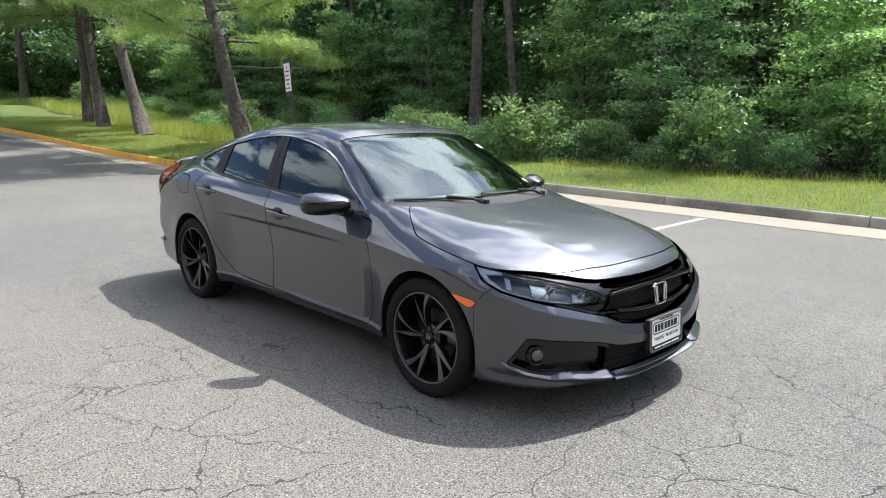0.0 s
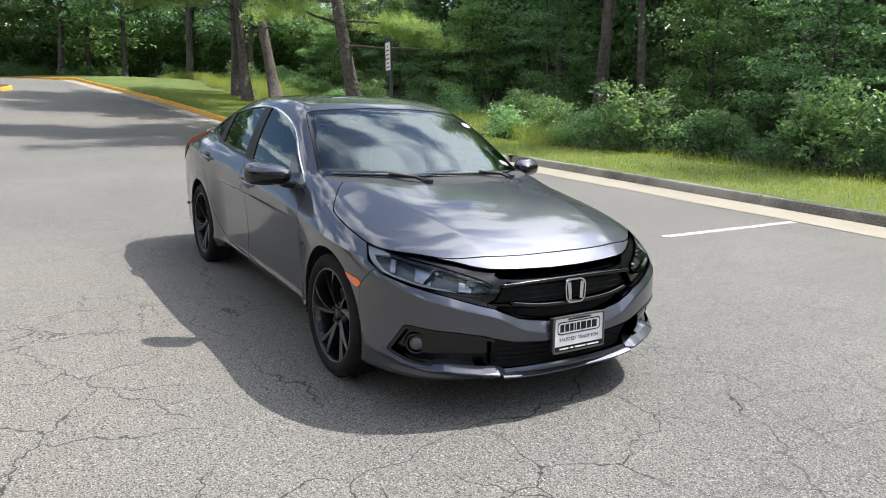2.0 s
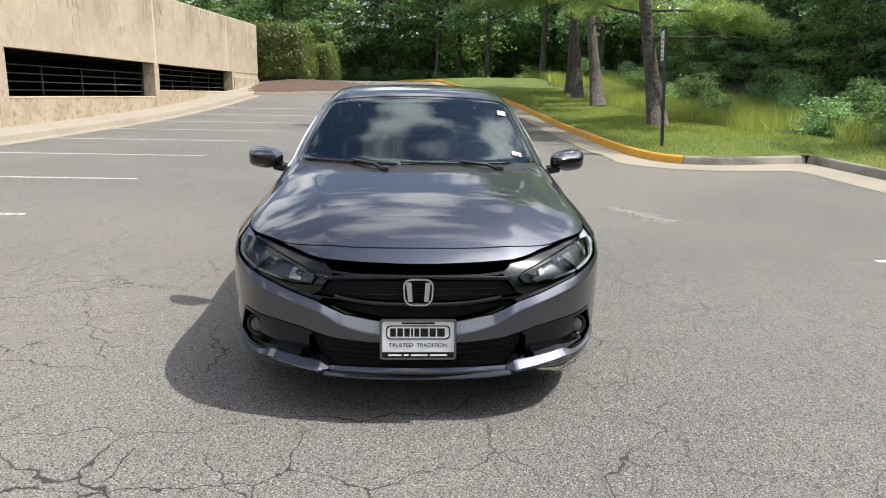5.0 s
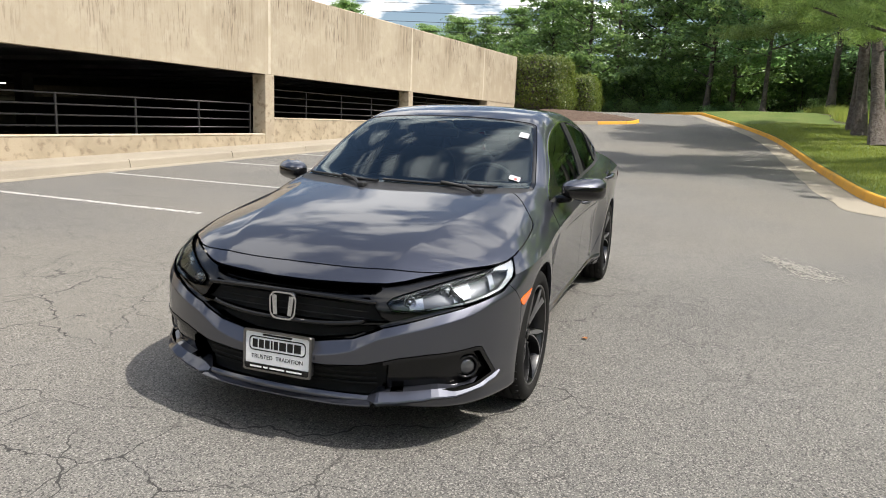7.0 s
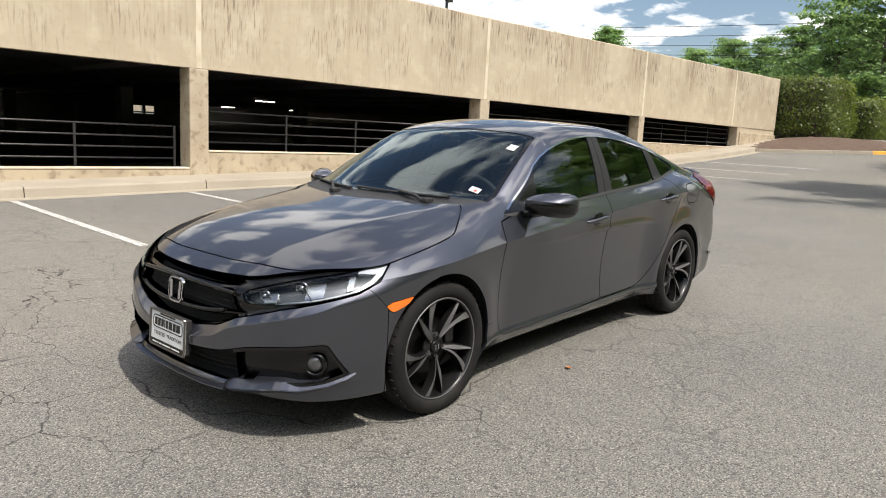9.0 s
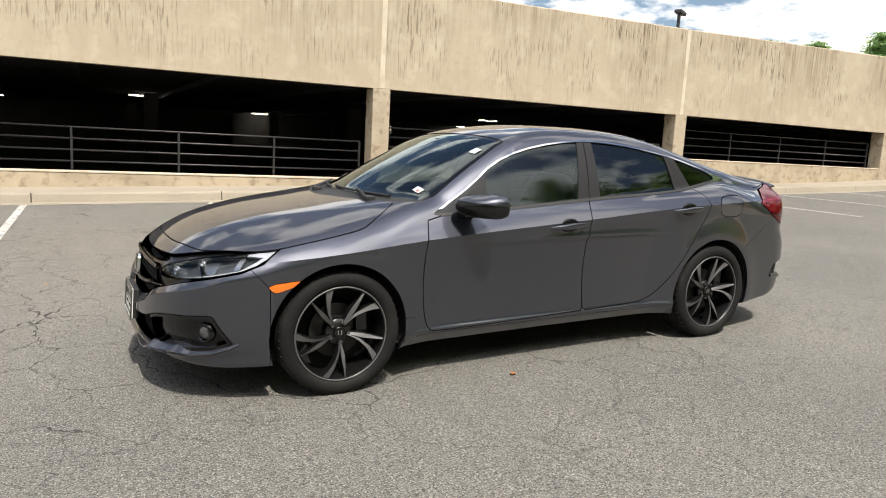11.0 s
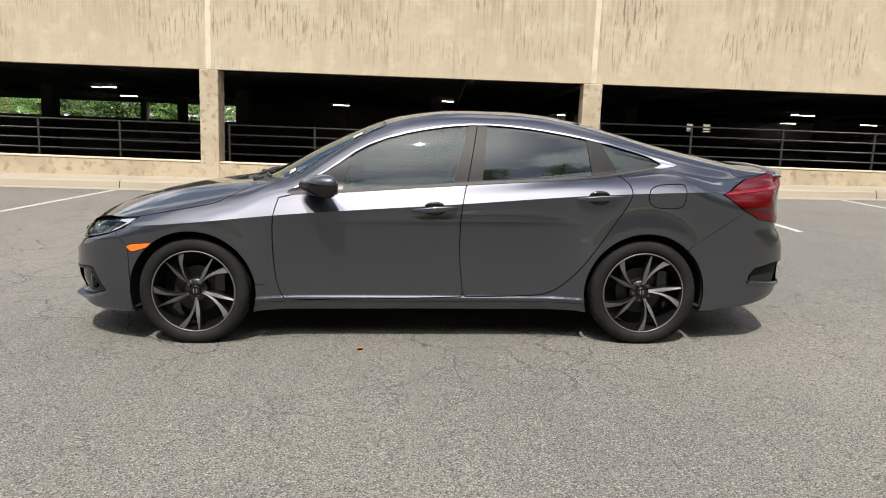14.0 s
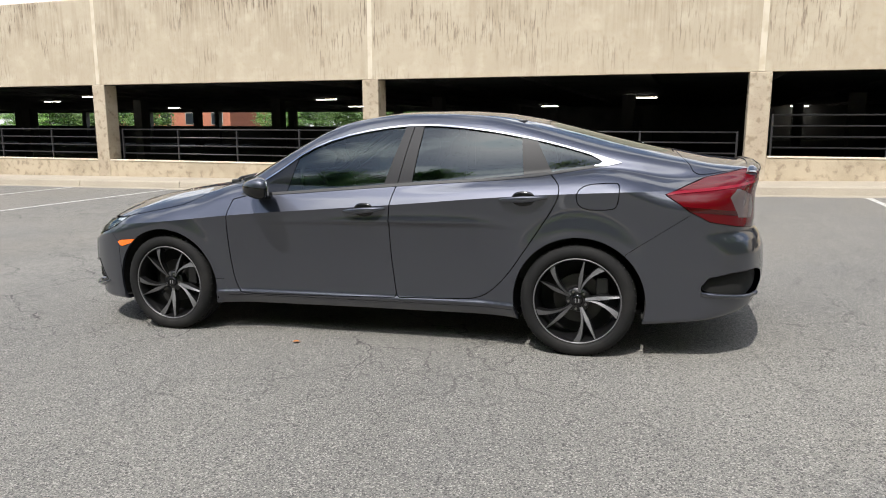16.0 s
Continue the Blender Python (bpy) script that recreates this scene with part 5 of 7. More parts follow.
ORANGE_LENS = material("orange_marker_lens", (0.85, 0.16, 0.01), 0.15, coat=1.0, bump=[(90, 0.15, 0.002)])
RED_LENS = material("red_lens", (0.075, 0.0015, 0.004), 0.15, coat=0.05, spec=0.25, bump=[(60, 0.08, 0.002)])
RED_RIDGE = material("red_lens_ridge", (0.16, 0.004, 0.01), 0.2, coat=0.2)
RED_DARK = material("dark_red_lens", (0.03, 0.001, 0.002), 0.15, coat=0.2)
FOG_LENS = material("fog_lens", (0.12, 0.122, 0.13), 0.12, 0.6)
REVERSE_LENS = material("reversing_lens", (0.16, 0.13, 0.135), 0.12, 0.5)
CLEAR_LENS_BACK = material("lamp_reflector", (0.38, 0.39, 0.41), 0.22, 0.9)
LAMP_BOWL = material("lamp_bowl", (0.11, 0.113, 0.12), 0.3, 0.7)
DAY_LENS = material("day_light_lens", (0.5, 0.51, 0.53), 0.25, 0.2)
PLATE_WHITE = material("plate_white", (0.8, 0.8, 0.8), 0.4, spots=[(9, 4, 0.5, 0.7, (0.64, 0.64, 0.63), 0.4)])
STICKER = material("windscreen_sticker", (0.5, 0.52, 0.55), 0.5)
STICKER_RED = material("sticker_red", (0.5, 0.08, 0.06), 0.5)
WINDSCREEN = glass_material("windscreen_glass", (0.60, 0.68, 0.67), 1.75)
SIDE_GLASS = glass_material("side_glass", (0.2, 0.255, 0.26), 1.55)
REAR_GLASS = glass_material("privacy_glass", (0.13, 0.17, 0.17), 1.58)
LAMP_GLASS = glass_material("lamp_cover", (0.86, 0.88, 0.9), 1.36)

# ---- the car ----
car = tagged(new("car"), "dark grey metallic four-door sedan parked on asphalt", "car")
car.matrix_world = pose(0, 0, 0, 0, 1.45, 0)


def unit(n):
    return n / (np.linalg.norm(n, axis=1)[:, None] + 1e-9)


def over_crease(V):
    """Height over the side crease; well above it where there is none."""
    return np.where((V[:, 1] > 0.6) & (np.abs(V[:, 0]) < 2.0), V[:, 2] - CREASE(V[:, 0]), 1.0)


def panel_mesh(name, V, F, depth, push, mirror):
    """A panel of the skin with turned-in edges, shaded by the form's own normals, split sharply along the side crease."""
    verts, norms, faces, k = [], [], [], 0
    field = over_crease(V)
    sides = [(V, F, 0.0)]
    if (field < -0.01).any() and ((field > 0.01) & (field < 0.5)).any():
        sides = [(*clip(V, F, field), -0.006), (*clip(V, F, -field), 0.006)]
    for V1, F1, shift in sides:
        near = np.abs(over_crease(V1)) < 0.012
        N = unit(form_normal(V1 + np.where(near, shift, 0)[:, None] * np.array([0, 0, 1.0])))
        W = V1 - N * push
        raw = np.concatenate([F1[:, [0, 1]], F1[:, [1, 2]], F1[:, [2, 0]]])
        e = np.sort(raw, 1)
        _, first, count = np.unique(e[:, 0] * np.int64(len(V1)) + e[:, 1], return_index=True, return_counts=True)
        rim = raw[first[count == 1]]
        rim = rim[(V1[rim[:, 0], 1] > 1e-4) | (V1[rim[:, 1], 1] > 1e-4)]
        on = np.abs(over_crease(V1)) < 1e-3
        rim = rim[~(on[rim[:, 0]] & on[rim[:, 1]])]
        n = len(rim)
        verts.append(W)
        norms.append(N)
        faces.append(F1 + k)
        k += len(W)
        if depth and n:
            p, q = rim[:, 0], rim[:, 1]
            out = unit(np.cross(W[q] - W[p], N[p]))
            base_a, base_b = (W[p], W[q]) if depth > 0 else (V1[p], V1[q])
            low_a, low_b = (W[p] - N[p] * depth, W[q] - N[q] * depth) if depth > 0 else (W[p], W[q])
            if depth < 0:
                out = -out
            verts += [base_a, base_b, low_a, low_b]
            norms += [out] * 4
            i = np.arange(n) + k
            quad = np.stack([i, i + 2 * n, i + 3 * n, i + n], 1)
            faces += [quad[:, [0, 1, 2]], quad[:, [0, 2, 3]]]
            k += 4 * n
    V2, N2, F2 = np.concatenate(verts), np.concatenate(norms), np.concatenate(faces)
    if mirror == "right":
        V2, N2, F2 = V2 * (1, -1, 1), N2 * (1, -1, 1), F2[:, ::-1]
    elif mirror == "both":
        F2 = np.concatenate([F2, F2[:, ::-1] + len(V2)])
        V2, N2 = np.concatenate([V2, V2 * (1, -1, 1)]), np.concatenate([N2, N2 * (1, -1, 1)])
    me = mesh_of(name, V2, F2, True)
    me.normals_split_custom_set_from_vertices([tuple(v) for v in N2])
    return me


def fine(piece, rounds=1):
    """The same piece with every triangle split in four, laid on the form again."""
    V, F = piece
    for _ in range(rounds):
        e = np.sort(np.concatenate([F[:, [0, 1]], F[:, [1, 2]], F[:, [2, 0]]]), 1)
        uniq, back = np.unique(e, axis=0, return_inverse=True)
        back = back.reshape(3, -1) + len(V)
        V = np.concatenate([V, (V[uniq[:, 0]] + V[uniq[:, 1]]) / 2])
        p, q, r = back
        F = np.concatenate([np.stack(t, 1) for t in ((F[:, 0], p, r), (p, F[:, 1], q), (r, q, F[:, 2]), (p, q, r))])
    g = form_normal(V)
    d = car_form(V[:, 0], V[:, 1], V[:, 2])
    return V - g * np.clip(d / ((g ** 2).sum(1) + 1e-6), -0.005, 0.005)[:, None], F


def panel(name, piece, mat_, side="both", depth=0.014, push=0.0, parent=None, label=""):
    V, F = piece
    if not len(F):
        return None
    me = panel_mesh(name, V, F, depth, push, side)
    return part(name, me, mat_, parent or car, label)


def pair(name, piece, mat_, depth=0.014, push=0.0, label=""):
    return [panel(name, piece, mat_, s, depth, push, None, label) for s in ("left", "right")]


def cut(piece, field, gap=0.0):
    """Splits a piece into the part inside the field and the rest, with a gap between."""
    V, F = piece
    f = field(V)
    return clip(V, F, f + gap / 2), clip(V, F, gap / 2 - f)


def normal_of(V):
    return unit(form_normal(V))


def rounded(points, rounds=2):
    return smooth_line(points, rounds, closed=True)


ARCH_R = 0.368
V, Q = skin(car_form, (-2.5, -0.0115, 0.1), (2.36, 0.98, 1.47), 0.0115)
skin_all = clip(V, tris(Q), -V[:, 1])
V, F = skin_all
V[:, 1] = np.where(np.abs(V[:, 1]) < 1e-5, 0, V[:, 1])
rest = (V, F)
for cx in (1.35, -1.35):
    V, F = rest
    f = ARCH_R - np.hypot(V[:, 0] - cx * 1.003, V[:, 2] - 0.318)
    rest = clip(V, F, np.where(V[:, 1] > 0.45, f, -1.0))

# side windows: the opening as one outline, then panes, pillars and trim
DLO = rounded([(0.84, 0.893), (0.5, 0.909), (0.157, 0.932), (-0.383, 0.968), (-1.037, 1.002), (-1.36, 1.048), (-1.585, 1.081), (-1.555, 1.092), (-1.30, 1.172), (-1.09, 1.228), (-0.84, 1.277), (-0.6, 1.311), (-0.357, 1.326), (-0.114, 1.309), (0.16, 1.258), (0.366, 1.182), (0.53, 1.066), (0.70, 0.965)], 1)
side_only = lambda V, f: np.maximum(f, (0.42 - normal_of(V)[:, 1]) * 0.08)
opening, rest = cut(rest, lambda V: side_only(V, sdf_polygon(DLO, V[:, 0], V[:, 2])), 0.0)
belt_line = curve([(0.84, 0.893), (0.5, 0.909), (0.157, 0.932), (-0.383, 0.968), (-1.037, 1.002), (-1.36, 1.048), (-1.585, 1.081)])
trim_field = lambda V: np.maximum(-sdf_polygon(DLO, V[:, 0], V[:, 2]) - 0.009 - 0.03 * step_soft(-1.38, -1.55, V[:, 0]), 0.034 * step_soft(-1.5, -1.3, V[:, 0]) - (V[:, 2] - belt_line(V[:, 0])))
trim, opening = cut(opening, trim_field)
pair("window_trim", trim, CHROME, 0.006, -0.004, "bright chrome strip over the side windows")
seal, opening = cut(opening, lambda V: V[:, 2] - belt_line(V[:, 0]) - 0.016)
pair("belt_seal", seal, MATT_BLACK, 0.006, -0.003, "black rubber window seal")
edge_line = lambda x0, z0, x1, z1: (lambda V: (V[:, 0] - x0) - (x1 - x0) * (V[:, 2] - z0) / (z1 - z0))
b_front, b_rear, b_gap = edge_line(-0.18, 0.944, -0.285, 1.304), edge_line(-0.363, 0.972, -0.40, 1.302), edge_line(-0.268, 0.938, -0.34, 1.315)
front_pane, opening = cut(opening, lambda V: np.maximum(-b_front(V), edge_line(0.47, 0.93, 0.42, 1.13)(V)))
c_front, c_rear = edge_line(-1.035, 1.0, -1.01, 1.215), edge_line(-1.20, 1.02, -1.10, 1.21)
rear_pane, opening = cut(opening, lambda V: np.maximum(b_rear(V), -c_front(V)))
quarter_pane, opening = cut(opening, lambda V: c_rear(V))
pair("front_window", front_pane, SIDE_GLASS, 0.004, 0.006, "tinted glass pane")
pair("rear_window", rear_pane, REAR_GLASS, 0.004, 0.006, "dark tinted glass pane")
pair("quarter_window", quarter_pane, REAR_GLASS, 0.004, 0.006, "small dark tinted glass pane")
pillar_a, opening = cut(opening, lambda V: np.maximum(-b_gap(V), V[:, 0] - 0.2), 0.005)
mirror_sail, opening = cut(opening, lambda V: 0.3 - V[:, 0])
pair("mirror_sail", mirror_sail, GLOSS_BLACK, 0.006, 0.002)
PILLAR = material("pillar_black", (0.022, 0.022, 0.024), 0.45, spec=0.15)
pair("pillar_cover", pillar_a, PILLAR, 0.01, 0.0, "gloss black pillar cover")
pillar_b, pillar_c = cut(opening, lambda V: -0.7 - V[:, 0])
pair("pillar_cover", pillar_b, PILLAR, 0.01, 0.0)
pair("pillar_cover", pillar_c, PILLAR, 0.01, 0.0)

# windscreen, rear screen
top_only = lambda V, f: np.maximum(f, (0.3 - normal_of(V)[:, 2]) * 0.1)
SCREEN = [(1.22, -0.3), (1.19, 0.1), (1.14, 0.3), (1.05, 0.52), (0.95, 0.67), (0.86, 0.715), (0.76, 0.71), (0.60, 0.672), (0.4, 0.625), (0.225, 0.578), (0.25, 0.3), (0.27, -0.3)]
screen, rest = cut(rest, lambda V: top_only(V, np.where(V[:, 2] > 0.9, sdf_polygon(SCREEN, V[:, 0], V[:, 1]), 1.0)), 0.004)
cowl, screen = cut(screen, lambda V: 1.045 - 0.42 * V[:, 1] ** 2 - V[:, 0])
panel("cowl", cowl, MATT_BLACK, push=0.004, label="black plastic cowl under the wipers")
frit, screen = cut(screen, lambda V: -sdf_polygon(SCREEN, V[:, 0], V[:, 1]) - 0.022)
panel("windscreen_border", frit, GLOSS_BLACK, push=0.003, depth=0.006)
panel("windscreen", screen, WINDSCREEN, push=0.003, depth=0.004, label="clear windscreen reflecting clouds")
BACKLIGHT = rounded([(-1.10, -0.4), (-1.10, 0.2), (-1.14, 0.42), (-1.24, 0.52), (-1.5, 0.51), (-1.75, 0.455), (-1.86, 0.405), (-1.85, 0.0), (-1.85, -0.4)], 1)
back, rest = cut(rest, lambda V: top_only(V, np.where(V[:, 2] > 1.0, sdf_polygon(BACKLIGHT, V[:, 0], V[:, 1]), 1.0)), 0.006)
frit, back = cut(back, lambda V: -sdf_polygon(BACKLIGHT, V[:, 0], V[:, 1]) - 0.03)
panel("rear_screen_border", frit, GLOSS_BLACK, push=0.003, depth=0.006)
panel("rear_screen", back, REAR_GLASS, push=0.003, depth=0.004, label="dark sloping rear screen")

# nose: hood, black grille band, headlamps, lower intake
HOOD_EDGE = rounded([(2.066, -0.4), (2.066, 0.0), (2.06, 0.24), (2.025, 0.43), (1.975, 0.575), (1.90, 0.662), (1.80, 0.762), (1.68, 0.822), (1.51, 0.832), (1.35, 0.827), (1.22, 0.813), (1.17, 0.79), (1.0, 0.68), (0.96, 0.62), (1.0, 0.4), (1.0, -0.4)], 2)
hood, rest = cut(rest, lambda V: np.where((V[:, 2] > 0.6) & (V[:, 2] < 1.02) & (V[:, 0] > 0.9), np.maximum(sdf_polygon(HOOD_EDGE, V[:, 0], V[:, 1]), (0.12 - normal_of(V)[:, 2]) * 0.1), 1.0), 0.006)
panel("hood", hood, PAINT, depth=0.02)

wrap = lambda V: V[:, 1] * 0.8 + (2.2 - V[:, 0]) * 0.6
ahead = lambda V, f: np.where((V[:, 0] > 1.5), f, 1.0)
BAND = [(-0.2, 0.686), (0.1, 0.687), (0.25, 0.691), (0.40, 0.697), (0.47, 0.706), (0.556, 0.722), (0.73, 0.744), (0.88, 0.757), (0.995, 0.775), (0.965, 0.70), (0.886, 0.658), (0.756, 0.628), (0.572, 0.590), (0.366, 0.535), (0.255, 0.482), (0.123, 0.455), (-0.2, 0.449)]
nose, rest = cut(rest, lambda V: 1.52 - V[:, 0])
nose = fine(nose)
band, nose = cut(nose, lambda V: ahead(V, sdf_polygon(BAND, wrap(V), V[:, 2])), 0.005)
LAMP = [(0.385, 0.632), (0.41, 0.650), (0.45, 0.663), (0.506, 0.678), (0.595, 0.699), (0.69, 0.717), (0.79, 0.731), (0.88, 0.746), (0.985, 0.765), (0.968, 0.722), (0.94, 0.694), (0.886, 0.667), (0.81, 0.648), (0.732, 0.632), (0.642, 0.618), (0.56, 0.608), (0.45, 0.598), (0.40, 0.602)]
band = fine(band)
lamp_face, band = cut(band, lambda V: sdf_polygon(LAMP, wrap(V), V[:, 2]), 0.003)
headlamps = pair("headlight", lamp_face, LAMP_GLASS, 0.005, 0.002, "clear headlight cover")
SLOT = [(-0.3, 0.681), (0.2, 0.684), (0.36, 0.692), (0.375, 0.684), (0.345, 0.668), (0.24, 0.659), (-0.3, 0.655)]
slot, band = cut(band, lambda V: sdf_polygon(SLOT, wrap(V), V[:, 2]))
GRILLE = [(-0.3, 0.634), (0.22, 0.638), (0.322, 0.649), (0.36, 0.573), (0.395, 0.556), (0.33, 0.552), (0.2, 0.540), (-0.3, 0.532)]
grille, band = cut(band, lambda V: sdf_polygon(GRILLE, wrap(V), V[:, 2]))
LOWER_GRILLE = [(-0.3, 0.516), (0.19, 0.522), (0.345, 0.541), (0.36, 0.538), (0.25, 0.490), (0.12, 0.463), (-0.3, 0.457)]
low_slot, band = cut(band, lambda V: sdf_polygon(LOWER_GRILLE, wrap(V), V[:, 2]))
panel("grille_frame", band, GLOSS_BLACK, push=0.013, depth=-1, label="gloss black grille surround")
panel("grille_slot", slot, VOID_BLACK, push=0.06, depth=-1)
panel("grille_mesh", grille, VOID_BLACK, push=0.045, depth=-1, label="black mesh grille")
panel("grille_slot", low_slot, VOID_BLACK, push=0.04, depth=-1)

INTAKE = [(-0.2, 0.366), (0.14, 0.370), (0.28, 0.384), (0.42, 0.422), (0.53, 0.437), (0.64, 0.444), (0.745, 0.452), (0.772, 0.447), (0.80, 0.40), (0.853, 0.318), (0.84, 0.306), (0.75, 0.276), (0.646, 0.270), (0.415, 0.257), (0.33, 0.25), (-0.2, 0.247)]
intake, nose = cut(nose, lambda V: ahead(V, sdf_polygon(INTAKE, wrap(V), V[:, 2])), 0.004)
frame_, intake = cut(intake, lambda V: np.maximum(-sdf_polygon(INTAKE, wrap(V), V[:, 2]) - 0.016, 0.36 - wrap(V)))
pair("fog_light_bezel", frame_, GLOSS_BLACK, 0.01, -0.002, "gloss black edge of the fog light pocket")
pocket, intake = cut(intake, lambda V: 0.375 - wrap(V))
pair("fog_light_pocket", pocket, GLOSS_BLACK, -1, 0.03, "black recess round the fog light")
panel("lower_intake", intake, VOID_BLACK, push=0.06, depth=-1, label="black lower air intake")

# orange side markers, bumper seams
MARKER = rounded([(1.735, 0.603), (1.56, 0.618), (1.545, 0.607), (1.665, 0.566), (1.70, 0.562)], 1)
marker, nose = cut(nose, lambda V: np.where(V[:, 1] > 0.6, sdf_polygon(MARKER, V[:, 0], V[:, 2]), 1.0), 0.003)
pair("side_marker", marker, ORANGE_LENS, 0.006, -0.003, "orange plastic side marker")
seam_front = lambda V: np.where(V[:, 1] > 0.3, 1, 1) * ((1.716 + 0.9 * (V[:, 2] - 0.585) * (V[:, 2] > 0.585)) - V[:, 0])
bumper, nose = cut(nose, lambda V: np.where(V[:, 2] < 0.79, seam_front(V), 1.0), 0.004)
panel("front_bumper", bumper, PAINT, depth=0.016)

# tail: lamps, vents, boot lid, bumper
wrap_r = lambda V: V[:, 1] * 0.7 + (V[:, 0] + 2.3) * 0.7
astern = lambda V, f: np.where(V[:, 0] < -1.7, f, 1.0)
TAIL_LAMP = [(0.945, 0.921), (0.80, 0.962), (0.656, 1.000), (0.447, 1.036), (0.37, 1.04), (0.34, 0.95), (0.40, 0.715), (0.458, 0.722), (0.62, 0.745), (0.775, 0.775), (0.86, 0.83)]
tail_lamp, rest = cut(rest, lambda V: astern(V, np.where(V[:, 2] > 0.68, sdf_polygon(TAIL_LAMP, wrap_r(V), V[:, 2]), 1.0)), 0.004)
CLEAR = [(0.60, 0.945), (0.665, 0.90), (0.60, 0.79), (0.44, 0.775), (0.40, 0.83), (0.45, 0.90)]
clear, tail_lamp = cut(tail_lamp, lambda V: sdf_polygon(CLEAR, wrap_r(V), V[:, 2]), 0.001)
tail_lamps = pair("tail_light", fine(tail_lamp), RED_LENS, 0.012, -0.004, "red tail light lens")
ridge_bar, _ = cut(fine(tail_lamp), lambda V: np.abs(V[:, 2] - 0.925 - 0.10 * (0.9 - wrap_r(V))) - 0.006)
dark_low, _ = cut(fine(tail_lamp), lambda V: np.maximum(np.abs(V[:, 2] - 0.80 - 0.12 * (wrap_r(V) - 0.5)) - 0.012, 0.47 - wrap_r(V)))
for bar, mat_, push_, words in ((ridge_bar, RED_RIDGE, -0.007, "bright raised ridge of the lens"), (dark_low, RED_DARK, -0.0055, "dark red inner lens")):
    for sd, host_ in zip(("left", "right"), tail_lamps):
        if len(bar[1]):
            panel("lens_bar", bar, mat_, sd, 0.004, push_, host_, words)
pair("reversing_light", clear, REVERSE_LENS, 0.012, -0.003, "clear reversing light lens")
VENT = rounded([(0.805, 0.404), (0.752, 0.495), (0.38, 0.508), (0.34, 0.385), (0.53, 0.335), (0.76, 0.385)], 1)
vent, rest = cut(rest, lambda V: astern(V, np.where(V[:, 2] < 0.62, sdf_polygon(VENT, wrap_r(V), V[:, 2]), 1.0)), 0.003)
pair("bumper_vent", vent, MATT_BLACK, -1, 0.035, "black dummy vent in the rear bumper")
BOOT = rounded([(-1.868, -0.4), (-1.868, 0.1), (-1.885, 0.40), (-1.94, 0.62), (-2.0, 0.648), (-2.2, 0.56), (-2.3, 0.50), (-2.6, 0.49), (-2.6, -0.4)], 1)
boot, rest = cut(rest, lambda V: np.where(V[:, 2] > 0.70, sdf_polygon(BOOT, V[:, 0], V[:, 1]), 0.7 - V[:, 2] + 0.005), 0.005)
panel("boot_lid", boot, PAINT, depth=0.016)
seam_rear = lambda V: (V[:, 0] + 1.607) + np.clip((V[:, 2] - 0.594), 0, 1) * (0.335 / 0.22)
rear_bumper, rest = cut(rest, lambda V: np.where(V[:, 2] < 0.86, np.where(V[:, 0] < -1.4, seam_rear(V), 1.0), 1.0), 0.004)
panel("rear_bumper", rear_bumper, PAINT, depth=0.016)

# doors, fuel flap
F_DOOR = rounded([(0.838, 0.905), (0.868, 0.80), (0.882, 0.68), (0.880, 0.5), (0.866, 0.37), (0.838, 0.285), (0.80, 0.262), (0.5, 0.264), (0.1, 0.272), (-0.2, 0.281), (-0.256, 0.283), (-0.244, 0.377), (-0.229, 0.55), (-0.231, 0.75), (-0.245, 0.87), (-0.275, 0.99), (0.2, 0.95)], 1)
R_DOOR = rounded([(-0.275, 0.99), (-0.245, 0.87), (-0.231, 0.75), (-0.229, 0.55), (-0.244, 0.377), (-0.256, 0.283), (-0.3, 0.283), (-0.66, 0.291), (-0.76, 0.303), (-0.84, 0.342), (-0.94, 0.44), (-1.03, 0.565), (-1.155, 0.751), (-1.225, 0.86), (-1.252, 0.93), (-1.235, 0.99), (-1.15, 1.05), (-0.7, 1.02)], 1)
door_f, rest = cut(rest, lambda V: np.where(V[:, 1] > 0.5, sdf_polygon(F_DOOR, V[:, 0], V[:, 2]), 1.0), 0.006)
door_r, rest = cut(rest, lambda V: np.where(V[:, 1] > 0.5, sdf_polygon(R_DOOR, V[:, 0], V[:, 2]), 1.0), 0.006)
doors_front = pair("front_door", door_f, PAINT)
doors_rear = pair("rear_door", door_r, PAINT)
FLAP = rounded([(-1.345, 0.972), (-1.345, 0.842), (-1.53, 0.838), (-1.565, 0.86), (-1.575, 0.975), (-1.545, 0.985)], 2)
flap, rest = cut(rest, lambda V: np.where(V[:, 1] > 0.5, sdf_polygon(FLAP, V[:, 0], V[:, 2]), 1.0), 0.005)
panel("fuel_flap", flap, PAINT, "left")
panel("quarter_skin", flap, PAINT, "right", depth=0.0)
sill, rest = cut(rest, lambda V: np.where((np.abs(V[:, 0]) < 1.06) & (V[:, 1] > 0.5), V[:, 2] - 0.252 - 0.11 * step_soft(0.885, 0.9, np.abs(V[:, 0] - 0.03)) * (V[:, 0] > 0), 1.0), 0.003)
pair("side_sill", sill, PAINT)
roof, rest = cut(rest, lambda V: np.where((V[:, 2] > 1.15), np.maximum(V[:, 1] - 0.575, -0.9 - V[:, 0] - 0.3), 1.0), 0.0)
panel("roof", roof, PAINT, depth=0.0)
fender, rest = cut(rest, lambda V: 0.62 - V[:, 0] + 0.0 * V[:, 1])
fender = joined([fender, nose])
pair("front_fender", fender, PAINT, 0.02)
panel("body_shell", rest, PAINT, depth=0.02)

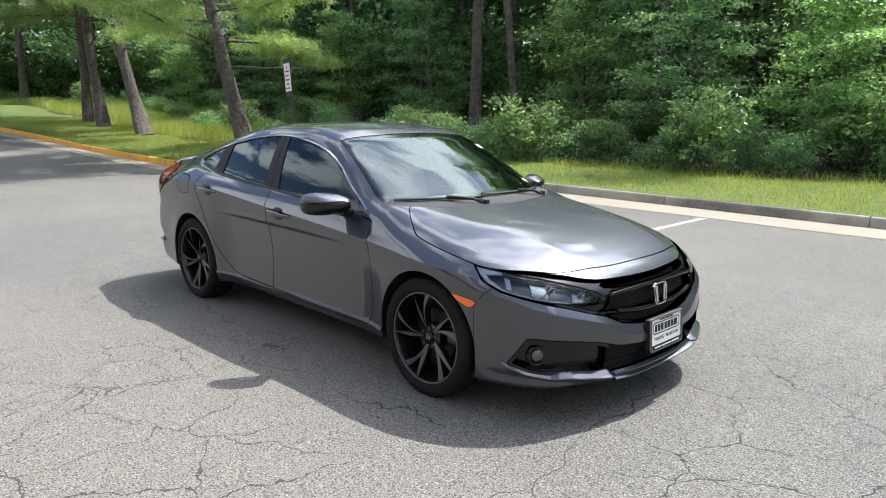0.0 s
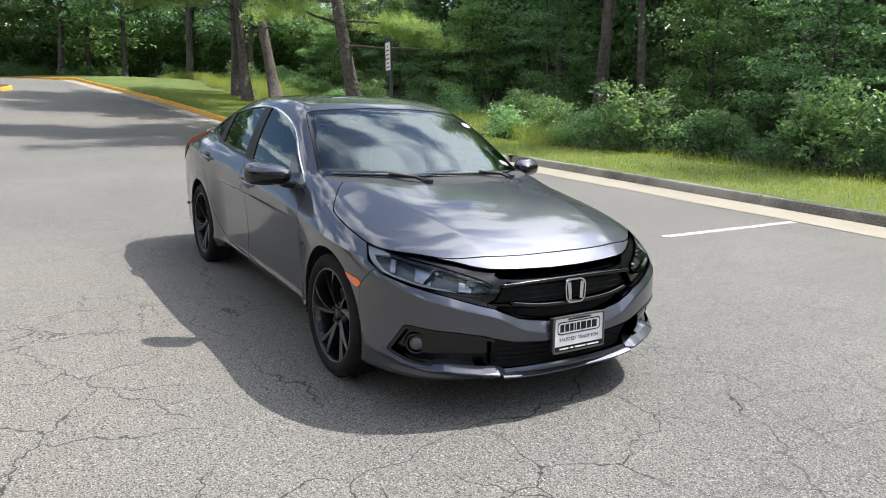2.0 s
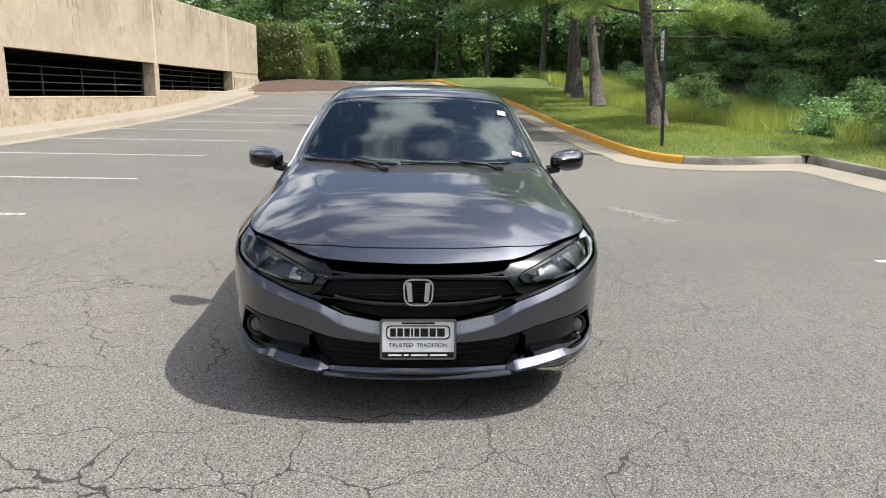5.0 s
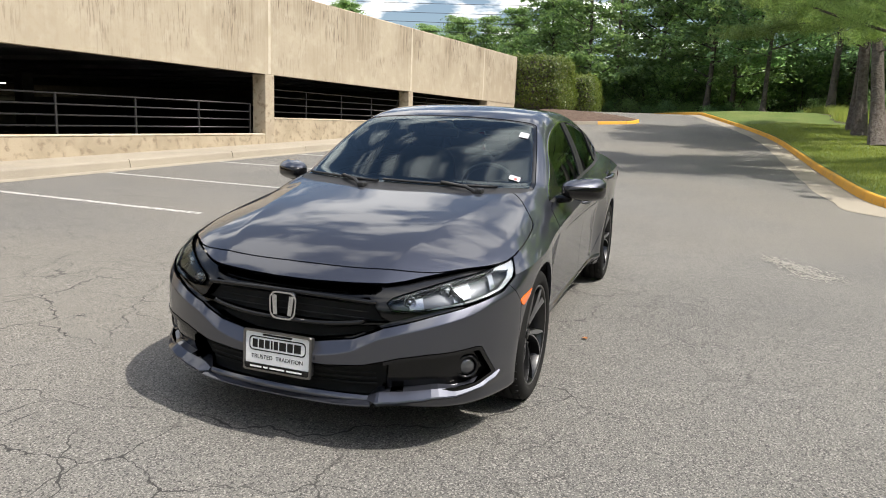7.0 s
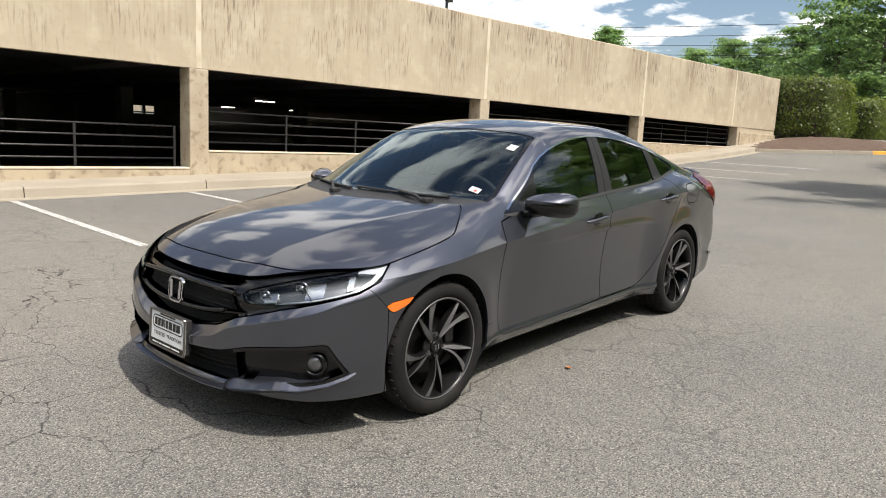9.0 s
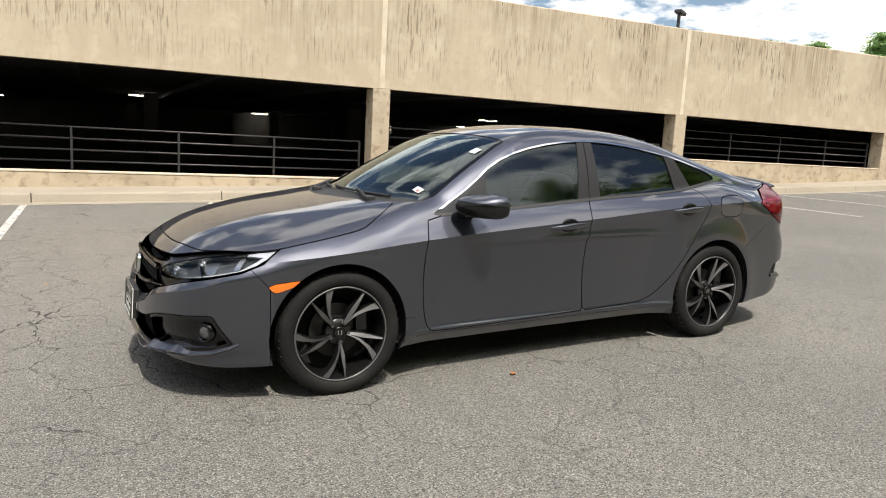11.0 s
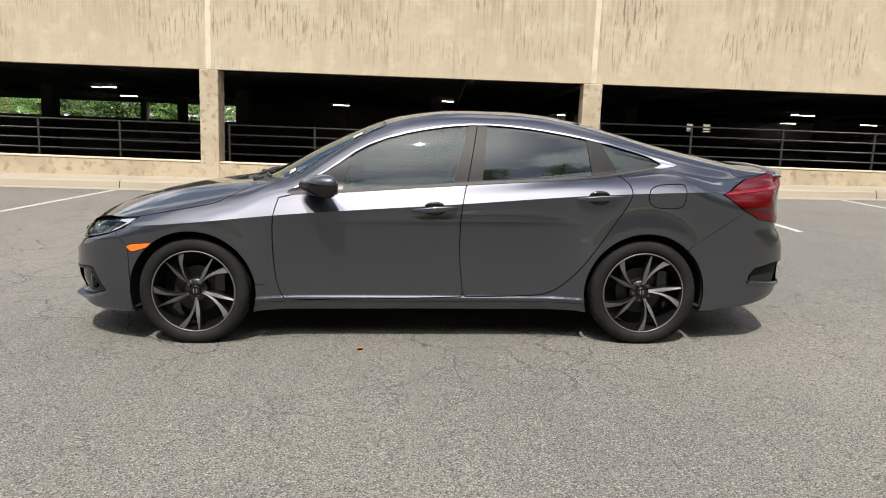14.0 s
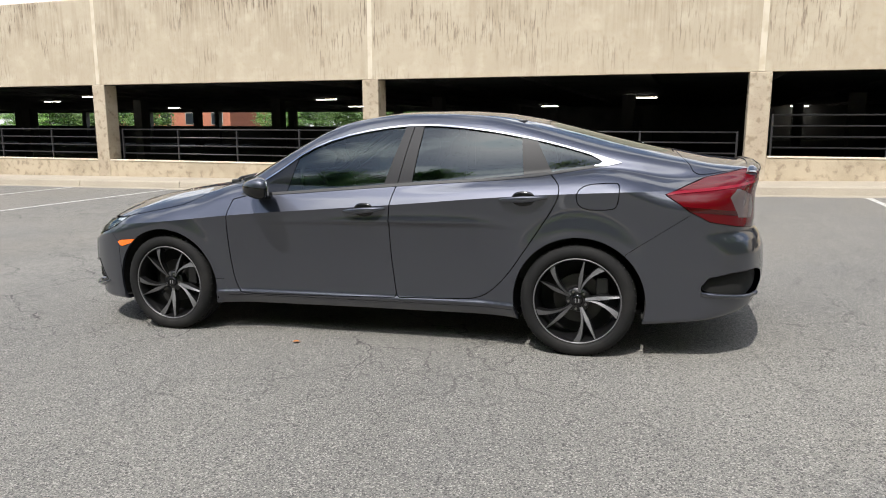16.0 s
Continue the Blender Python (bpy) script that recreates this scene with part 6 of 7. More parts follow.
# dark inner skin behind the gaps, floor and wheel housings
V, F = skin_all
V, F = clip(V, F, V[:, 2] - 0.86)
for cx in (1.35, -1.35):
    V, F = clip(V, F, np.where(V[:, 1] > 0.45, ARCH_R - np.hypot(V[:, 0] - cx, V[:, 2] - 0.318), -1.0))
V, F = clip(V, F, np.where((V[:, 0] > 1.5) & (V[:, 2] > 0.2), 1.0 * (V[:, 0] - 1.5), -1.0))
panel("inner_body", (V, F), VOID_BLACK, push=0.03, depth=0.0)
part("floor_pan", box(-2.1, -0.62, 0.19, 2.0, 0.62, 0.235, 0.02), VOID_BLACK, car)
part("radiator_block", box(1.86, -0.46, 0.22, 2.0, 0.46, 0.58, 0.03), VOID_BLACK, car)
for cx in (1.35, -1.35):
    for s in (1, -1):
        a = np.linspace(-0.25, np.pi + 0.25, 26)
        ring = np.stack([cx * 1.003 + 0.378 * np.cos(a), a * 0, 0.318 + 0.378 * np.sin(a)], 1)
        V = np.concatenate([ring + (0, s * 0.52, 0), ring + (0, s * 0.865, 0)])
        n = len(a)
        F = np.array([[i, i + 1, n + i + 1, n + i] for i in range(n - 1)])
        cap = np.array([[0, i, i + 1, i + 1] for i in range(1, n - 1)])
        part("wheel_housing", (V, np.concatenate([F, cap])), VOID_BLACK, car)


# ---- wheels ----
def lathe(profile, n=64):
    """Turns (radius, depth) rows about the y axis."""
    P = np.array(profile)
    a = np.linspace(0, 2 * np.pi, n, endpoint=False)
    V = np.stack([P[None, :, 0] * np.cos(a)[:, None], np.broadcast_to(P[None, :, 1], (n, len(P))), P[None, :, 0] * np.sin(a)[:, None]], -1).reshape(-1, 3)
    k = len(P)
    i, j = np.meshgrid(np.arange(n), np.arange(k - 1), indexing="ij")
    p = (i * k + j).ravel()
    q = (((i + 1) % n) * k + j).ravel()
    return V, np.stack([p, p + 1, q + 1, q], 1)


def spoke_geo(r0, r1, widths, swirl, y0, y1, thick, skew=0.0, n=13):
    """A spoke from hub to rim; widths at even steps outwards, bent sideways by swirl radians, its rim end skewed."""
    rows = []
    for t in np.linspace(0, 1, n):
        r = r0 + (r1 - r0) * t
        a = swirl * t ** 1.15
        w = float(np.interp(t, np.linspace(0, 1, len(widths)), widths))
        y = y0 + (y1 - y0) * math.sin(t * math.pi / 2)
        c, s = math.cos(a), math.sin(a)
        for k, d in ((-1, 0), (1, 0), (1.25, -thick), (-1.25, -thick)):
            off = k * w / 2 + skew * t ** 4
            lean = 0.004 * k * (d == 0)
            rows.append((r * c - off * s, y + d + lean, r * s + off * c))
    V = np.array(rows)
    F = []
    for i in range(n - 1):
        for j in range(4):
            F.append([i * 4 + j, i * 4 + (j + 1) % 4, (i + 1) * 4 + (j + 1) % 4, (i + 1) * 4 + j])
    F += [[3, 2, 1, 0], [(n - 1) * 4 + k for k in range(4)]]
    return V, np.array(F)


def face_plate(geo, lift):
    """A thin plate that lies on a spoke's face, a little narrower than it."""
    V, F = geo
    n = len(V) // 4
    A, B = V[0::4], V[1::4]
    m = (A + B) / 2
    up = np.array([0, lift, 0])
    a, b = m + (A - m) * 0.86 + up, m + (B - m) * 0.86 + up
    c, d = m + (A - m) * 0.86 - up, m + (B - m) * 0.86 - up
    W = np.stack([a, b, d, c], 1).reshape(-1, 3)
    return W, F


def make_wheel(turn):
    """A wheel in the xz plane, its outer face towards +y; parts under the tyre's own empty."""
    root = new("wheel")
    root.parent = car
    R = 0.3235
    tyre = [(0.243, 0.085), (0.25, 0.098), (0.268, 0.108), (0.288, 0.108), (0.306, 0.101), (0.317, 0.089), (R, 0.07), (R + 0.001, 0.052), (R - 0.007, 0.05), (R - 0.007, 0.044), (R + 0.001, 0.042), (R + 0.002, 0.01), (R - 0.007, 0.008), (R - 0.007, 0.0), (R + 0.002, -0.002), (R + 0.001, -0.04), (R - 0.007, -0.042), (R - 0.007, -0.05), (R, -0.052), (0.316, -0.09), (0.29, -0.11), (0.25, -0.105), (0.243, -0.09)]
    part("tyre", lathe(tyre, 96), RUBBER, root, "black rubber tyre with low sidewall", smooth=True)
    for k in range(48):
        a = k * 2 * math.pi / 48
        sipe = box(-0.0022, 0.055, R - 0.004, 0.0022, 0.088, R + 0.0018)
        part("tread_groove", sipe, VOID_BLACK, root).matrix_basis = Matrix.Rotation(a, 4, "Y")
    barrel = [(0.247, 0.094), (0.243, 0.098), (0.238, 0.094), (0.235, 0.085), (0.226, 0.06), (0.222, 0.0), (0.222, -0.1)]
    rim = part("rim", lathe(barrel, 72), RIM_BLACK, root, "dark alloy wheel rim", smooth=True)
    part("flange", lathe([(0.2485, 0.0935), (0.2462, 0.0985), (0.2425, 0.0995), (0.2395, 0.097)], 72), RIM_FACE, rim, "thin machined rim edge", smooth=True)
    for k in range(5):
        for a, sw, widths, skew in ((0.0, 0.03, (0.012, 0.017, 0.026, 0.021, 0.013, 0.009), 0.0), (0.10, 0.42, (0.012, 0.013, 0.015, 0.019, 0.030, 0.042), -0.008)):
            g = spoke_geo(0.045, 0.236, widths, sw, 0.056, 0.088, 0.036, skew)
            ang = -(a + k * 2 * math.pi / 5) + turn
            sp = part("spoke", g, RIM_BLACK, rim)
            sp.matrix_basis = Matrix.Rotation(ang, 4, "Y")
            fp = part("spoke_face", face_plate(g, 0.0022), RIM_FACE, rim)
            fp.matrix_basis = Matrix.Rotation(ang, 4, "Y")
    part("hub", lathe([(0.0, 0.05), (0.066, 0.05), (0.072, 0.04), (0.074, 0.0)], 40), RIM_BLACK, rim, smooth=True)
    part("hub_cap", lathe([(0.0, 0.066), (0.024, 0.066), (0.030, 0.063), (0.032, 0.05)], 32), GLOSS_BLACK, rim, "black hub cap with a plain chrome mark", smooth=True)
    em = box(-0.011, 0.066, -0.012, -0.006, 0.068, 0.012)
    box(0.006, 0.066, -0.012, 0.011, 0.068, 0.012, bm=em)
    part("hub_mark", em, CHROME, rim)
    for k in range(5):
        a = k * 2 * math.pi / 5 + 0.3 + turn
        V, Fq, c = tube([(0.052 * math.cos(a), 0.045, 0.052 * math.sin(a)), (0.052 * math.cos(a), 0.064, 0.052 * math.sin(a))], 0.0075, 6)
        part("wheel_nut", (V, np.concatenate([Fq, c])), BRAKE_STEEL, rim)
    part("brake_disc", lathe([(0.0, 0.005), (0.07, 0.012), (0.075, 0.0), (0.142, 0.0), (0.142, -0.02), (0.0, -0.02)], 48), DISC_STEEL, root, "dark steel brake disc", smooth=False)
    part("brake_caliper", box(-0.17, -0.03, -0.02, -0.10, 0.03, 0.13, 0.012), RIM_BLACK, root)
    part("wheel_back", lathe([(0.0, -0.06), (0.222, -0.06)], 40), VOID_BLACK, root)
    return root


for cx, s, turn in ((1.35, 1, 0.44), (-1.35, 1, 0.80), (1.35, -1, 0.1), (-1.35, -1, 0.5)):
    w = make_wheel(turn)
    w.matrix_basis = pose(cx, s * 0.782, 0.3195, 0, 0, 0 if s > 0 else 180)


# ---- lamps inside the headlights ----
def on_skin(x, y, z):
    """Moves a point on to the car's skin along its normal; gives point and normal."""
    P = np.array([[x, y, z]], float)
    for _ in range(6):
        g = form_normal(P)
        d = car_form(P[:, 0], P[:, 1], P[:, 2])
        P = P - g * (d / ((g ** 2).sum(1) + 1e-6))[:, None]
    return P[0], normal_of(P)[0]


lamp_small = fine(lamp_face)
V, F = lamp_face
for s, host in zip(("left", "right"), headlamps):
    sg = 1 if s == "left" else -1
    me = panel_mesh("lamp_bowl", V, F, -1, 0.045, s)
    part("lamp_bowl", me, LAMP_BOWL, host, "dark headlight inside")
    # white daytime strip along the lower edge, widening up the outer end
    strip, inner = cut(lamp_small, lambda P: np.maximum(-sdf_polygon(LAMP, wrap(P), P[:, 2]) - 0.009 - 0.016 * step_soft(0.86, 0.95, wrap(P)), np.maximum(0.50 - wrap(P), P[:, 2] - 0.612 - 0.26 * (wrap(P) - 0.55) - 0.2 * step_soft(0.84, 0.93, wrap(P)))))
    if len(strip[1]):
        part("day_light_strip", panel_mesh("day_light_strip", strip[0], strip[1], 0.012, 0.008, s), DAY_LENS, host, "white daytime light strip")
    # dark bezel under the brow and stepped reflector panels
    brow, inner = cut(inner, lambda P: -sdf_polygon(LAMP, wrap(P), P[:, 2]) - 0.008)
    if len(brow[1]):
        part("lamp_brow", panel_mesh("lamp_brow", brow[0], brow[1], 0.01, 0.006, s), GLOSS_BLACK, host)
    for w0, w1, push_ in ((0.47, 0.53, 0.036), (0.66, 0.74, 0.030), (0.835, 0.86, 0.022)):
        fin, _ = cut(inner, lambda P: np.maximum(np.maximum(w0 - wrap(P), wrap(P) - w1), 0.605 + 0.2 * (wrap(P) - 0.5) - P[:, 2]))
        if len(fin[1]):
            part("reflector", panel_mesh("reflector", fin[0], fin[1], 0.012, push_, s), CLEAR_LENS_BACK, host)
    for x, y, z, r in ((1.985, 0.635, 0.668, 0.026), (2.09, 0.515, 0.634, 0.022)):
        bowl = lathe([(r * 0.35, -0.035), (r * 0.7, -0.022), (r, 0.0), (r * 1.12, 0.002), (r * 1.15, -0.01)], 28)
        p, n = on_skin(x, y, z)
        p = p - n * 0.028
        o = part("projector_ring", bowl, CLEAR_LENS_BACK, host, smooth=True)
        o.matrix_basis = pose(p[0], sg * p[1], p[2], 0, 0, -90 + sg * 18)
        ball = lathe([(0.0, 0.012), (r * 0.35, 0.009), (r * 0.6, -0.002), (r * 0.66, -0.02)], 24)
        o = part("projector_lens", ball, CLEAR_LENS_BACK, host, smooth=True)
        o.matrix_basis = pose(p[0], sg * p[1], p[2], 0, 0, -90 + sg * 18)
    p, n = on_skin(2.01, 0.735, 0.362)
    fog = part("fog_light", lathe([(0.0, 0.006), (0.022, 0.004), (0.034, -0.004), (0.038, -0.02)], 28), FOG_LENS, car, "round clear fog light", smooth=True)
    fog.matrix_basis = pose(p[0] - 0.022, sg * (p[1] - 0.012), p[2], 0, 0, -90 + sg * 32)
    ring = part("fog_light_ring", lathe([(0.038, -0.02), (0.042, 0.004), (0.048, 0.004), (0.056, -0.02)], 28), GLOSS_BLACK, fog, smooth=True)

# front lip: a thin blade along the lower edge, stepping up into the corner fangs
def blade(path, prof, sizes=None):
    P = np.asarray(path, float)
    rows = []
    sizes = np.ones(len(P)) if sizes is None else sizes
    for (x, y, z), k in zip(P, sizes):
        p, n = on_skin(x, abs(y), z)
        h = np.array([n[0], math.copysign(n[1], y), 0.0])
        h /= np.linalg.norm(h)
        for a, b in prof:
            rows.append((p[0] + h[0] * a * k, y + h[1] * a * k, p[2] + b * k))
    k = len(prof)
    V = np.array(rows)
    F = [[i * k + j, (i + 1) * k + j, (i + 1) * k + (j + 1) % k, i * k + (j + 1) % k] for i in range(len(P) - 1) for j in range(k)]
    F += [[0, j, j + 1, j + 1] for j in range(1, k - 1)] + [[(len(P) - 1) * k, (len(P) - 1) * k + j + 1, (len(P) - 1) * k + j, (len(P) - 1) * k + j] for j in range(1, k - 1)]
    return V, np.array(F)


BLADE_PROFILE = [(-0.03, -0.016), (0.022, -0.014), (0.032, -0.006), (0.031, -0.001), (0.012, 0.008), (-0.03, 0.014)]
part("front_lip", blade([(2.2, y, 0.225) for y in np.linspace(-0.40, 0.40, 33)], BLADE_PROFILE), PAINT, car, "grey lip under the front bumper")
for s in (1, -1):
    path = [(2.19, s * 0.385, 0.236), (2.17, s * 0.43, 0.240), (2.155, s * 0.50, 0.250), (2.11, s * 0.60, 0.258), (2.03, s * 0.70, 0.268), (1.95, s * 0.78, 0.282), (1.89, s * 0.82, 0.300), (1.855, s * 0.836, 0.316)]
    path = np.stack([np.interp(np.linspace(0, 7, 29), range(8), np.array(path)[:, k]) for k in range(3)], 1)
    fang = [(-0.03, -0.034), (0.016, -0.030), (0.038, -0.012), (0.036, -0.007), (0.004, 0.016), (-0.03, 0.026)]
    grow = np.interp(np.linspace(0, 1, 29), [0, 0.12, 0.55, 1], [0.35, 1.25, 0.95, 0.25])
    part("lip_corner", blade(path if s > 0 else path[::-1], fang, grow if s > 0 else grow[::-1]), PAINT, car, "sharp-edged corner of the front lip")

# grille details
for z, y1, zc in ((0.648, 0.40, 0.014), (0.527, 0.36, 0.012)):
    ys_ = np.linspace(-y1, y1, 41)
    pts = np.array([on_skin(2.19, abs(y), z + (0.03 * (abs(y) / y1) ** 3 if z < 0.6 else 0.008 * (abs(y) / y1) ** 2))[0] for y in ys_])
    pts[:, 1] = ys_
    V, Fq, c = tube(pts + (0.003, 0, 0), 0.010, 10)
    V = pts.repeat(10, 0) + (V - pts.repeat(10, 0)) * (0.8, 1, 1.0)
    part("grille_bar", (V, np.concatenate([Fq, c])), GLOSS_BLACK, car, "gloss black grille bar", smooth=True)
for k in range(3):
    z = 0.556 + k * 0.028
    ys_ = np.linspace(-0.36, 0.36, 25)
    pts = np.array([on_skin(2.19, abs(y), z)[0] for y in ys_])
    pts[:, 1] = ys_
    V, Fq, c = tube(pts - (0.036, 0, 0), 0.0035, 6)
    part("grille_slat", (V, np.concatenate([Fq, c])), VOID_BLACK, car)
for k in range(3):
    z = 0.275 + k * 0.03
    ys_ = np.linspace(-0.4, 0.4, 25)
    pts = np.array([on_skin(2.22, abs(y), z)[0] for y in ys_])
    pts[:, 1] = ys_
    V, Fq, c = tube(pts - (0.05, 0, 0), 0.004, 6)
    part("intake_slat", (V, np.concatenate([Fq, c])), VOID_BLACK, car)


def ring_plate(w, h, t, depth, taper=0.0, corner=0.3):
    """A flat ring with rounded corners, w by h, in the yz plane, its face towards +x."""
    r = corner * min(w, h)
    loop = []
    for sy, sz, a0 in ((1, 1, 0), (-1, 1, 90), (-1, -1, 180), (1, -1, 270)):
        for k in range(7):
            a = math.radians(a0 + 15 * k)
            y, z = sy * (w / 2 - r) + r * math.cos(a), sz * (h / 2 - r) + r * math.sin(a)
            loop.append((y * (1 + taper * z / (h / 2)), z))
    outer = np.array(loop)
    inner_ = outer * ((w / 2 - t) / (w / 2), (h / 2 - t) / (h / 2))
    k = len(outer)
    V = np.concatenate([np.c_[np.zeros(k) + d, c] for d, c in ((0, outer), (depth, outer * 0.985), (depth, inner_ * 1.015), (0, inner_))])
    F = [[q * k + i, q * k + (i + 1) % k, (q + 1) * k + (i + 1) % k, (q + 1) * k + i] for q in range(3) for i in range(k)]
    return V, np.array(F)


p, n = on_skin(2.2, 0.0, 0.583)
badge = part("badge", ring_plate(0.128, 0.118, 0.0085, 0.012, 0.06), CHROME, car, "chrome ring badge on the grille", smooth=False)
badge.matrix_basis = pose(p[0] + 0.002, 0, 0.583, 0, -6, 0)
for s in (1, -1):
    V = np.array([(0.012, s * 0.024, -0.040), (0.012, s * 0.043, -0.040), (0.012, s * 0.052, 0.042), (0.012, s * 0.030, 0.042)])
    V = np.concatenate([V, V - (0.01, 0, 0)])
    F = np.array([[0, 1, 2, 3], [7, 6, 5, 4], [0, 4, 5, 1], [1, 5, 6, 2], [2, 6, 7, 3], [3, 7, 4, 0]])
    part("badge_bar", (V, F), CHROME, badge)

# dealer plate in a grey frame
plate = part("licence_plate", box(-0.006, -0.155, -0.08, 0.0, 0.155, 0.08, 0.002), PLATE_WHITE, car, "white dealer plate with black print in a grey frame")
plate.matrix_basis = pose(2.262, 0, 0.392, 0, -4, 0)
part("plate_frame", ring_plate(0.325, 0.178, 0.011, 0.007, 0.0, 0.07), BRAKE_STEEL, plate, "grey plate frame")
part("plate_backing", box(-0.035, -0.155, -0.08, -0.007, 0.155, 0.08, 0.004), MATT_BLACK, plate)
part("outline_mark", ring_plate(0.27, 0.062, 0.005, 0.0012, 0.0, 0.3), GLOSS_BLACK, plate).location = (0.0005, 0, 0.030)
for k, (a, b) in enumerate(((-0.118, -0.094), (-0.088, -0.064), (-0.058, -0.036), (-0.030, -0.022), (-0.016, 0.004), (0.010, 0.042), (0.048, 0.074), (0.080, 0.112))):
    part("print_bar", box(0.0004, a, 0.012, 0.0012, b, 0.048), GLOSS_BLACK, plate)
part("lower_strip", box(0.0006, -0.152, -0.080, 0.0066, 0.152, -0.055, 0.001), GLOSS_BLACK, plate, "black strip with small pale print")
for a, b in ((-0.125, -0.070), (-0.060, -0.040), (-0.030, 0.040), (0.050, 0.122)):
    part("print_bar", box(0.0067, a, -0.071, 0.0073, b, -0.064), PLATE_WHITE, plate)
part("print_bar", box(0.0004, -0.07, 0.066, 0.0012, 0.07, 0.074), GLOSS_BLACK, plate)


def lettering(text, size, name, mat_, parent, m):
    cu = bpy.data.curves.new(name, "FONT")
    cu.body, cu.size, cu.align_x, cu.align_y, cu.extrude = text, size, "CENTER", "CENTER", 0.0004
    tmp = new("lettering_source", cu)
    me = bpy.data.meshes.new_from_object(tmp.evaluated_get(bpy.context.evaluated_depsgraph_get()))
    bpy.data.objects.remove(tmp)
    me.name = name
    me.materials.clear()
    me.materials.append(mat_)
    ob = new(name, me)
    ob.parent = parent
    ob.matrix_basis = m
    return ob


lettering("TRUSTED  TRADITION", 0.0245, "lettering", GLOSS_BLACK, plate, pose(0.0008, 0, -0.026, 90, 0, 90))

# bright lower fins of the rear bumper vents
for s_ in (1, -1):
    pts = np.array([on_skin(-2.0 - 0.30 * t, 0.80 - 0.22 * t * t, 0.385 - 0.03 * t)[0] for t in np.linspace(0, 1, 9)])
    pts = pts * (1, s_, 1)
    V, Fq, c = tube(pts, 0.013, 8)
    part("vent_fin", (V, np.concatenate([Fq, c])), PAINT, car, smooth=True)

# ---- mirrors, handles, wipers ----
def egg(w, d, h, power=2.6, n=28, m=16):
    """A rounded box-like body."""
    u = np.linspace(0, 2 * np.pi, n, endpoint=False)
    v = np.linspace(-np.pi / 2, np.pi / 2, m)
    f = lambda c: np.sign(c) * np.abs(c) ** (2 / power)
    X = np.outer(f(np.cos(v)), f(np.cos(u))) * w / 2
    Yy = np.outer(f(np.cos(v)), f(np.sin(u))) * d / 2
    Z = np.outer(f(np.sin(v)), np.ones(n)) * h / 2
    V = np.stack([X, Yy, Z], -1).reshape(-1, 3)
    i, j = np.meshgrid(np.arange(m - 1), np.arange(n), indexing="ij")
    a, b = i * n + j, i * n + (j + 1) % n
    return V, np.stack([a, b, b + n, a + n], -1).reshape(-1, 4)


for s in (1, -1):
    V, F = egg(0.175, 0.235, 0.135, 3.6)
    taper = 1 - 0.5 * np.clip((V[:, 0] + 0.03) / 0.115, 0, 1) ** 1.5
    V[:, 2] = V[:, 2] * taper * (1 - 0.25 * np.clip(-V[:, 1] / 0.117, 0, 1))
    V[:, 1] = V[:, 1] * (1 - 0.25 * np.clip(V[:, 0] / 0.1, 0, 1))
    V[:, 0] = V[:, 0] - 0.06 * np.clip(V[:, 1] / 0.117, -1, 1)
    V = V * (1, s, 1)
    if s < 0:
        F = F[:, ::-1]
    Ft = tris(F)
    up, low = clip(V, Ft, -V[:, 2] + 0.018 + 0.10 * V[:, 0]), clip(V, Ft, V[:, 2] - 0.018 - 0.10 * V[:, 0])
    mir = part("door_mirror", up, PAINT, car, "grey mirror cap over a black mirror body", smooth=True)
    mir.matrix_basis = pose(0.60, s * 0.955, 0.962)
    part("mirror_body", low, GLOSS_BLACK, mir, smooth=True)
    V, F = egg(0.010, 0.18, 0.09, 4)
    g = part("mirror_glass", (V, F), MIRROR_GLASS, mir, "mirror glass", smooth=True)
    g.matrix_basis = pose(-0.086, 0, -0.004, 0, 3, s * 27)
    arm = box(-0.05, -0.08, -0.026, 0.05, 0.08, 0.02, 0.015)
    a = part("mirror_arm", arm, GLOSS_BLACK, mir)
    a.matrix_basis = pose(0.015, -s * 0.135, -0.055, s * 10, 0, 0)

for hosts, x, z, lift in ((doors_front, -0.079, 0.824, 0.07), (doors_rear, -1.052, 0.899, 0.05)):
    for s, host in zip((1, -1), hosts):
        p, n = on_skin(x, 0.85, z)
        tilt = math.degrees(math.atan2(-n[2], n[1]))
        V, F = egg(0.285, 0.03, 0.036, 3)
        V[:, 2] *= 1 - 0.35 * np.abs(V[:, 0] / 0.142)
        V[:, 1] -= 0.035 * (np.abs(V[:, 0]) / 0.142) ** 3
        hd = part("door_handle", (V, F), PAINT, host, "body-coloured pull handle", smooth=True)
        hd.matrix_basis = pose(x, s * (p[1] + 0.028), z, 0, math.degrees(lift), 0) @ (Matrix.Identity(4) if s > 0 else Matrix.Rotation(math.pi, 4, "X"))
        V, F = egg(0.135, 0.028, 0.085, 2.2)
        cup = part("handle_cup", (V, F), GLOSS_BLACK, host, smooth=True)
        cup.matrix_basis = pose(x, s * (p[1] - 0.004), z, s * -tilt * 0.6, 0, 0)

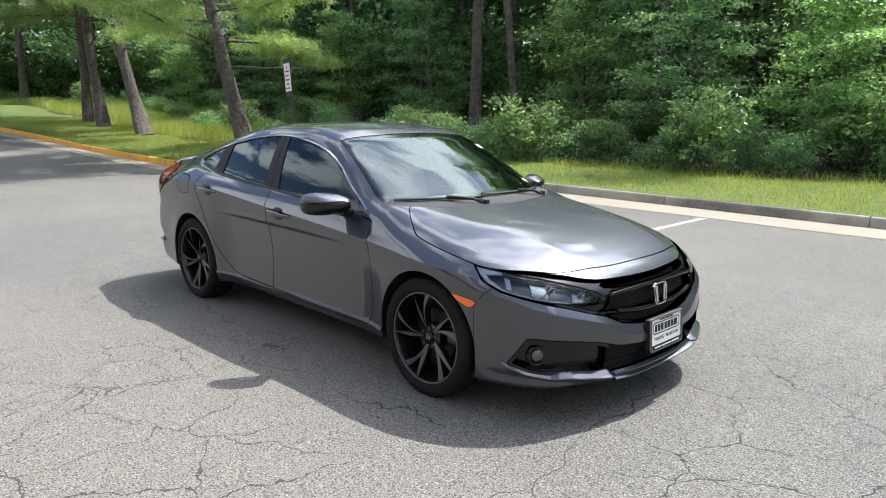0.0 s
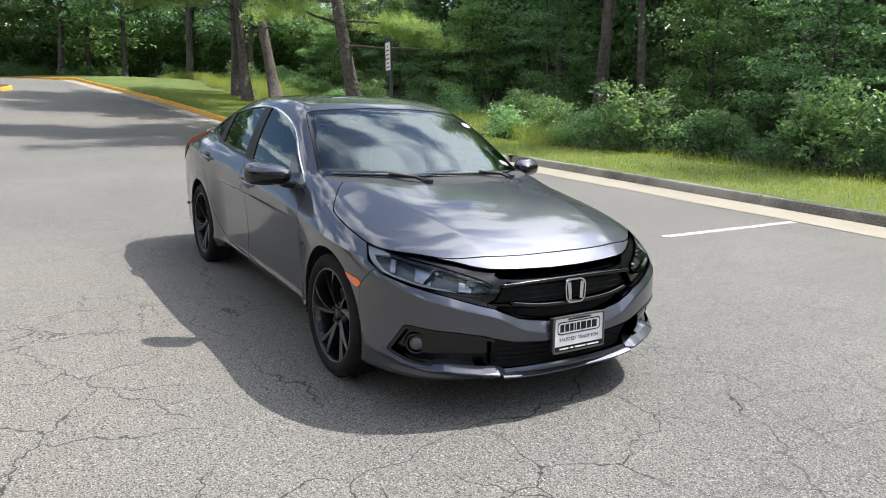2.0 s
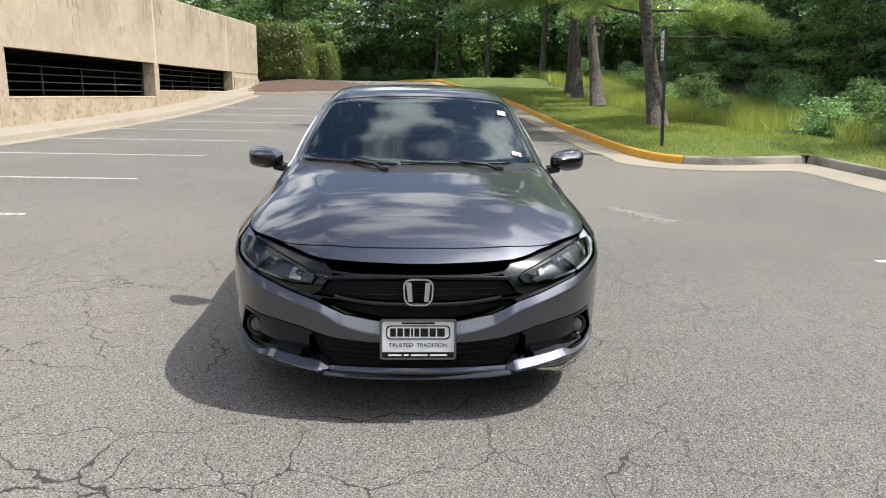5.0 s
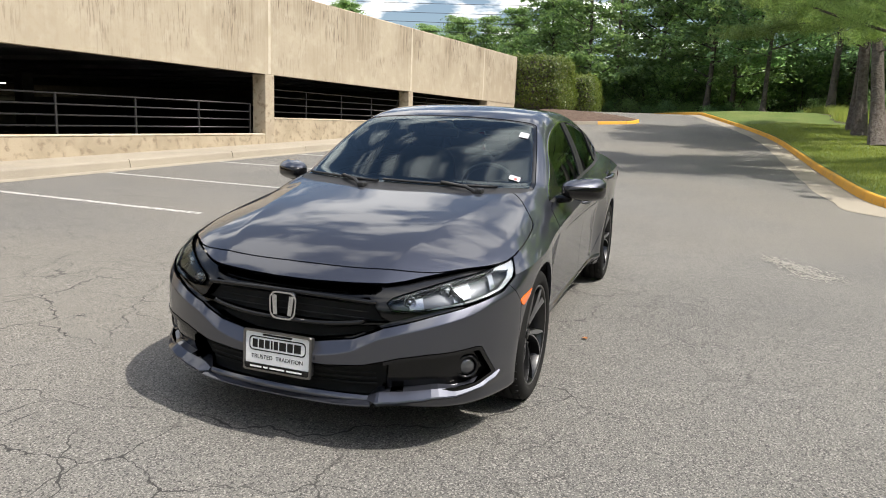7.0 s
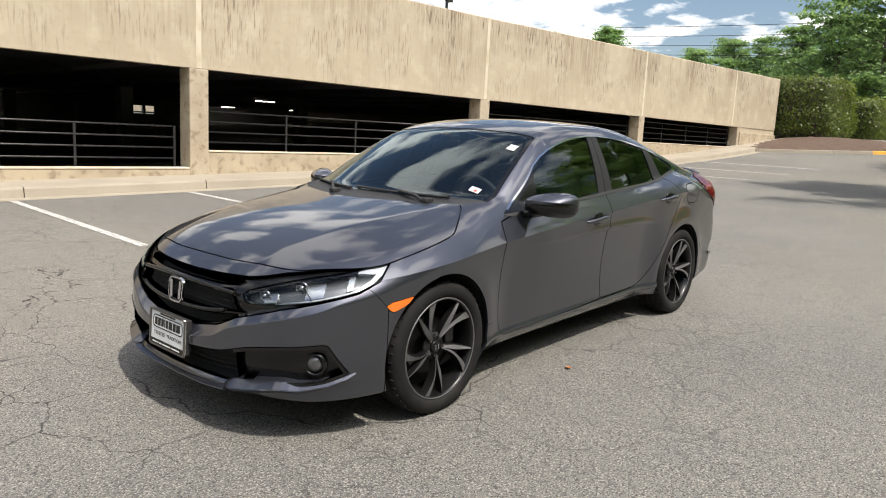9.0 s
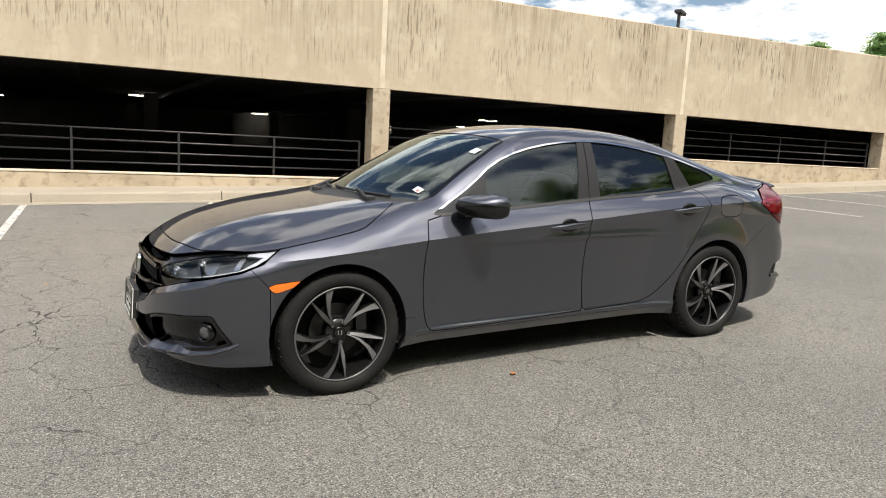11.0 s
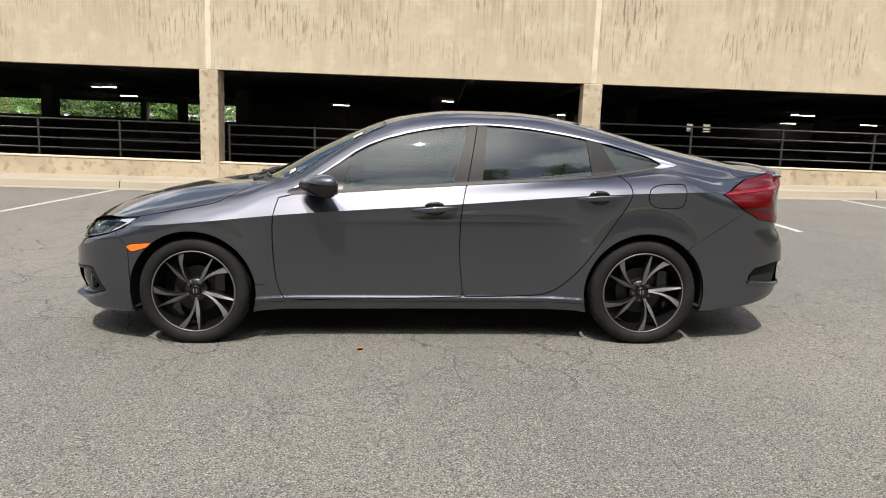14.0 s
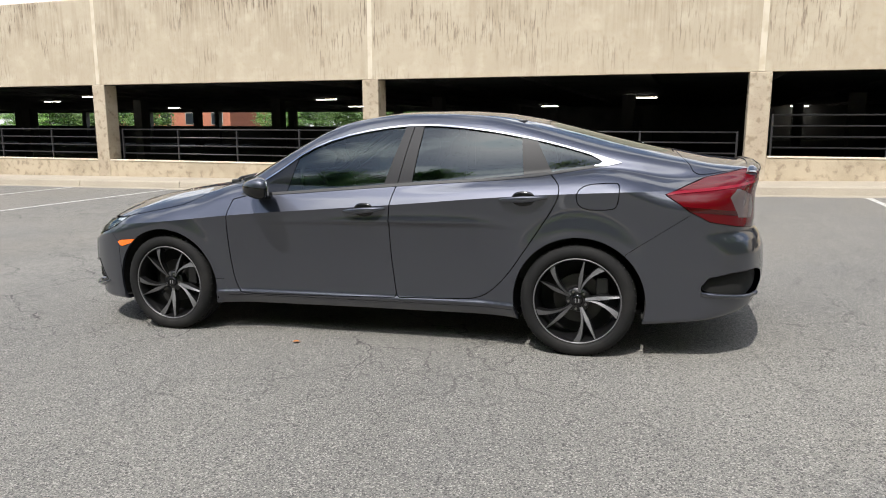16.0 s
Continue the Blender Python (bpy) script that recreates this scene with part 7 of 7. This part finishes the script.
for y0, y1, x_off in ((0.54, -0.10, 0.0), (-0.12, -0.66, 0.0)):
    pts = []
    for t in np.linspace(0, 1, 14):
        y = y0 + (y1 - y0) * t
        p, n = on_skin(1.055 - 0.40 * y * y - 0.03 * t, abs(y), 0.98)
        pts.append((p[0] + n[0] * 0.007, y, p[2] + n[2] * 0.007))
    V, Fq, c = tube(pts, 0.008, 6)
    wiper = part("wiper", (V, np.concatenate([Fq, c])), MATT_BLACK, car, "black windscreen wiper", smooth=True)
    mid = np.array(pts[6])
    arm_pts = [np.array(pts[1]) + (0.10, -0.02, -0.03), np.array(pts[3]) + (0.06, 0, 0.0), mid + (0.0, 0, 0.010)]
    part("wiper_pivot", box(-0.03, -0.018, -0.012, 0.03, 0.018, 0.014, 0.006), MATT_BLACK, wiper).location = arm_pts[0] - np.array((0.02, 0.0, -0.012))
    V, Fq, c = tube(arm_pts, 0.010, 6)
    part("wiper_arm", (V, np.concatenate([Fq, c])), MATT_BLACK, wiper, smooth=True)

# stickers and sensor on the windscreen
for x, y, z, w, h, mt in ((0.40, 0.545, 1.25, 0.055, 0.06, STICKER), (0.80, 0.60, 1.03, 0.062, 0.042, STICKER), (0.806, 0.607, 1.027, 0.018, 0.02, STICKER_RED)):
    p, n = on_skin(x, y, z)
    off = 0.002 if mt is STICKER else 0.0035
    nn = Vector(n)
    t1 = Vector((0, 1, 0)) - nn * n[1]
    t1.normalize()
    t2 = nn.cross(t1)
    c = Vector(p) + nn * off
    V = [c + t1 * a * w / 2 + t2 * b * h / 2 for a, b in ((-1, -1), (1, -1), (1, 1), (-1, 1))]
    part("windscreen_sticker", ([tuple(v) for v in V], [[0, 1, 2, 3]]), mt, car)
part("sensor_cover", egg(0.10, 0.12, 0.05, 3), MATT_BLACK, car, smooth=True).location = (0.33, 0.0, 1.285)
ys_ = np.linspace(-0.60, 0.60, 41)
pts = np.array([on_skin(-2.30 + 0.10 * y * y, abs(y), 1.06)[0] for y in ys_])
pts[:, 1] = ys_
V, Fq, c = tube(pts + (0, 0, 0.006), 0.014, 10)
V = pts.repeat(10, 0) + (V - pts.repeat(10, 0)) * (2.0, 1, 0.6)
part("boot_spoiler", (V, np.concatenate([Fq, c])), PAINT, car, "low lip spoiler on the boot lid", smooth=True)

# ---- inside ----
def seat(x, y, w, rest_h):
    s_ = part("seat", egg(0.52, w, 0.2, 4), FABRIC, car, "dark fabric car seat", smooth=True)
    s_.location = (x, y, 0.50)
    b = part("backrest", egg(0.15, w * 0.96, rest_h, 3.4), FABRIC, s_, smooth=True)
    b.matrix_basis = pose(-0.30, 0, rest_h / 2 + 0.06, 0, -18, 0)
    h = part("headrest", egg(0.10, w * 0.5, 0.17, 3), FABRIC, s_, smooth=True)
    h.matrix_basis = pose(-0.40, 0, rest_h + 0.10, 0, -14, 0)


for y in (0.37, -0.37):
    seat(0.05, y, 0.50, 0.56)
seat(-0.85, 0.36, 0.60, 0.50)
seat(-0.85, -0.36, 0.60, 0.50)
part("dashboard", egg(0.42, 1.42, 0.22, 5), DASH, car, smooth=True).matrix_basis = pose(0.80, 0, 0.84, 0, 4, 0)
part("parcel_shelf", box(-1.75, -0.56, 0.97, -1.2, 0.56, 1.0, 0.01), DASH, car)
part("inner_panel", box(-1.3, 0.66, 0.4, 0.9, 0.70, 0.90, 0.01), DASH, car)
part("inner_panel", box(-1.3, -0.70, 0.4, 0.9, -0.66, 0.90, 0.01), DASH, car)
part("headliner", box(-1.0, -0.5, 1.325, 0.05, 0.5, 1.335, 0.004), FABRIC, car)
a = np.linspace(0, 2 * np.pi, 33)
V, Fq, c = tube(np.stack([a * 0, 0.18 * np.cos(a), 0.18 * np.sin(a)], 1), 0.015, 8)
wheel_in = part("steering_wheel", (V, Fq), DASH, car, "dark steering wheel", smooth=True)
wheel_in.matrix_basis = pose(0.47, 0.37, 0.90, 0, 22, 0)
part("wheel_spoke", box(-0.012, -0.17, -0.025, 0.012, 0.17, 0.025, 0.008), DASH, wheel_in)
part("rear_view_mirror", box(-0.015, -0.11, -0.03, 0.015, 0.11, 0.03, 0.01), MATT_BLACK, car).matrix_basis = pose(0.36, 0, 1.24)


# ---- small things on the asphalt ----
DRY_LEAF = material("dry_leaf", (0.34, 0.13, 0.03), 0.7, spots=[(60, 4, 0.45, 0.65, (0.2, 0.07, 0.02), 0.7)])


def fallen_leaf(x, y, size, turn):
    n = 9
    t = np.linspace(0, 1, n)
    half = 0.36 * np.sin(np.pi * t) ** 0.8 * size
    V = np.concatenate([np.stack([(t - 0.5) * size, k * half, 0.004 + 0.10 * size * k * k * np.sin(np.pi * t) + 0.06 * size * t], 1) for k in (-1, 0, 1)])
    F = np.array([[r * n + i, r * n + i + 1, (r + 1) * n + i + 1, (r + 1) * n + i] for r in range(2) for i in range(n - 1)])
    leaf = tagged(part("fallen_leaf", (V, F), DRY_LEAF), "small dry orange-brown leaf lying on the asphalt", "leaf", "fallen leaves")
    leaf.matrix_world = pose(x, y, float(G(x)) + 0.004, 0, 0, turn)


for x, y, size, turn in ((0.36, 0.99, 0.05, 40), (3.1, 1.9, 0.03, 100), (-1.2, 3.6, 0.028, 200), (2.7, -2.4, 0.035, 300)):
    fallen_leaf(x, y, size, turn)

SCUFF = material("pale_scuff_dust", (0.36, 0.34, 0.30), 0.9, spots=[(60, 4, 0.45, 0.6, (0.24, 0.23, 0.21), 0.8)])
fleck = np.random.default_rng(21)
V, F = [], []
for k in range(420):
    t = fleck.random()
    c = np.array((-2.95 + 0.75 * t + fleck.normal() * 0.08, 2.30 + 0.42 * t + fleck.normal() * (0.05 + 0.07 * t)))
    a, w = 0.55 + fleck.normal() * 0.3, np.array((0.012 + 0.035 * fleck.random(), 0.004 + 0.007 * fleck.random()))
    n0 = len(V)
    for i in range(6):
        q = i * math.pi / 3
        p = w * (math.cos(q), math.sin(q)) * (0.7 + 0.5 * fleck.random())
        x, y = c[0] + p[0] * math.cos(a) - p[1] * math.sin(a), c[1] + p[0] * math.sin(a) + p[1] * math.cos(a)
        V.append((x, y, float(G(x)) + 0.004))
    F += [[n0, n0 + i, n0 + i + 1] for i in range(1, 5)]
tagged(part("pale_scuff", (V, F), SCUFF), "pale scuffed streak of dust on the asphalt", "scuff mark", kind="stuff")
